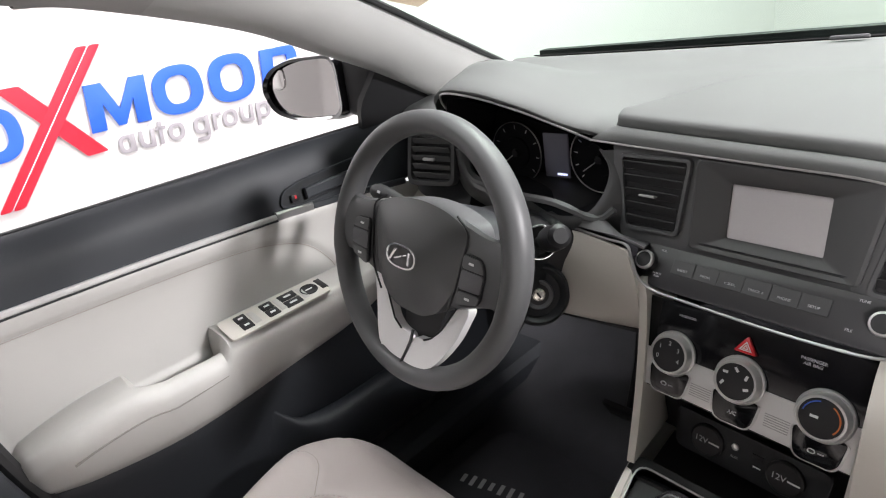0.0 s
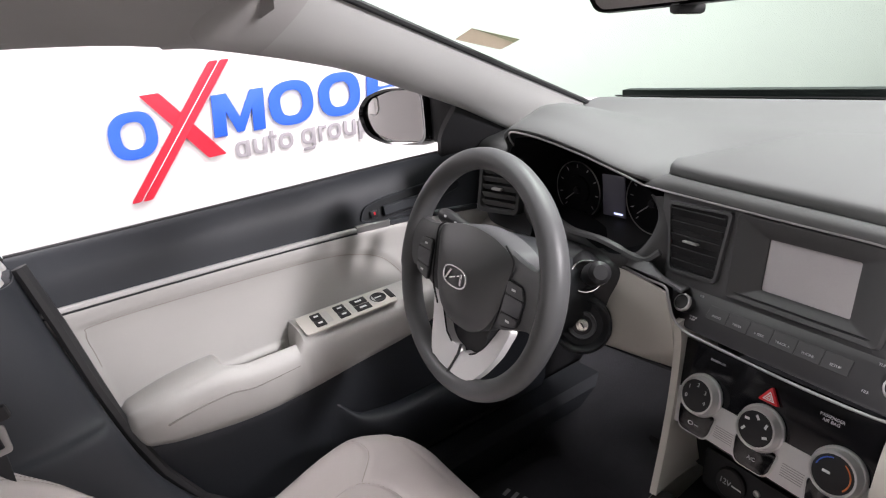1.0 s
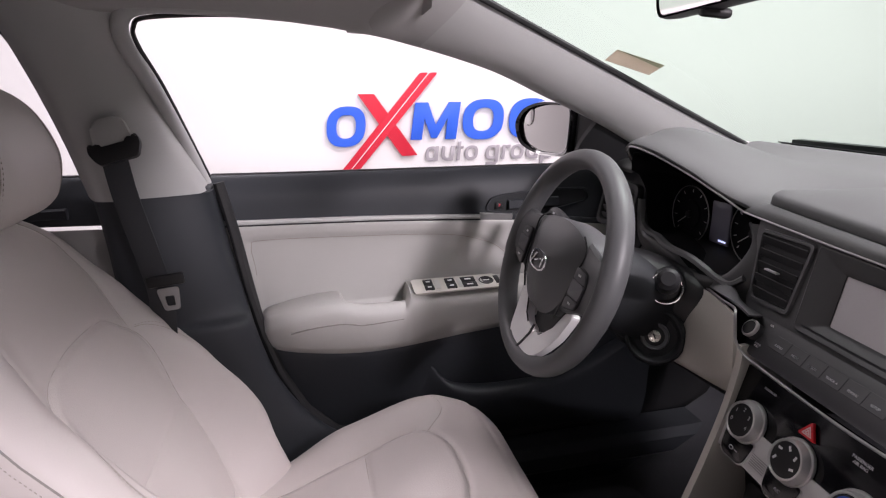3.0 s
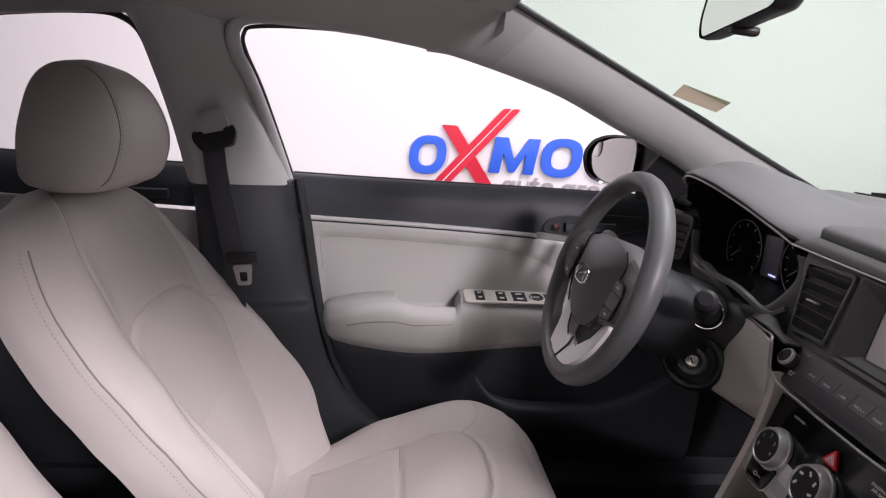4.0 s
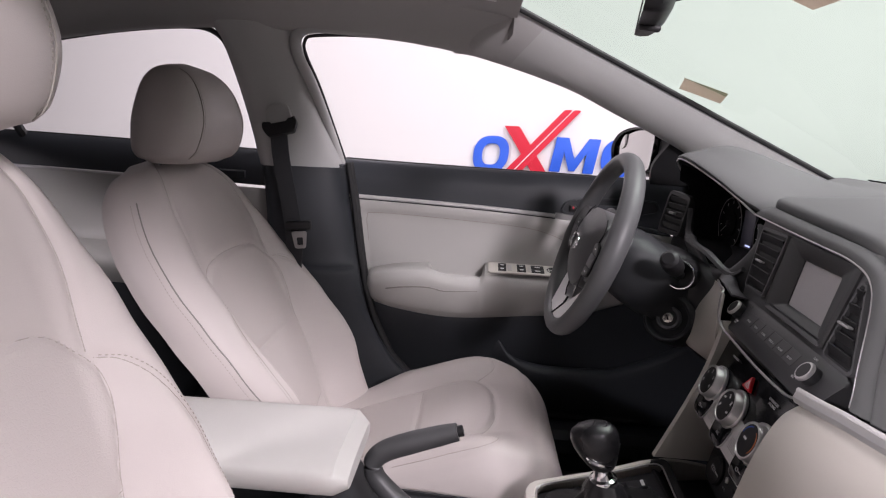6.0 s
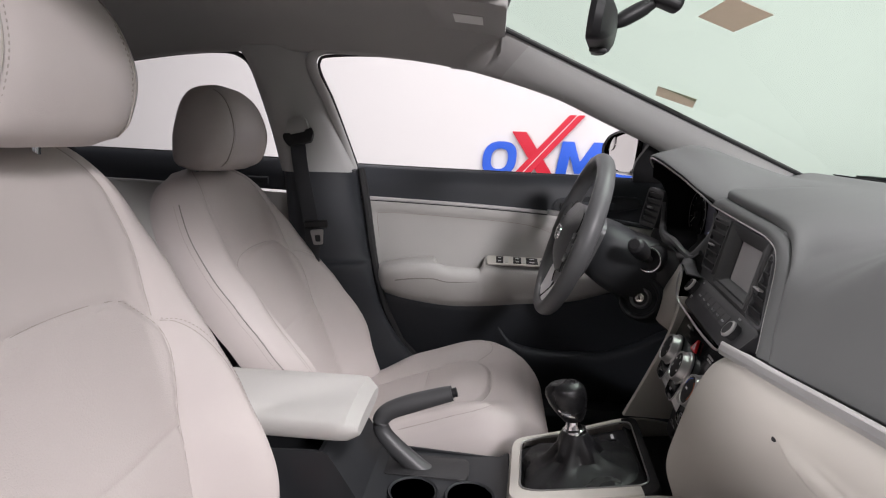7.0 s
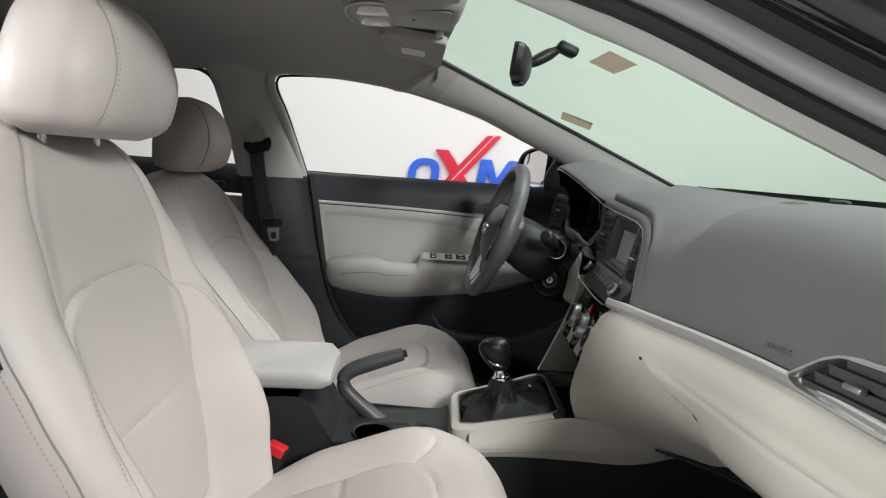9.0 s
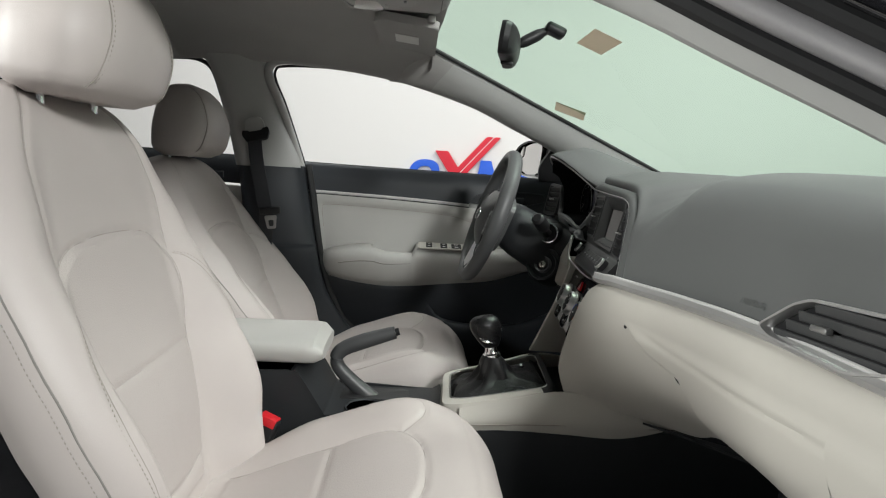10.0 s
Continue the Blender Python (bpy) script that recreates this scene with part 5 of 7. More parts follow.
hz = part("hazard_button", plate(rounded([(-0.0130, 0.033), (0.0130, 0.033), (0.0, 0.053)], 0.002), 0.004, F1, 0.001), RED, clim, "red triangular hazard button")
tri = [(-0.0075, 0.0358), (0.0075, 0.0358), (0.0, 0.0472)]
part("mark", frame_plate(tri, [(x * 0.72, 0.0395 + (y - 0.0395) * 0.72) for x, y in tri], 0.0004, F1 @ Matrix.Translation((0, 0, 0.004))), PRINT, hz, "white triangle")
part("mark", frame_plate([(x * 0.5, 0.0395 + (y - 0.0395) * 0.5) for x, y in tri], [(x * 0.25, 0.0395 + (y - 0.0395) * 0.25) for x, y in tri], 0.0004, F1 @ Matrix.Translation((0, 0, 0.004))), PRINT, hz, "white triangle")
writing("lettering", "PASSENGER", 0.0042, at(F1, -0.075, 0.052, 0.0004), clim)
writing("lettering", "PASSENGER\nAIR BAG", 0.0050, at(F1, 0.068, 0.046, 0.0004), clim)

# bin and sockets under it
part("bin_back", sheet([[(-0.130, 0.205, 0.672), (0.128, 0.180, 0.672)], [(-0.128, 0.232, 0.61), (0.125, 0.205, 0.61)], [(-0.126, 0.240, 0.545), (0.122, 0.215, 0.545)]], 0.006), BLACK, dash, "dark open storage bin")
F4 = axes((0.0, 0.196, 0.580), R, (0, 0.25, 1))
sock = part("socket_plate", plate(rounded([(-0.095, 0.028), (0.095, 0.028), (0.09, -0.028), (-0.09, -0.028)], 0.010), 0.006, F4, 0.002), DARK, dash, "dark socket plate")
for a in (-0.047, 0.049):
    s = part("socket_cap", lathe([(0.0215, 0.005), (0.0215, 0.010), (0.019, 0.012), (0.0, 0.012)], at(F4, a, 0), 32), BLACK, sock, "black round socket cap")
    writing("lettering", "12V", 0.011, at(F4, a - 0.006, 0, 0.0122), s)
    part("mark", box(0.014, 0.0022, 0.0003, at(F4, a + 0.011, 0, 0.0123)), PRINT, s, "white printed bar")
part("jack", lathe([(0.0045, 0.006), (0.0045, 0.008), (0.003, 0.0085), (0.0025, 0.007), (0.0, 0.007)], at(F4, -0.012, 0.008), 16), SILVER, sock, "small round audio jack")
part("usb_port", box(0.014, 0.006, 0.002, at(F4, 0.016, 0.008, 0.0065), 0.0008), BLACK, sock)
writing("lettering", "AUX", 0.0048, at(F4, -0.012, -0.006, 0.0064), sock)
part("mark", box(0.009, 0.0018, 0.0003, at(F4, 0.016, -0.006, 0.0062)), PRINT, sock, "white printed bar")

# ---- steering wheel and column ----
wheel = thing("steering_wheel", (-0.366, 0.037, 0.854), "dark grey three-spoke steering wheel with silver lower spoke", "steering wheel")
MC0 = axes((-0.366, 0.037, 0.854), (1, 0, 0), (0, 0.317, 0.948))
MW = MC0 @ Matrix.Rotation(radians(-4.5), 4, "Z")
N = 96
rim_rows = []
for k in range(N):
    q = 2 * math.pi * k / N
    c = Vector((math.cos(q), math.sin(q), 0))
    thick = 0.0165 + 0.0015 * max(0, math.sin(q * 2 + 0.9)) * (1 if math.sin(q) > -0.2 else 0)
    rim_rows.append([MW @ (c * 0.1705 + c * (thick * 0.98 * math.cos(p)) + Vector((0, 0, thick * 1.12 * math.sin(p)))) for p in (2 * math.pi * j / 16 for j in range(16))])
part("rim", grid(rim_rows, ring=True, loop=True)[0], WHEEL, wheel, "dark grey urethane rim")


def dome(outline, z0, z1, crown, m, mat, name, parent, label="", rings=7):
    """A cushion-like pad over an outline."""
    cx = sum(p[0] for p in outline) / len(outline)
    cy = sum(p[1] for p in outline) / len(outline)
    rows = [[(x, y, z0) for x, y in outline]]
    for j in range(rings):
        u = j / (rings - 1)
        s = 1 - 0.96 * u
        rows.append([(cx + (x - cx) * s * (1 - 0.02 * (j == 0) * 0), cy + (y - cy) * s, z1 + crown * (1 - (1 - u) ** 2.2)) for x, y in outline])
    rows.insert(1, [(x * 1.0 + (cx - x) * 0.004, y + (cy - y) * 0.004, z1 - 0.004) for x, y in outline])
    bm, vs = grid(rows, ring=True)
    bm.faces.new(vs[-1])
    bm.faces.new(vs[0])
    bmesh.ops.transform(bm, matrix=m, verts=bm.verts)
    return part(name, bm, mat, parent, label)


def spoke_rise(x, y):
    """The lower spoke climbs from the hub to the front of the rim."""
    return value_at([(0.10, -0.006), (0.125, -0.004), (0.150, 0.006), (0.168, 0.014)], math.hypot(x, y))


pad_shape = rounded([(-0.092, 0.050), (-0.050, 0.066), (0.0, 0.071), (0.050, 0.066), (0.092, 0.050), (0.087, 0.010), (0.078, -0.032), (0.058, -0.066), (0.028, -0.083), (-0.028, -0.083), (-0.058, -0.066), (-0.078, -0.032), (-0.087, 0.010)], 0.022)
pad = dome(pad_shape, -0.045, 0.006, 0.023, MW, WHEEL, "hub_pad", wheel, "dark grey airbag pad")
for sgn in (-1, 1):
    sp = solid([[MW @ Vector((sgn * x, y0 + (y1 - y0) * (0.5 + 0.5 * math.cos(q)), zc + 0.014 * math.copysign(abs(math.sin(q)) ** 0.6, math.sin(q)))) for q in (2 * math.pi * j / 20 for j in range(20))]
                for x, y0, y1, zc in ((0.060, -0.060, 0.060, -0.010), (0.085, -0.054, 0.056, -0.006), (0.105, -0.046, 0.052, -0.004), (0.125, -0.038, 0.049, -0.003), (0.142, -0.034, 0.050, -0.002), (0.160, -0.036, 0.054, -0.001))])
    spoke = part("spoke", sp, WHEEL, wheel, "dark grey side spoke")
    pod_out = rounded([(sgn * 0.094, 0.026), (sgn * 0.126, 0.024), (sgn * 0.135, 0.006), (sgn * 0.128, -0.034), (sgn * 0.092, -0.044)], 0.010)
    if sgn < 0:
        pod_out = pod_out[::-1]
    pod = part("switch_pod", plate(pod_out, 0.0035, MW @ Matrix.Translation((0, 0, 0.0096)), 0.001), BLACK, spoke, "black switch pod")
    for name_b, outline, mat_b in (("button", [(0.096, 0.024), (0.125, 0.022), (0.1325, 0.007), (0.096, 0.007)], WHEEL), ("rocker", [(0.0955, 0.005), (0.1325, 0.005), (0.130, -0.018), (0.094, -0.020)], GREY_BTN),
                                   ("button", [(0.0945, -0.0225), (0.1295, -0.0205), (0.127, -0.032), (0.0935, -0.041)], WHEEL)):
        ring = rounded([(sgn * x, y) for x, y in outline], 0.004)
        bt = part(name_b, plate(ring if sgn > 0 else ring[::-1], 0.0032, MW @ Matrix.Translation((0, 0, 0.0118)), 0.0010), mat_b, pod, "dark grey wheel switch")
        cy = sum(y for _, y in outline) / 4
        if name_b == "button":
            part("mark", box(0.008, 0.0030, 0.0004, at(MW, sgn * 0.111, cy, 0.0152)), PRINT, bt, "white printed sign")
    # silver lower spoke arms
    arm = [(sgn * x, y) for x, y in ((0.078, -0.052), (0.056, -0.090), (0.042, -0.110), (0.024, -0.120), (0.0012, -0.122), (0.0012, -0.168), (0.030, -0.166), (0.052, -0.150), (0.068, -0.130), (0.084, -0.098), (0.101, -0.050))]
    arm = rounded(arm, 0.010)
    bm = plate(arm if sgn > 0 else arm[::-1], 0.014, Matrix.Translation((0, 0, -0.016)), 0.003)
    for v in bm.verts:
        v.co.z += spoke_rise(v.co.x, v.co.y)
    bmesh.ops.transform(bm, matrix=MW, verts=bm.verts)
    part("lower_spoke", bm, SPOKE, wheel, "bright silver lower spoke")
    part("spoke_edge", tube([MW @ Vector((sgn * x, y, -0.0015 + spoke_rise(x, y))) for x, y in ((0.024, -0.120), (0.042, -0.110), (0.056, -0.090), (0.078, -0.052))], 0.0014, 6), BLACK, wheel)
part("spoke_slit", bar([MW @ Vector((0.0, y, -0.0010 + spoke_rise(0.0, y))) for y in (-0.114, -0.130, -0.146, -0.160, -0.168)], 0.0040, 0.004, up=(0, -0.9, 0.3)), BLACK, wheel, "black slit in the lower spoke")
part("spoke_back", plate(rounded([(-0.045, -0.05), (0.045, -0.05), (0.03, -0.14), (-0.03, -0.14)], 0.01), 0.012, MW @ Matrix.Translation((0, 0, -0.034))), BLACK, wheel)
part("trim_line", tube([MW @ Vector(p) for p in curve_through([(0.070, 0.064, 0.007), (0.0935, 0.046, 0.0085), (0.090, 0.010, 0.0095), (0.083, -0.035, 0.0095), (0.066, -0.072, 0.004)], 20)], 0.0015, 6), BLACK, wheel)
part("trim_line", tube([MW @ Vector(p) for p in curve_through([(-0.070, 0.064, 0.007), (-0.0935, 0.046, 0.0085), (-0.090, 0.010, 0.0095), (-0.083, -0.035, 0.0095), (-0.066, -0.072, 0.004)], 20)], 0.0015, 6), BLACK, wheel)
ME = MW @ Matrix.Translation((0, -0.004, 0.0285)) @ Matrix.Diagonal((1.15, 0.92, 1.1, 1.0))
part("emblem", frame_plate(oval(0, 0, 0.052, 0.035, 40, 0), oval(0, 0, 0.046, 0.029, 40, 0), 0.003, ME, 0.001), CHROME, wheel, "chrome oval badge")
for sgn in (-1, 1):
    part("emblem", plate(rounded([(sgn * 0.0165 - 0.0045, -0.0095), (sgn * 0.0165 - 0.0005, -0.0095), (sgn * 0.0115 + 0.0045, 0.0095), (sgn * 0.0115 + 0.0005, 0.0095)][::1], 0.001), 0.003, ME, 0.0006), CHROME, wheel, "chrome slanted bar")
part("emblem", plate(rounded([(-0.0115, -0.0045), (-0.0095, -0.0060), (0.0, -0.0012), (0.0115, 0.0045), (0.0095, 0.0060), (0.0, 0.0012)], 0.001), 0.0030, ME, 0.0006), CHROME, wheel, "chrome slanted bar")

col = thing("steering_column", (-0.366, 0.2, 0.75), "dark steering column with stalks and key switch", "steering column")
rows = []
for d, w, h, dy in ((-0.035, 0.060, 0.050, 0.0), (-0.055, 0.078, 0.062, -0.003), (-0.085, 0.084, 0.068, -0.008), (-0.13, 0.085, 0.070, -0.016), (-0.19, 0.082, 0.072, -0.028), (-0.26, 0.075, 0.07, -0.04)):
    rows.append([MW @ Vector((w * math.copysign(abs(math.cos(q)) ** 0.7, math.cos(q)), dy + h * math.copysign(abs(math.sin(q)) ** 0.7, math.sin(q)), d)) for q in (2 * math.pi * j / 32 for j in range(32))])
part("shroud", solid(rows), DARK, col, "dark column shroud")
line = [MW @ p for p in curve_through([(-0.060, 0.020, -0.068), (-0.105, 0.036, -0.062), (-0.145, 0.045, -0.056), (-0.178, 0.050, -0.052)], 14)]
stalk = part("stalk", tube(line, [0.009, 0.0095, 0.010, 0.0105, 0.011, 0.0115, 0.012, 0.0125, 0.0130, 0.0135, 0.0137, 0.0137, 0.013, 0.0095], 16), BLACK, col, "black light stalk")
out = Vector((0.45, -0.75, 0.50)).normalized()
for k in (4, 7, 10):
    along = (line[k + 1] - line[k - 1]).normalized()
    face_out = (out - along * out.dot(along)).normalized()
    part("mark", box(0.0055, 0.0035, 0.0005, axes(line[k] + face_out * (0.0105 + 0.0009 * (k - 3) ** 0.7), -along, face_out.cross(-along))), DIM_PRINT, stalk, "pale printed sign")
D2 = Vector((0.073, -0.047, 0.042)).normalized()
S0 = Vector((-0.278, 0.182, 0.824))
stalk2 = part("stalk", tube([S0 + D2 * d for d in (0.0, 0.02, 0.034, 0.038, 0.046, 0.060, 0.078, 0.092, 0.098)], [0.009, 0.009, 0.0095, 0.0145, 0.0165, 0.0175, 0.0172, 0.0155, 0.010], 20), BLACK, col, "black wiper stalk")
MSK = axes(S0 + D2 * 0.062 + Vector((0.003, -0.0165, -0.003)), D2, (0.2, 0.3, 0.9))
part("mark", box(0.006, 0.006, 0.0006, MSK), PRINT, stalk2, "white printed sign")
MK = axes(S0, D2.cross(Vector((0, 0.2, 1))) * -1, (0, 0.2, 1))
part("stalk_ring", tube([MK @ Vector((0.0245 * math.cos(2 * math.pi * k / 40), 0.0245 * math.sin(2 * math.pi * k / 40), 0.0)) for k in range(40)], 0.0018, 8, closed=True, up=D2), CHROME, col, "chrome ring at the stalk root")
part("stalk_root", lathe([(0.030, -0.05), (0.027, -0.010), (0.0245, -0.002), (0.020, -0.008), (0.0, -0.010)], MK, 32), BLACK, col, "dark stalk socket")
rows = []
for y, w, h, cz in ((0.150, 0.040, 0.060, 0.790), (0.162, 0.058, 0.084, 0.786), (0.190, 0.066, 0.088, 0.776), (0.206, 0.072, 0.087, 0.772), (0.222, 0.088, 0.086, 0.766), (0.236, 0.110, 0.086, 0.760), (0.262, 0.122, 0.086, 0.756), (0.33, 0.12, 0.10, 0.775)):
    rows.append([(-0.356 + w * math.copysign(abs(math.cos(q)) ** 0.75, math.cos(q)), y, cz + h * math.copysign(abs(math.sin(q)) ** 0.75, math.sin(q))) for q in (2 * math.pi * j / 40 for j in range(40))])
part("lower_cover", solid(rows), BLACK, col, "dark lower column cover")
ML = axes((-0.282, 0.172, 0.743), (0.62, 0.78, 0), (-0.30, 0.10, 0.95))
part("key_boss", lathe([(0.050, -0.06), (0.047, -0.008), (0.043, -0.001), (0.040, 0.0), (0.0375, -0.002), (0.033, -0.012), (0.022, -0.014)], ML, 44), DARK, col, "dark round key switch bowl")
part("key_ring", lathe([(0.0225, -0.020), (0.0220, -0.004), (0.0205, -0.002), (0.019, -0.004), (0.0155, -0.006)], ML, 36), GREY_BTN, col, "grey key switch ring")
lock = part("key_lock", lathe([(0.0100, -0.012), (0.0095, -0.003), (0.008, -0.002), (0.0, -0.002)], ML, 28), BRASS, col, "bare metal key lock")
part("key_face", lathe([(0.0158, -0.012), (0.0155, -0.006), (0.0098, -0.005)], ML, 28), BLACK, col)
part("key_slot", box(0.0022, 0.009, 0.001, at(ML, 0, 0, -0.0016, 25)), BLACK, lock)
pedal = thing("brake_pedal", (-0.30, 0.42, 0.30), "dark brake pedal on its arm", "pedal")
part("arm", bar([(-0.30, 0.50, 0.62), (-0.30, 0.47, 0.45), (-0.30, 0.43, 0.36)], 0.012, 0.03), DARK, pedal)
part("pad", box(0.10, 0.012, 0.055, pose(-0.30, 0.42, 0.345, 30), 0.004), RUBBER, pedal, "ribbed black rubber pad")

# ---- centre console ----
console = thing("centre_console", (0, -0.1, 0.25), "dark and beige centre console with gear selector surround", "console")

# beige ring round the selector
outer = rounded([(-0.108, -0.078), (0.080, -0.090), (0.098, -0.058), (0.112, 0.05), (0.118, 0.136), (-0.130, 0.150), (-0.114, 0.03)], 0.026)
inner = rounded([(-0.092, -0.062), (0.055, -0.070), (0.070, -0.045), (0.082, 0.04), (0.092, 0.122), (-0.112, 0.134), (-0.098, 0.03)], 0.02)
lift = lambda x, y, dz=0.0: (x, y, 0.4995 + 0.243 * (y + 0.07) + dz)
ring_rows = [[lift(x * 1.03, y - 0.004, -0.055) for x, y in outer], [lift(x * 1.02, y - 0.002, -0.020) for x, y in outer], [lift(x, y, -0.004) for x, y in outer], [lift(x * 0.97, y * 0.98, 0.003) for x, y in outer],
             [lift(x * 1.05, y * 1.05, 0.004) for x, y in inner], [lift(x, y, 0.0) for x, y in inner]]
bm = grid(ring_rows, ring=True)[0]
for f in bm.faces:
    if f.calc_center_median().y > 0.112:
        f.material_index = 1
part("selector_rim", bm, [BEIGE_PLASTIC, BLACK], console, "beige rim round the gear selector")
part("selector_frame", tube([lift(x, y, 0.003) for x, y in inner], 0.0014, 8, closed=True), SATIN, console, "satin silver frame")
bm = bmesh.new()
bm.faces.new([bm.verts.new(lift(x, y, -0.012)) for x, y in inner])
part("selector_base", bm, BLACK, console, "", 0)
# beige side skirts running to the dash
for sx in (1, -1):
    part("side_trim", sheet([[(sx * 0.108, -0.055, 0.455), (sx * 0.118, -0.055, 0.475), (sx * 0.105, -0.055, 0.502)], [(sx * 0.120, 0.05, 0.466), (sx * 0.128, 0.05, 0.492), (sx * 0.116, 0.05, 0.530)],
                             [(sx * 0.128, 0.15, 0.466), (sx * 0.137, 0.15, 0.500), (sx * 0.126, 0.15, 0.552)], [(sx * 0.134, 0.27, 0.465), (sx * 0.142, 0.27, 0.495), (sx * 0.136, 0.27, 0.531)], [(sx * 0.134, 0.40, 0.496), (sx * 0.140, 0.40, 0.501), (sx * 0.136, 0.40, 0.506)]], 0.006, steps=24, across=10), BEIGE_PLASTIC, console, "beige console side trim")
    part("seam", tube([Vector((sx * 0.1285, -0.05, 0.477)) + Vector((sx * 0.0 + sx * d * 0.03, d, d * 0.075 - d * d * 0.12)) for d in span(0, 0.42, 16)], 0.0012, 5), THREAD, console, "stitched seam")
    part("side_panel", sheet([[(sx * 0.105, -0.08, 0.46), (sx * 0.116, -0.08, 0.20)], [(sx * 0.120, 0.05, 0.470), (sx * 0.125, 0.05, 0.20)], [(sx * 0.131, 0.25, 0.470), (sx * 0.135, 0.25, 0.20)], [(sx * 0.130, 0.60, 0.50), (sx * 0.135, 0.60, 0.20)]], 0.004, steps=12), DARK, console, "dark console side panel")
    part("side_panel", sheet([[(sx * 0.098, -0.80, 0.545), (sx * 0.104, -0.80, 0.20)], [(sx * 0.098, -0.40, 0.562), (sx * 0.104, -0.40, 0.20)], [(sx * 0.098, -0.375, 0.560), (sx * 0.104, -0.375, 0.20)], [(sx * 0.098, -0.32, 0.475), (sx * 0.104, -0.32, 0.20)], [(sx * 0.100, -0.085, 0.462), (sx * 0.112, -0.085, 0.20)]], 0.004), DARK, console, "dark console side panel")
part("front_tray", sheet([[(x, y, z) for x in (-0.115, 0.0, 0.105)] for y, z in ((0.125, 0.538), (0.16, 0.520), (0.24, 0.530))], 0.004), BLACK, console, "dark front tray")
# tray with two cup holders
part("cup_tray", sheet([[(x, y, z) for x in span(-0.100, 0.100, 7)] for y, z in ((-0.325, 0.478), (-0.30, 0.466), (-0.20, 0.464), (-0.10, 0.464), (-0.085, 0.474))], 0.004), DARK, console, "dark cup holder tray")
for y in (-0.245, -0.150):
    part("cup_holder", lathe([(0.043, 0.004), (0.0415, 0.0065), (0.039, 0.005), (0.036, -0.004), (0.033, -0.006)], pose(0.040, y, 0.4645), 36), DARK, console, "rim of the cup holder")
    part("cup_well", lathe([(0.037, 0.0040), (0.0, 0.0040)], pose(0.040, y, 0.4648), 32), BLACK, console, "dark cup holder well")
part("box_front", sheet([[(x, y, z) for x in span(-0.100, 0.100, 7)] for y, z in ((-0.39, 0.560), (-0.376, 0.560), (-0.345, 0.515), (-0.32, 0.474))], 0.004, steps=10), DARK, console, "dark front of the storage box")
rows = []
for y in span(-0.86, -0.330, 30):
    e = min(1.0, max(0.0, (-0.330 - y) / 0.03))
    e = math.sqrt(1 - (1 - e) ** 2) if e < 1 else 1.0
    tz = 0.619 + 0.012 * (y + 0.34)
    hw = 0.094 * (0.86 + 0.14 * e)
    lo = 0.566 + 0.010 * (1 - e)
    hi = lo + (tz - lo) * (0.55 + 0.45 * e)
    ring = []
    for j in range(28):
        q = 2 * math.pi * j / 28
        c, s = math.copysign(abs(math.cos(q)) ** 0.45, math.cos(q)), math.copysign(abs(math.sin(q)) ** 0.45, math.sin(q))
        ring.append((hw * c * (1 - 0.06 * (s < 0)), y, (hi + lo) / 2 + (hi - lo) / 2 * s + 0.004 * (1 - c * c) * (s > 0)))
    rows.append(ring)
part("armrest_lid", solid(rows), DOOR_BEIGE, console, "beige padded armrest lid")
# gear selector
gear = thing("gear_selector", (0.0, 0.03, 0.51), "black leather gear selector with silver collar", "gear selector")
boot = []
for rx, ry, z, k, e in ((0.084, 0.094, 0.000, 0.0, 0.55), (0.081, 0.090, 0.008, 0.003, 0.6), (0.072, 0.079, 0.013, 0.006, 0.7), (0.054, 0.060, 0.019, 0.007, 0.8), (0.040, 0.045, 0.027, 0.006, 0.9), (0.032, 0.036, 0.040, 0.004, 1.0), (0.027, 0.030, 0.054, 0.0025, 1.0), (0.0235, 0.0255, 0.066, 0.0012, 1.0), (0.0195, 0.020, 0.074, 0.0, 1.0)):
    u = z / 0.074
    ring = []
    for j in range(56):
        q = 2 * math.pi * j / 56
        c, sn = math.copysign(abs(math.cos(q)) ** e, math.cos(q)), math.copysign(abs(math.sin(q)) ** e, math.sin(q))
        wob = k * (math.sin(5 * q + 9 * u) + 0.6 * math.sin(9 * q - 4 * u))
        x, y = (rx + wob) * c - 0.010 * (1 - u), 0.030 - 0.012 * u + (ry + wob) * sn
        ring.append((x, y, 0.506 + z + (0.243 * (y - 0.018)) * (1 - u)))
    boot.append(ring)
part("boot", solid(boot), LEATHER, gear, "creased black leather boot")
MGK = axes((0.0, 0.018, 0.579), (1, 0, 0), (0, 1, 0.2))
part("collar", lathe([(0.0185, -0.002), (0.0195, 0.002), (0.0190, 0.006), (0.015, 0.008), (0.0125, 0.014), (0.0120, 0.024), (0.0135, 0.030)], MGK, 28), CHROME, gear, "chrome collar and neck")
rows = []
for z, rx, ry, dy in ((0.022, 0.0145, 0.0165, 0.001), (0.030, 0.0180, 0.0215, 0.0), (0.042, 0.0215, 0.0270, -0.002), (0.056, 0.0240, 0.0320, -0.004), (0.070, 0.0240, 0.0335, -0.006), (0.080, 0.0215, 0.0310, -0.007), (0.087, 0.0155, 0.0235, -0.007), (0.090, 0.0070, 0.012, -0.007)):
    rows.append([(rx * math.cos(q), dy + ry * math.sin(q), z) for q in (2 * math.pi * j / 32 for j in range(32))])
bm = solid(rows)
bmesh.ops.transform(bm, matrix=MGK, verts=bm.verts)
knob = part("knob", bm, KNOB, gear, "black leather knob")
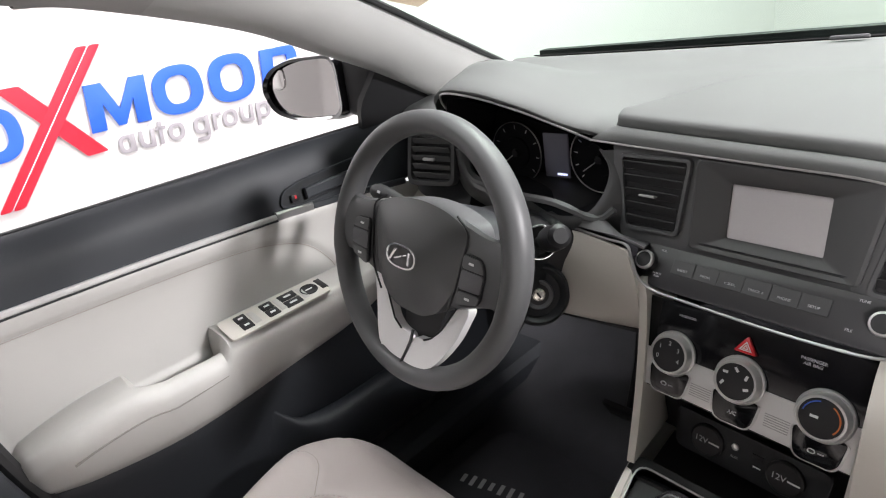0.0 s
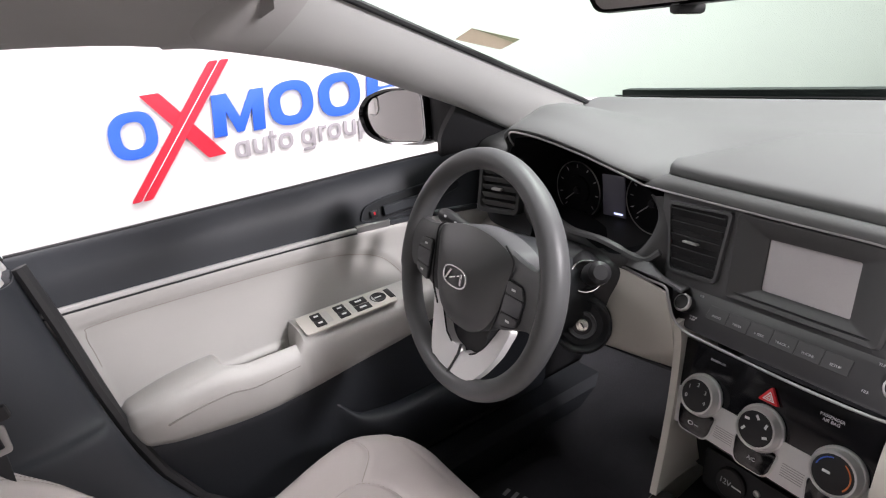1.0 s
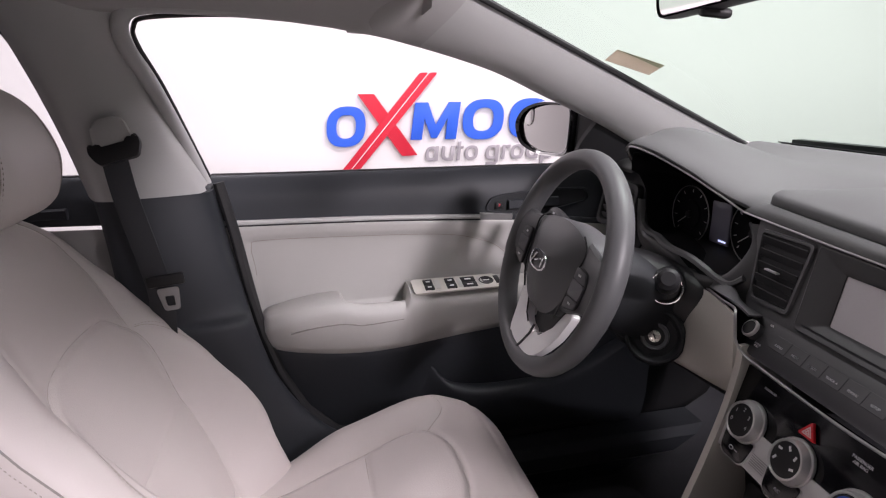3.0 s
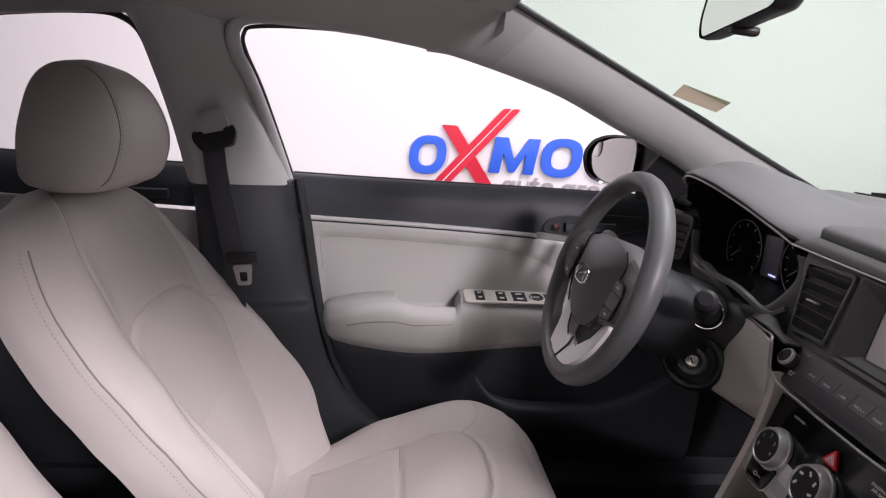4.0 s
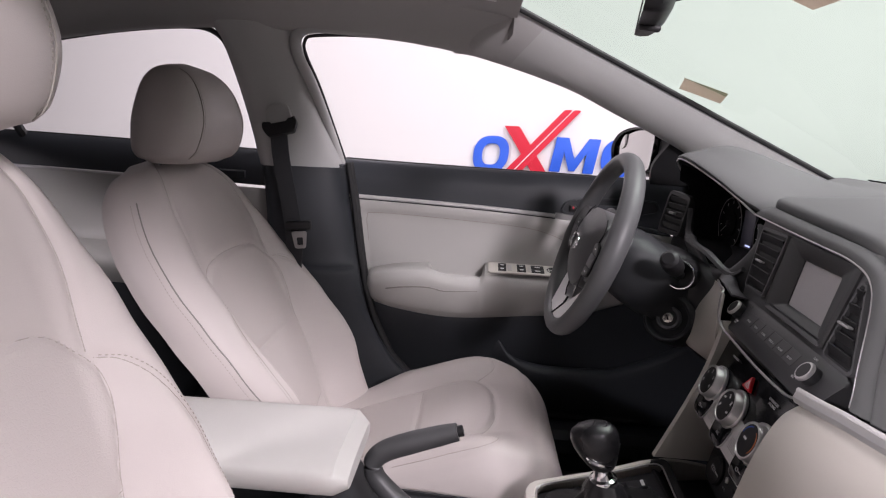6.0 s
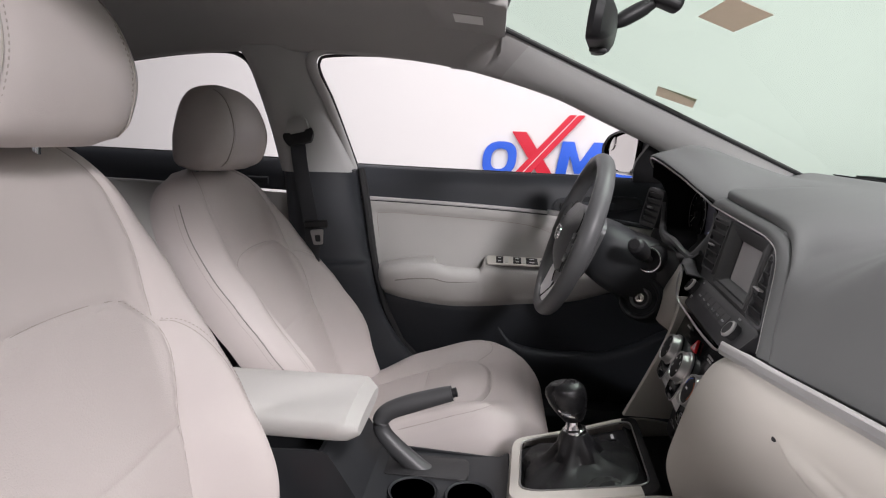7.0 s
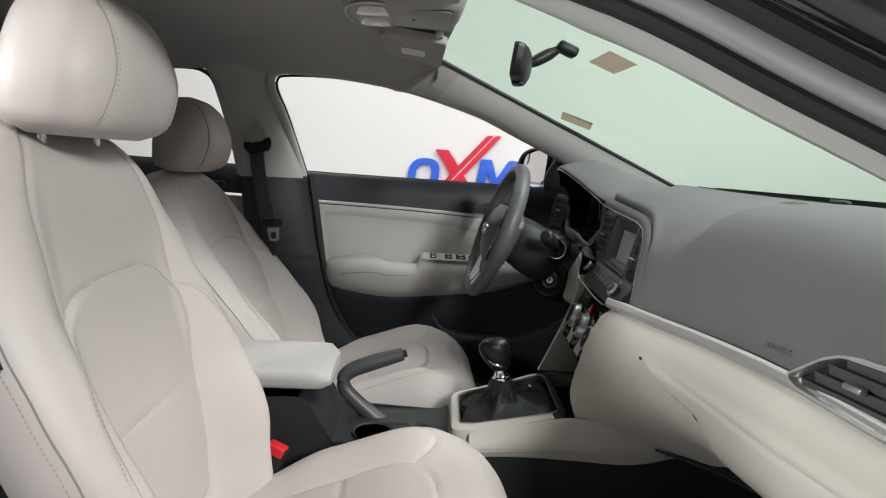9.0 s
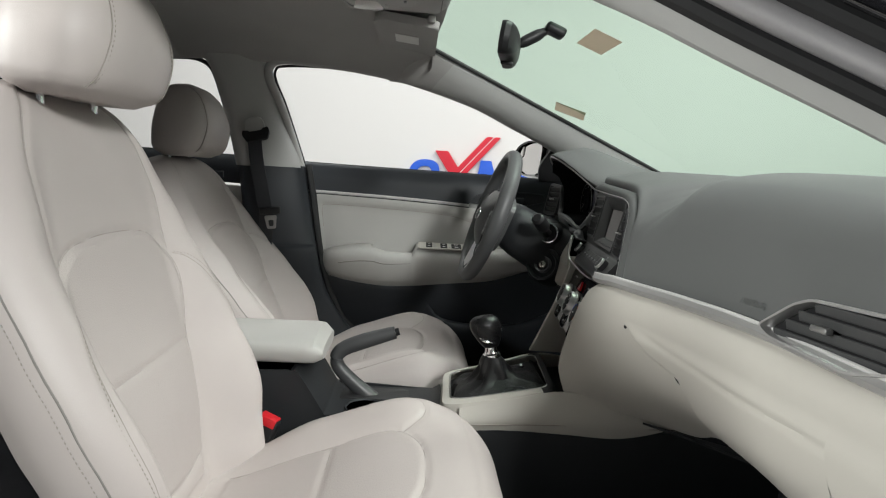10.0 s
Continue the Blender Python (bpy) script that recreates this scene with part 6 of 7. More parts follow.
part("knob_cap", plate(rounded([(-0.012, -0.022), (0.012, -0.022), (0.010, 0.016), (-0.010, 0.016)], 0.006), 0.003, MGK @ Matrix.Translation((0, -0.003, 0.0852)) , 0.0015), BLACK, knob, "glossy black knob cap")
part("release_button", box(0.004, 0.020, 0.014, MGK @ pose(-0.0228, -0.004, 0.066, 0, 8, 0), 0.0015), BLACK, knob)
part("knob_inlay", tube([MGK @ Vector(p) for p in curve_through([(0.012, -0.0235, 0.050), (0.0185, -0.0165, 0.043), (0.0200, -0.004, 0.036), (0.0165, 0.010, 0.030)], 16)], [0.0015, 0.002, 0.0026, 0.003, 0.0034, 0.0036, 0.0038, 0.0038, 0.0038, 0.0038, 0.0036, 0.0034, 0.003, 0.0026, 0.002, 0.0015], 8), CHROME, knob, "chrome inlay curving round the knob")
part("shift_gate", box(0.020, 0.030, 0.004, pose(-0.070, 0.088, 0.5345, 13.7, 0, 0), 0.0015), BLACK, gear, "black shift lock cover")
part("shift_mark", box(0.014, 0.005, 0.001, pose(-0.070, 0.096, 0.5390, 13.7, 0, 0)), PRINT, gear, "pale printed mark")
# hand brake
brake = thing("hand_brake", (-0.05, -0.25, 0.47), "dark hand brake lever, released, beside the cup holders", "hand brake")
path = curve_through([(-0.040, -0.228, 0.450), (-0.042, -0.262, 0.476), (-0.045, -0.294, 0.503), (-0.048, -0.314, 0.525), (-0.050, -0.318, 0.546), (-0.052, -0.303, 0.564), (-0.054, -0.266, 0.580), (-0.057, -0.218, 0.596), (-0.058, -0.192, 0.604)], 40)
part("lever", tube(path, [0.0165 - 0.0025 * min(1, k / 14) + 0.0018 * min(1, max(0, k - 18) / 10) - 0.003 * max(0, (k - 30) / 9) for k in range(40)], 18, flat=1.1), LEVER, brake, "dark grey moulded lever")
part("button", tube([(-0.058, -0.194, 0.6035), (-0.0585, -0.184, 0.6068)], 0.0085, 12), BLACK, brake, "black release button")
part("button_ring", tube([(-0.0578, -0.1965, 0.6026), (-0.0580, -0.1925, 0.6040)], 0.0118, 14), SILVER, brake)
part("gaiter", plate(rounded([(-0.035, -0.03), (0.035, -0.03), (0.035, 0.13), (-0.035, 0.13)], 0.015), 0.010, pose(-0.042, -0.285, 0.458), 0.004), RUBBER, brake)

# ---- seats ----
def seam_dip(d, w=0.004):
    return math.exp(-(d / w) ** 2)


def seg_dist(p, pts):
    best = 9.0
    for a, b in zip(pts, pts[1:]):
        ax, ay = a
        dx, dy = b[0] - ax, b[1] - ay
        u = max(0.0, min(1.0, ((p[0] - ax) * dx + (p[1] - ay) * dy) / (dx * dx + dy * dy)))
        best = min(best, math.hypot(p[0] - ax - u * dx, p[1] - ay - u * dy))
    return best


def smooth2(pts, n=24):
    return [(p.x, p.y) for p in curve_through([(x, y, 0) for x, y in pts], n)]


BACK_ARCH = smooth2([(-0.095, 0.02), (-0.117, 0.12), (-0.136, 0.22), (-0.152, 0.31), (-0.156, 0.352), (-0.146, 0.386), (-0.112, 0.421), (-0.06, 0.432), (0.0, 0.435), (0.06, 0.432), (0.112, 0.421), (0.146, 0.386), (0.156, 0.352), (0.152, 0.31), (0.136, 0.22), (0.117, 0.12), (0.095, 0.02)], 96)
BACK_TOP = smooth2([(0.052, 0.643), (0.092, 0.620), (0.127, 0.575), (0.145, 0.52), (0.150, 0.46), (0.148, 0.392)], 24)
BACK_CROSS = [(-0.139, 0.240), (0.139, 0.240)]
BACK_CROSS2 = smooth2([(-0.088, 0.055), (0.0, 0.045), (0.088, 0.055)], 8)
BACK_SIDE = smooth2([(0.152, 0.384), (0.172, 0.372), (0.192, 0.340), (0.206, 0.29), (0.210, 0.21), (0.204, 0.13), (0.194, 0.06)], 30)
BACK_W = [(0.0, 0.208), (0.07, 0.220), (0.15, 0.234), (0.28, 0.242), (0.42, 0.231), (0.52, 0.202), (0.59, 0.160), (0.625, 0.120), (0.646, 0.07)]
EDGE_V = [0.05 + 0.0225 * k for k in range(24)]
BACK_SEAMS = [BACK_ARCH, BACK_CROSS, BACK_CROSS2, BACK_SIDE, [(-x, y) for x, y in BACK_SIDE], BACK_TOP, [(-x, y) for x, y in BACK_TOP]]
CUSH_ARCH = smooth2([(-0.118, -0.44), (-0.122, -0.30), (-0.128, -0.20), (-0.118, -0.145), (-0.07, -0.118), (0.0, -0.112), (0.07, -0.118), (0.118, -0.145), (0.128, -0.20), (0.122, -0.30), (0.118, -0.44)], 44)
CUSH_CROSS = [(-0.122, -0.27), (0.122, -0.27)]
CUSH_SIDE = smooth2([(0.122, -0.148), (0.160, -0.112), (0.200, -0.130), (0.212, -0.20), (0.212, -0.42)], 16)
CUSH_FRONT = smooth2([(-0.23, -0.055), (-0.1, -0.030), (0.1, -0.030), (0.23, -0.055)], 12)
CUSH_SEAMS = [CUSH_ARCH, CUSH_CROSS, CUSH_SIDE, [(-x, y) for x, y in CUSH_SIDE], CUSH_FRONT]
CUSH_W = [(-0.48, 0.215), (-0.30, 0.238), (-0.12, 0.238), (-0.05, 0.222), (0.0, 0.19), (0.02, 0.165)]


TOP_X = [(v, x) for x, v in BACK_TOP[::-1]]


def inside(p, poly):
    x, y = p
    hit = False
    for (x1, y1), (x2, y2) in zip(poly, poly[1:] + poly[:1]):
        if (y1 > y) != (y2 > y) and x < (x2 - x1) * (y - y1) / (y2 - y1) + x1:
            hit = not hit
    return hit


def step_in(p, arch):
    """0 outside an outline, rising to 1 within a few millimetres inside it."""
    if not inside(p, arch):
        return 0.0
    u = min(1.0, seg_dist(p, arch) / 0.010)
    return u * u * (3 - 2 * u)


def back_front(x, v, groove=True):
    """How far the front of the backrest stands forward at x across and v up."""
    w = value_at(BACK_W, v)
    bol = value_at([(0.0, 0.085), (0.13, 0.093), (0.22, 0.078), (0.33, 0.052), (0.43, 0.024), (0.53, 0.007), (0.62, 0.0)], v)
    a = min(1.0, abs(x) / w)
    rise = min(1.0, max(0.0, (a - 0.53) / 0.34))
    rise = rise * rise * (3 - 2 * rise)
    lumbar = 0.016 * math.exp(-((v - 0.16) / 0.12) ** 2) * (1 - a) ** 0.5
    edge = max(0.0, (a - 0.74) / 0.26)
    f = bol * rise + lumbar - 0.034 * edge ** 2.6
    end = max(0.0, (v - 0.55) / 0.097)
    k = math.sqrt(max(0.0, 1 - end * end)) if end < 1 else 0.0
    f = f * (0.25 + 0.75 * k) - 0.060 * (1 - k)
    if groove:
        d = min(seg_dist((x, v), q) for q in BACK_SEAMS)
        f += 0.004 * step_in((x, v), BACK_ARCH) - 0.0034 * seam_dip(d, 0.0050)
        # the wings stand proud of the middle above the stitched panel
        u = min(1.0, max(0.0, (abs(x) - value_at(TOP_X, v)) / 0.030)) * value_at([(0.36, 0.0), (0.47, 1.0), (0.60, 1.0), (0.645, 0.3)], v)
        f += 0.002 * u * (2 - u) * (1 - edge)
    # slack in the cover
    f += 0.0011 * math.sin(31 * x + 17 * v) * math.sin(23 * v - 11 * x) + 0.0006 * math.sin(90 * x * v + 55 * v)
    return f, w, k


def cush_top(x, y, groove=True):
    """Height of the cushion over its datum, and its half width."""
    w = value_at(CUSH_W, y)
    nose = max(0.0, (y + 0.07) / 0.09)
    k = math.sqrt(max(0.0, 1 - nose * nose)) if nose < 1 else 0.0
    a = abs(x) / w
    bol = value_at([(-0.48, 0.012), (-0.30, 0.030), (-0.15, 0.032), (-0.06, 0.010), (0.0, 0.0)], y)
    rise = min(1.0, max(0.0, (a - 0.45) / 0.35))
    rise = rise * rise * (3 - 2 * rise)
    edge = max(0.0, (a - 0.80) / 0.20)
    base = value_at([(-0.48, -0.105), (-0.30, -0.050), (-0.15, -0.006), (-0.08, 0.0), (0.02, -0.010)], y)
    z = base + bol * rise - 0.055 * edge ** 2.4 - 0.085 * (1 - k)
    if groove:
        d = min(seg_dist((x, y), q) for q in CUSH_SEAMS)
        z += 0.003 * step_in((x, y), CUSH_ARCH) - 0.0030 * seam_dip(d, 0.0050)
    z += 0.0010 * math.sin(29 * x + 19 * y) * math.sin(21 * y - 13 * x)
    return z, w, k


def stitches(pts, normal, parent, length=0.0042, pitch=0.0062):
    """A line of short threads along pts, lying on the cover."""
    bm = bmesh.new()
    run = 0.0
    for p, q in zip(pts, pts[1:]):
        d = (q - p).length
        while run < d:
            c = p + (q - p) * (run / d)
            t = (q - p).normalized()
            s = t.cross(normal).normalized()
            m = Matrix((t, s, t.cross(s))).transposed().to_4x4()
            m.translation = c
            vs = bmesh.ops.create_icosphere(bm, subdivisions=1, radius=1.0)["verts"]
            bmesh.ops.transform(bm, matrix=m @ Matrix.Diagonal((length / 2, 0.0008, 0.0007, 1)), verts=vs)
            run += pitch
        run -= d
    return part("stitching", bm, THREAD, parent, "row of pale stitches")


HEAD_W = [(0.0, 0.095), (0.05, 0.118), (0.14, 0.130), (0.35, 0.134), (0.6, 0.124), (0.8, 0.104), (0.91, 0.080), (0.97, 0.052), (1.0, 0.014)]
HEAD_D = [(0.0, 0.040), (0.06, 0.060), (0.16, 0.070), (0.4, 0.074), (0.7, 0.063), (0.88, 0.047), (0.96, 0.030), (1.0, 0.006)]


def seat(name, x0, hinge, tilt, cush, head, label):
    """A front seat: hinge (y, z) of the backrest, tilt in degrees, cushion front (y, z)."""
    t = thing(name, (x0, hinge[0], 0.25), label, "car seat", "front seats")
    MB = axes((x0, hinge[0], hinge[1]), (-1, 0, 0), (0, -math.sin(radians(tilt)), math.cos(radians(tilt))))
    # local: x across, y up, z forward is +n; axes() turns x so that z points forward
    rows, tags = [], []
    NV, NF = 124, 108
    for i in range(NV + 1):
        v = -0.01 + 0.655 * i / NV
        _, w, k = back_front(0, v, False)
        thick = 0.072 * (0.15 + 0.85 * k)
        row = []
        for j in range(NF):
            x = w * (-1 + 2 * j / (NF - 1))
            row.append((x, v, back_front(x, v)[0]))
        # round the edge and go along the back
        fe = row[-1][2]
        for q in (0.25, 0.5, 0.75, 1.0):
            row.append((w + 0.009 * math.sin(q * math.pi), v, fe - thick * q))
        for j in range(1, 8):
            row.append((w * (1 - j / 4), v, fe - thick - 0.012 * math.sin(math.pi * j / 8)))
        for q in (1.0, 0.75, 0.5, 0.25):
            row.append((-w - 0.009 * math.sin(q * math.pi), v, fe - thick * q))
        rows.append(row)
    bm, vs = grid(rows, ring=True)
    bm.faces.new(vs[-1])
    bm.faces.new(vs[0])
    for f in bm.faces:
        c = f.calc_center_median()
        if c.z > -0.03 and c.y > 0.05 and inside((c.x, c.y), BACK_ARCH):
            f.material_index = 1
    bmesh.ops.transform(bm, matrix=MB, verts=bm.verts)
    back = part("backrest", bm, [BEIGE, BEIGE_EMBOSS], t, "beige leatherette backrest with stitched panels")
    fwd = (MB.to_3x3() @ Vector((0, 0, 1))).normalized()
    for q in (BACK_ARCH, BACK_CROSS, BACK_CROSS2, BACK_SIDE, [(-x, y) for x, y in BACK_SIDE], BACK_TOP, [(-x, y) for x, y in BACK_TOP]):
        part("seam", tube([MB @ Vector((x, v, back_front(x, v)[0] + 0.0002)) for x, v in q], 0.0007, 5), THREAD, back, "stitched seam")
    for sx in (-1, 1):
        stitches([MB @ Vector((sx * (x + 0.0055), v, back_front(x + 0.0055, v)[0] + 0.0003)) for x, v in BACK_SIDE], fwd, back)
        rim = []
        for v in EDGE_V:
            f, w, k = back_front(value_at(BACK_W, v), v)
            rim.append((w, f, 0.072 * (0.15 + 0.85 * k), v))
        part("seam", tube([MB @ Vector((sx * (w + 0.0010), v, f - 0.03 * th)) for w, f, th, v in rim], 0.0012, 6), CREASE, back, "piped seam round the bolster")
        stitches([MB @ Vector((sx * (w + 0.0058), v, f - 0.16 * th)) for w, f, th, v in rim], fwd, back)
    # headrest
    MN = axes((x0, head[0], head[1]), (-1, 0, 0), (0, -math.sin(radians(head[2])), math.cos(radians(head[2]))))
    rows = []
    for i in range(40):
        u = i / 39
        v = 0.006 + 0.184 * u
        w = value_at(HEAD_W, u)
        dth = value_at(HEAD_D, u)
        zc = 0.012 + 0.012 * math.sin(math.pi * u)
        row = []
        for j in range(48):
            q = 2 * math.pi * j / 48
            c, s = math.cos(q), math.sin(q)
            x = w * math.copysign(abs(c) ** 0.62, c)
            z = zc + dth * math.copysign(abs(s) ** 0.70, s)
            dip = 0.003 * seam_dip(abs(abs(x) - 0.094 + 0.03 * u * u), 0.0035) * (s > 0)
            row.append((x, v, z - dip))
        rows.append(row)
    bm = solid(rows)
    bmesh.ops.transform(bm, matrix=MN, verts=bm.verts)
    rest = part("headrest", bm, BEIGE, t, "beige padded headrest")
    for sx in (-1, 1):
        pts = []
        for u in span(0.06, 0.93, 24):
            w = value_at(HEAD_W, u)
            dth = value_at(HEAD_D, u)
            x = min(w * 0.96, 0.094 - 0.03 * u * u)
            cq = (x / w) ** (1 / 0.62)
            pts.append(MN @ Vector((sx * x, 0.006 + 0.184 * u, 0.012 + 0.012 * math.sin(math.pi * u) + dth * max(0.0, 1 - cq * cq) ** 0.35 + 0.0002)))
        part("seam", tube(pts, 0.0009, 5), THREAD, rest, "stitched seam")
        stitches([p + Vector((sx * 0.0055, 0.0008, 0)) for p in pts[1:-1]], Vector((0, 1, 0)), rest)
        part("headrest_post", tube([MN @ Vector((sx * 0.062, v, -0.012)) for v in (-0.05, 0.02)], 0.0065, 14), CHROME, t, "chrome headrest post")
        part("post_guide", tube([MN @ Vector((sx * 0.062, v, -0.014)) for v in (-0.040, -0.018)], 0.014, 16), BLACK, t, "black post guide")
    # cushion
    cy, cz = cush
    MC = Matrix.Translation((x0, cy, cz))
    rows = []
    NU, NW = 104, 92
    for i in range(NU + 1):
        u = i / NU
        y = 0.02 - 0.50 * u
        _, w, k = cush_top(0, y, False)
        row = []
        for j in range(NW):
            x = w * (-1 + 2 * j / (NW - 1))
            row.append((x, y, cush_top(x, y)[0]))
        ze = row[-1][2]
        zb = -0.19 + 0.02 * (1 - k)
        for q in (0.35, 0.7, 1.0):
            row.append((w + 0.010 * math.sin(q * math.pi), y - 0.02 * q * (1 - u), ze + (zb - ze) * q))
        row.append((0, y - 0.02 * (1 - u), zb))
        for q in (1.0, 0.7, 0.35):
            row.append((-w - 0.010 * math.sin(q * math.pi), y - 0.02 * q * (1 - u), ze + (zb - ze) * q))
        rows.append(row)
    bm, vs = grid(rows, ring=True)
    bm.faces.new(vs[-1])
    bm.faces.new(vs[0])
    for f in bm.faces:
        c = f.calc_center_median()
        if c.z > -0.12 and inside((c.x, c.y), CUSH_ARCH) and c.y > -0.27:
            f.material_index = 1
    bmesh.ops.transform(bm, matrix=MC, verts=bm.verts)
    cu = part("cushion", bm, [BEIGE, BEIGE_EMBOSS], t, "beige leatherette seat cushion with stitched panels")
    for q in (CUSH_ARCH, CUSH_CROSS, CUSH_SIDE, [(-x, y) for x, y in CUSH_SIDE]):
        part("seam", tube([MC @ Vector((x, y, cush_top(x, y)[0] + 0.0002)) for x, y in q], 0.0007, 5), THREAD, cu, "stitched seam")
    pts = [MC @ Vector((x, 0.012 + 0.004 * (1 - (x / 0.16) ** 2), -0.098)) for x in span(-0.165, 0.165, 12)]
    part("seam", tube(pts, 0.0010, 5), THREAD, cu, "stitched seam")
    stitches([p + Vector((0, 0.0004, -0.006)) for p in pts], Vector((0, 1, 0)), cu)
    for sx in (-1, 1):
        part("side_shield", box(0.03, 0.42, 0.09, pose(x0 + sx * 0.222, cy - 0.30, cz - 0.20, 8), 0.012, 3), DARK, t, "dark plastic seat side shield")
    part("seat_base", box(0.40, 0.40, 0.16, pose(x0, cy - 0.26, cz - 0.24), 0.01), BLACK, t)
    for sx in (-1, 1):
        part("rail", box(0.03, 0.46, cz - 0.50 if cz > 0.54 else 0.04, pose(x0 + sx * 0.17, cy - 0.26, 0.225 + (cz - 0.54) / 2 if cz > 0.58 else 0.225)), DARK, t, "dark seat rail")
    return t


seat("driver_seat", -0.372, (-0.4925, 0.3995), 25.0, (-0.008, 0.502), (-0.775, 0.957, 0.0), "beige leatherette driver's seat, leaning well back")
pseat = seat("passenger_seat", 0.371, (-0.489, 0.426), 13.0, (-0.014, 0.521), (-0.632, 1.022, -2.0), "beige leatherette passenger seat, set upright beside the console")
MTAG = axes((0.628, -0.590, 0.822), (0.10, -0.25, 0.96), (0.35, -0.90, -0.25))
part("airbag_tag", box(0.050, 0.026, 0.0015, MTAG, 0.0005), BLACK, pseat, "black sewn-in tag with white letters")
writing("lettering", "AIRBAG", 0.011, MTAG @ Matrix.Translation((0, 0, 0.0012)), pseat, PRINT)
buckle = thing("belt_buckle", (0.145, -0.42, 0.42), "black seat belt buckle with a red release button", "belt buckle")
MBK = axes((0.151, -0.419, 0.472), (0.25, 1, -0.35), (0, 0.55, 1))
part("housing", box(0.042, 0.090, 0.024, MBK @ Matrix.Translation((0, -0.027, 0)), 0.006, 3), BLACK, buckle, "black buckle housing")
part("button", box(0.036, 0.018, 0.0265, MBK @ Matrix.Translation((0, 0.0115, 0)), 0.003), RED, buckle, "red release button")
part("stalk", bar([MBK @ Vector((0, -0.06, 0)), MBK @ Vector((0, -0.16, -0.01))], 0.022, 0.012), BLACK, buckle)

# ---- mirrors ----
rvm = thing("rear_view_mirror", (0.0, 0.05, 1.22), "black interior mirror on a windscreen arm", "mirror")
MM = axes((0.016, -0.004, 1.217), (-1, 0.20, 0.02), (0, 0.12, 1))
shape = rounded([(-0.103, 0.028), (0.103, 0.028), (0.110, -0.008), (0.094, -0.030), (-0.094, -0.030), (-0.110, -0.008)], 0.018)
shell = []
for s, z in ((1.0, -0.004), (1.02, 0.004), (0.97, 0.014), (0.82, 0.022), (0.55, 0.028), (0.25, 0.030)):
    shell.append([(x * s, y * s, z) for x, y in shape])
bm, vs = grid(shell, ring=True)
bm.faces.new(vs[-1])
bmesh.ops.transform(bm, matrix=MM, verts=bm.verts)
part("housing", bm, BLACK, rvm, "black mirror housing")
bm = plate([(x * 0.955, y * 0.93) for x, y in shape], 0.004, MM @ Matrix.Translation((0, 0, -0.003)))
part("mirror_glass", bm, MIRROR, rvm, "silvered mirror glass")
part("tab", box(0.012, 0.008, 0.026, MM @ pose(0, -0.032, 0.010, 0), 0.003), BLACK, rvm, "black dipping tab")
part("arm", tube(curve_through([(0.012, 0.024, 1.222), (0.010, 0.048, 1.236), (0.008, 0.076, 1.252)], 10), [0.008, 0.010, 0.011, 0.0115, 0.0115, 0.0115, 0.0115, 0.011, 0.009, 0.008], 12), BLACK, rvm, "black mirror arm")
part("mount", box(0.036, 0.042, 0.020, pose(0.008, 0.095, 1.2545, -20.8), 0.007, 3), BLACK, rvm, "black windscreen mount")

side = thing("door_mirror", (-0.86, 0.27, 0.97), "black door mirror outside the window", "mirror")
MX = axes((-0.905, 0.240, 1.030), (0.955, 0.30, 0.0), (0, 0.10, 1))
shape = rounded([(-0.110, 0.012), (-0.080, 0.046), (-0.02, 0.062), (0.098, 0.060), (0.100, -0.060), (-0.02, -0.062), (-0.088, -0.040)], 0.03)
shell = [[(x * s, y * s, -z) for x, y in shape] for s, z in ((0.93, -0.010), (1.02, -0.014), (1.08, 0.0), (1.08, 0.02), (1.02, 0.06), (0.85, 0.095), (0.5, 0.115), (0.2, 0.12))]
bm, vs = grid(shell, ring=True)
bm.faces.new(vs[-1])
bmesh.ops.transform(bm, matrix=MX, verts=bm.verts)
part("housing", bm, PAINT, side, "glossy black mirror housing")
part("mirror_glass", plate([(x * 0.93, y * 0.93) for x, y in shape], 0.004, MX @ Matrix.Translation((0, 0, -0.003))), MIRROR, side, "silvered mirror glass")
part("spot_mirror", plate(rounded([(-0.100, 0.012), (-0.074, 0.040), (-0.05, 0.050), (-0.05, 0.012), (-0.065, 0.002)], 0.012), 0.003, MX @ Matrix.Translation((0, 0, 0.001)), 0.001), MIRROR, side, "small convex mirror corner")
part("housing_root", box(0.075, 0.118, 0.075, MX @ Matrix.Translation((0.140, -0.002, -0.034)), 0.014, 3), BLACK, side, "black inner end of the housing")
part("foot", solid([[(x, y + 0.05 * math.cos(q), z + 0.035 * math.sin(q)) for q in (2 * math.pi * j / 16 for j in range(16))] for x, y, z in ((-0.84, 0.31, 1.02), (-0.80, 0.325, 1.0), (-0.755, 0.335, 0.99))]), PAINT, side, "glossy black mirror foot")

# ---- overhead ----
ohc = thing("overhead_console", (0.02, -0.2, 1.30), "grey overhead console with map lamps", "overhead console")
MH = Matrix.Translation((0.01, -0.225, 1.322))
shape = rounded([(-0.085, -0.115), (0.085, -0.115), (0.098, 0.03), (0.085, 0.11), (-0.085, 0.11), (-0.098, 0.03)], 0.035)
rows = [[(x * s, y * s, -z) for x, y in shape] for s, z in ((1.08, -0.006), (1.04, 0.006), (0.98, 0.022), (0.90, 0.030), (0.6, 0.034), (0.15, 0.035))]
bm, vs = grid(rows, ring=True)
bm.faces.new(vs[-1])
bmesh.ops.transform(bm, matrix=MH, verts=bm.verts)
HOUSING = surface("grey_console_plastic", (0.30, 0.295, 0.285), 0.5, grain=1300, bump=0.2, depth=0.0003, vary=0.05)
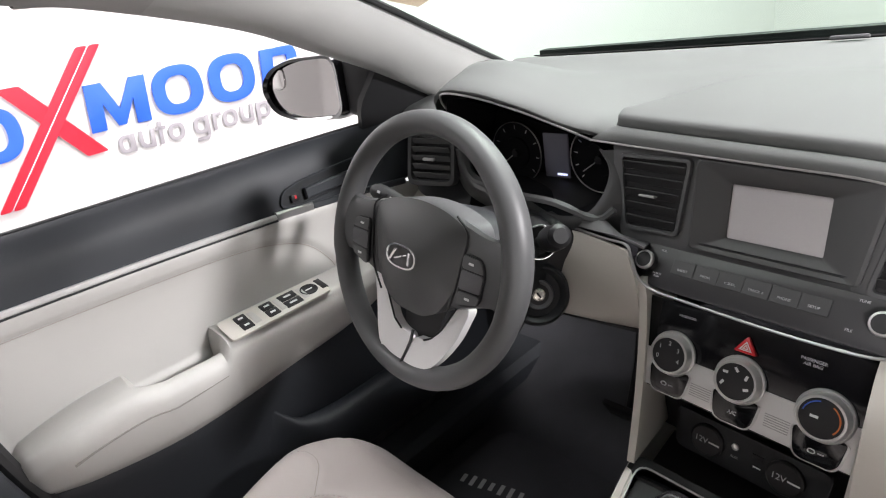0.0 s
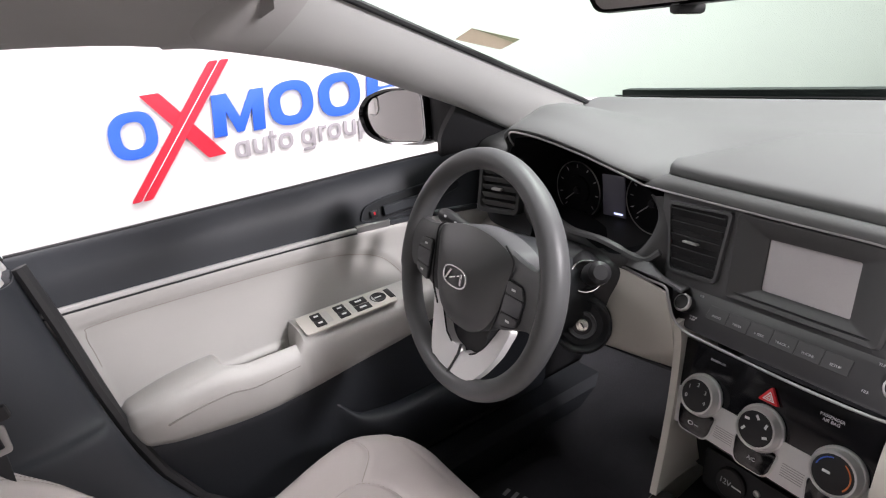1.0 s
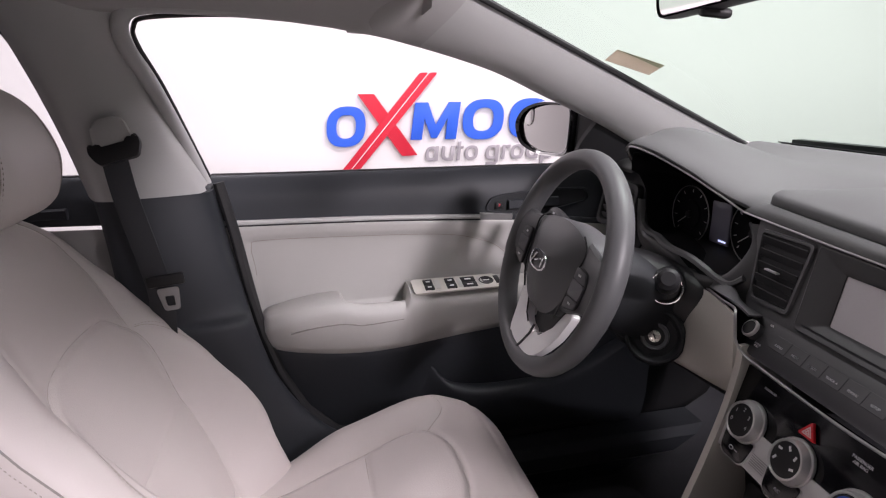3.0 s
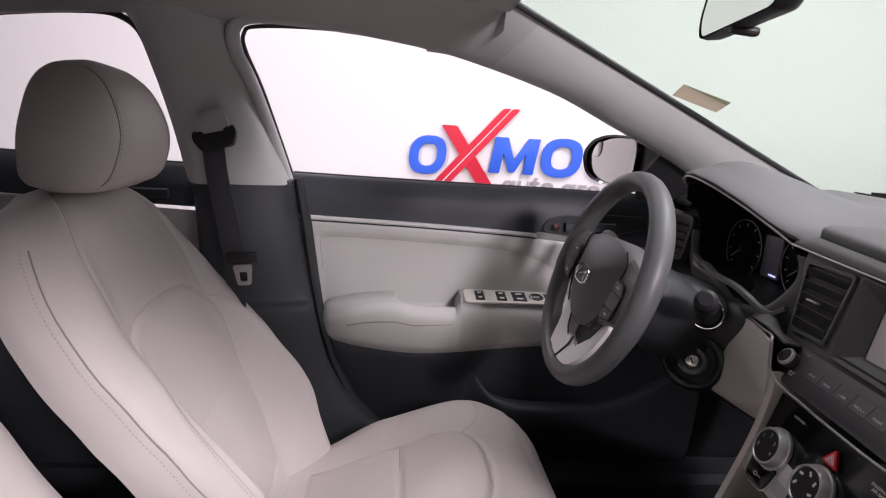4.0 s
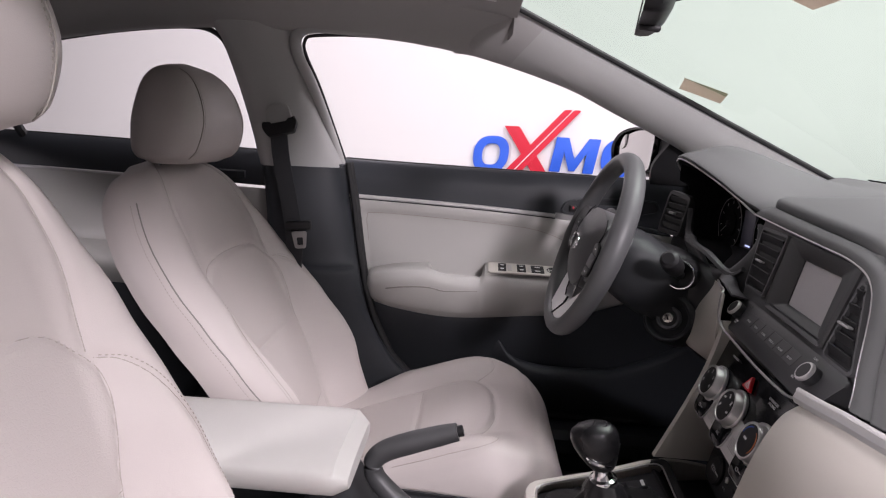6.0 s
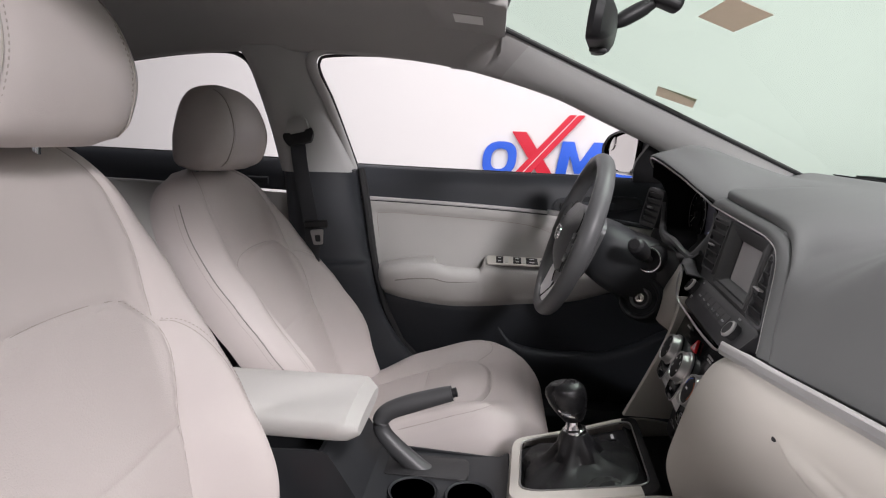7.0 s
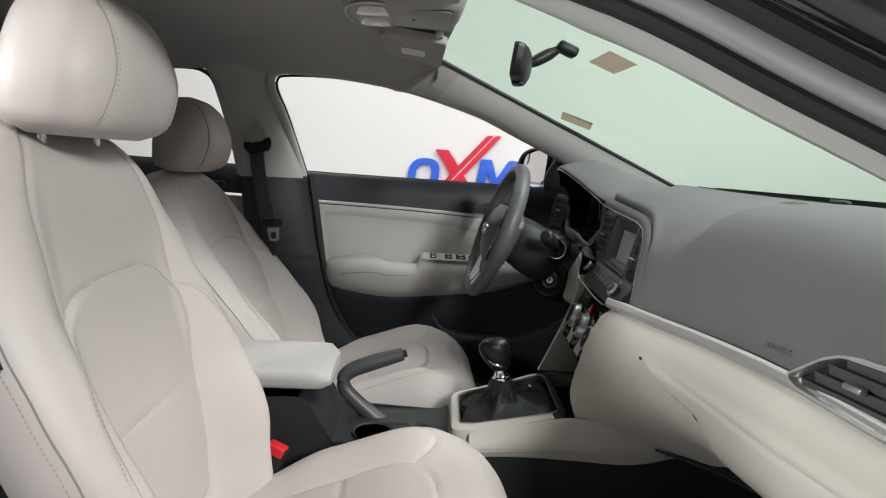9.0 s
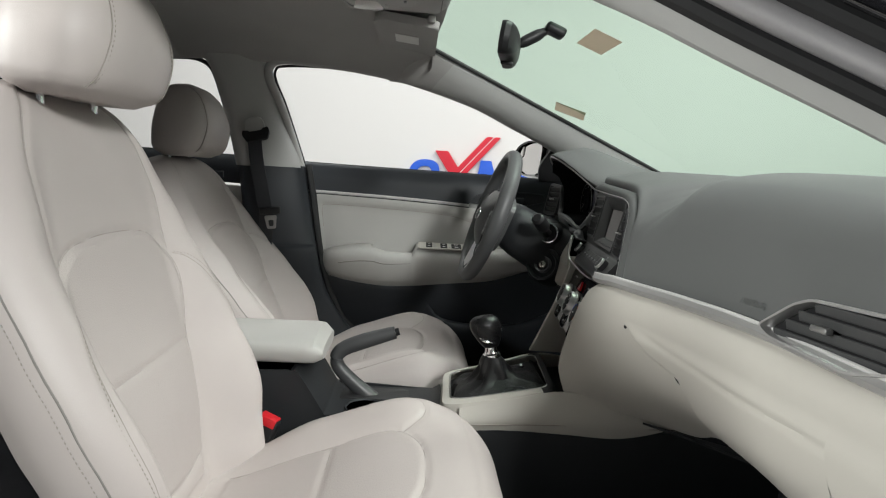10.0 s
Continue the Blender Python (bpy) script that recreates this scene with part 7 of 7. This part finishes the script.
LENS = surface("pale_lamp_lens", (0.62, 0.60, 0.57), 0.2, grain=300, bump=0.2, vary=0.08)
part("housing", bm, HOUSING, ohc, "grey moulded housing")
for sx in (-1, 1):
    part("lamp_lens", plate(rounded([(-0.030, -0.034), (0.030, -0.024), (0.028, 0.020), (-0.032, 0.030)][::1], 0.010), 0.003, MH @ pose(sx * 0.043, -0.058, -0.0318, 180), 0.0012), LENS, ohc, "pale lamp lens")
    part("switch", box(0.022, 0.008, 0.003, MH @ pose(sx * 0.040, -0.018, -0.0335), 0.001), HOUSING, ohc, "grey lamp switch")
part("lens_rim", tube([MH @ Vector((x * 0.90, y, -0.0305)) for x, y in oval(0, -0.055, 0.195, 0.105, 40, 0)], 0.0022, 6, closed=True), SATIN, ohc, "thin satin rim round the lamps")
lid_shape = rounded([(-0.075, -0.042), (0.075, -0.042), (0.065, 0.042), (-0.065, 0.042)], 0.018)
part("holder_lid", plate(lid_shape, 0.004, MH @ pose(0, 0.050, -0.0305, 180), 0.002), HOUSING, ohc, "grey sunglasses holder lid")
part("lid_gap", tube([MH @ pose(0, 0.050, -0.0310, 180) @ Vector((x * 1.01, y * 1.01, 0)) for x, y in lid_shape], 0.0014, 6, closed=True), BLACK, ohc, "dark gap round the lid")
part("lid_catch", box(0.014, 0.006, 0.002, MH @ pose(0, 0.020, -0.0352), 0.0008), GREY_BTN, ohc)


def visor(cx):
    t = thing("sun_visor", (cx, -0.2, 1.29), "grey folded-up sun visor", "sun visor")
    outline = rounded([(-0.165, -0.075), (0.165, -0.075), (0.165, 0.06), (0.13, 0.075), (-0.14, 0.075), (-0.165, 0.05)], 0.02)
    part("panel", plate(outline, 0.018, pose(cx, -0.205, 1.303, 180 - 6), 0.006, 3), LINER, t, "grey cloth visor panel")
    return t


v1 = visor(-0.315)
part("hinge_recess", box(0.02, 0.10, 0.004, pose(-0.470, -0.215, 1.2905, -6), 0.001), DARK, v1, "dark edge of the visor")
part("warning_label", box(0.080, 0.058, 0.0008, pose(-0.302, -0.206, 1.2834, -6)), LABEL, v1, "white warning label")
part("clip", box(0.03, 0.018, 0.016, pose(-0.150, -0.150, 1.296), 0.004), HOUSING, v1, "grey visor clip")
visor(0.335)

# ---- stickers on the windscreen ----
def sticker(x, y, w, h, turn, label):
    nrm = Vector((0.20 * x, 0.38, 1)).normalized()
    r = Vector((1, 0, -0.20 * x)).normalized()
    m = axes((x, y, screen_z(x, y)), r, Vector((0, 1, -0.38)))
    bm = box(w, h, 0.0006, at(m, 0, 0, 0.0015, turn))
    return lone("windscreen_sticker", bm, STICKER, label, "sticker", "windscreen stickers", smooth=0)


sticker(-0.603, 0.292, 0.080, 0.095, -12, "brown back of a small sticker on the windscreen edge")
sticker(0.062, 0.168, 0.125, 0.056, 0, "brown back of a square sticker under the mirror")
# number plate at the foot of the windscreen, facing out
lone("serial_plate", box(0.055, 0.012, 0.006, pose(-0.07, 0.752, 0.990, -20), 0.002), GREY_BTN, "small dark serial plate at the windscreen foot", "plate")
cowl = sheet([[(x, base_y(x) - 0.002, screen_z(x, base_y(x)) + 0.001) for x in span(-0.7, 0.7, 30)], [(x, base_y(x) + 0.010, screen_z(x, base_y(x)) - 0.003) for x in span(-0.7, 0.7, 30)]], 0.002)
lone("windscreen_edge", cowl, RUBBER, "black printed lower edge of the windscreen", "trim", kind="structure")

# passenger side, plain
lone("side_wall", box(0.04, 1.3, 0.75, pose(0.75, -1.30, 0.60)), DARK, "plain dark cabin side behind the door opening", "wall", kind="structure")
lone("side_sill", bar([(x, y, 0.24) for x, y in ((0.69, -0.7), (0.69, 0.7))], 0.12, 0.09), DARK_DOOR, "charcoal door sill cover", "sill", kind="structure")
lone("side_sill", bar([(x, y, 0.22) for x, y in ((-0.72, -1.9), (-0.72, 0.75))], 0.14, 0.14), DARK_DOOR, "charcoal door sill cover", "sill", kind="structure")
lone("cowl_side", box(0.02, 0.40, 0.70, pose(-0.735, 0.63, 0.62)), BLACK, "dark footwell side", "wall", kind="structure")
lone("cowl_side", box(0.02, 0.40, 0.70, pose(0.745, 0.63, 0.60)), BLACK, "dark footwell side", "wall", kind="structure")
lone("bonnet", sheet([[(x, y, z - 0.06 * x * x) for x in span(-0.8, 0.8, 9)] for y, z in ((0.85, 0.955), (1.2, 0.93), (1.7, 0.85))], 0.01), PAINT, "glossy black bonnet in front of the windscreen", "bonnet", kind="structure")
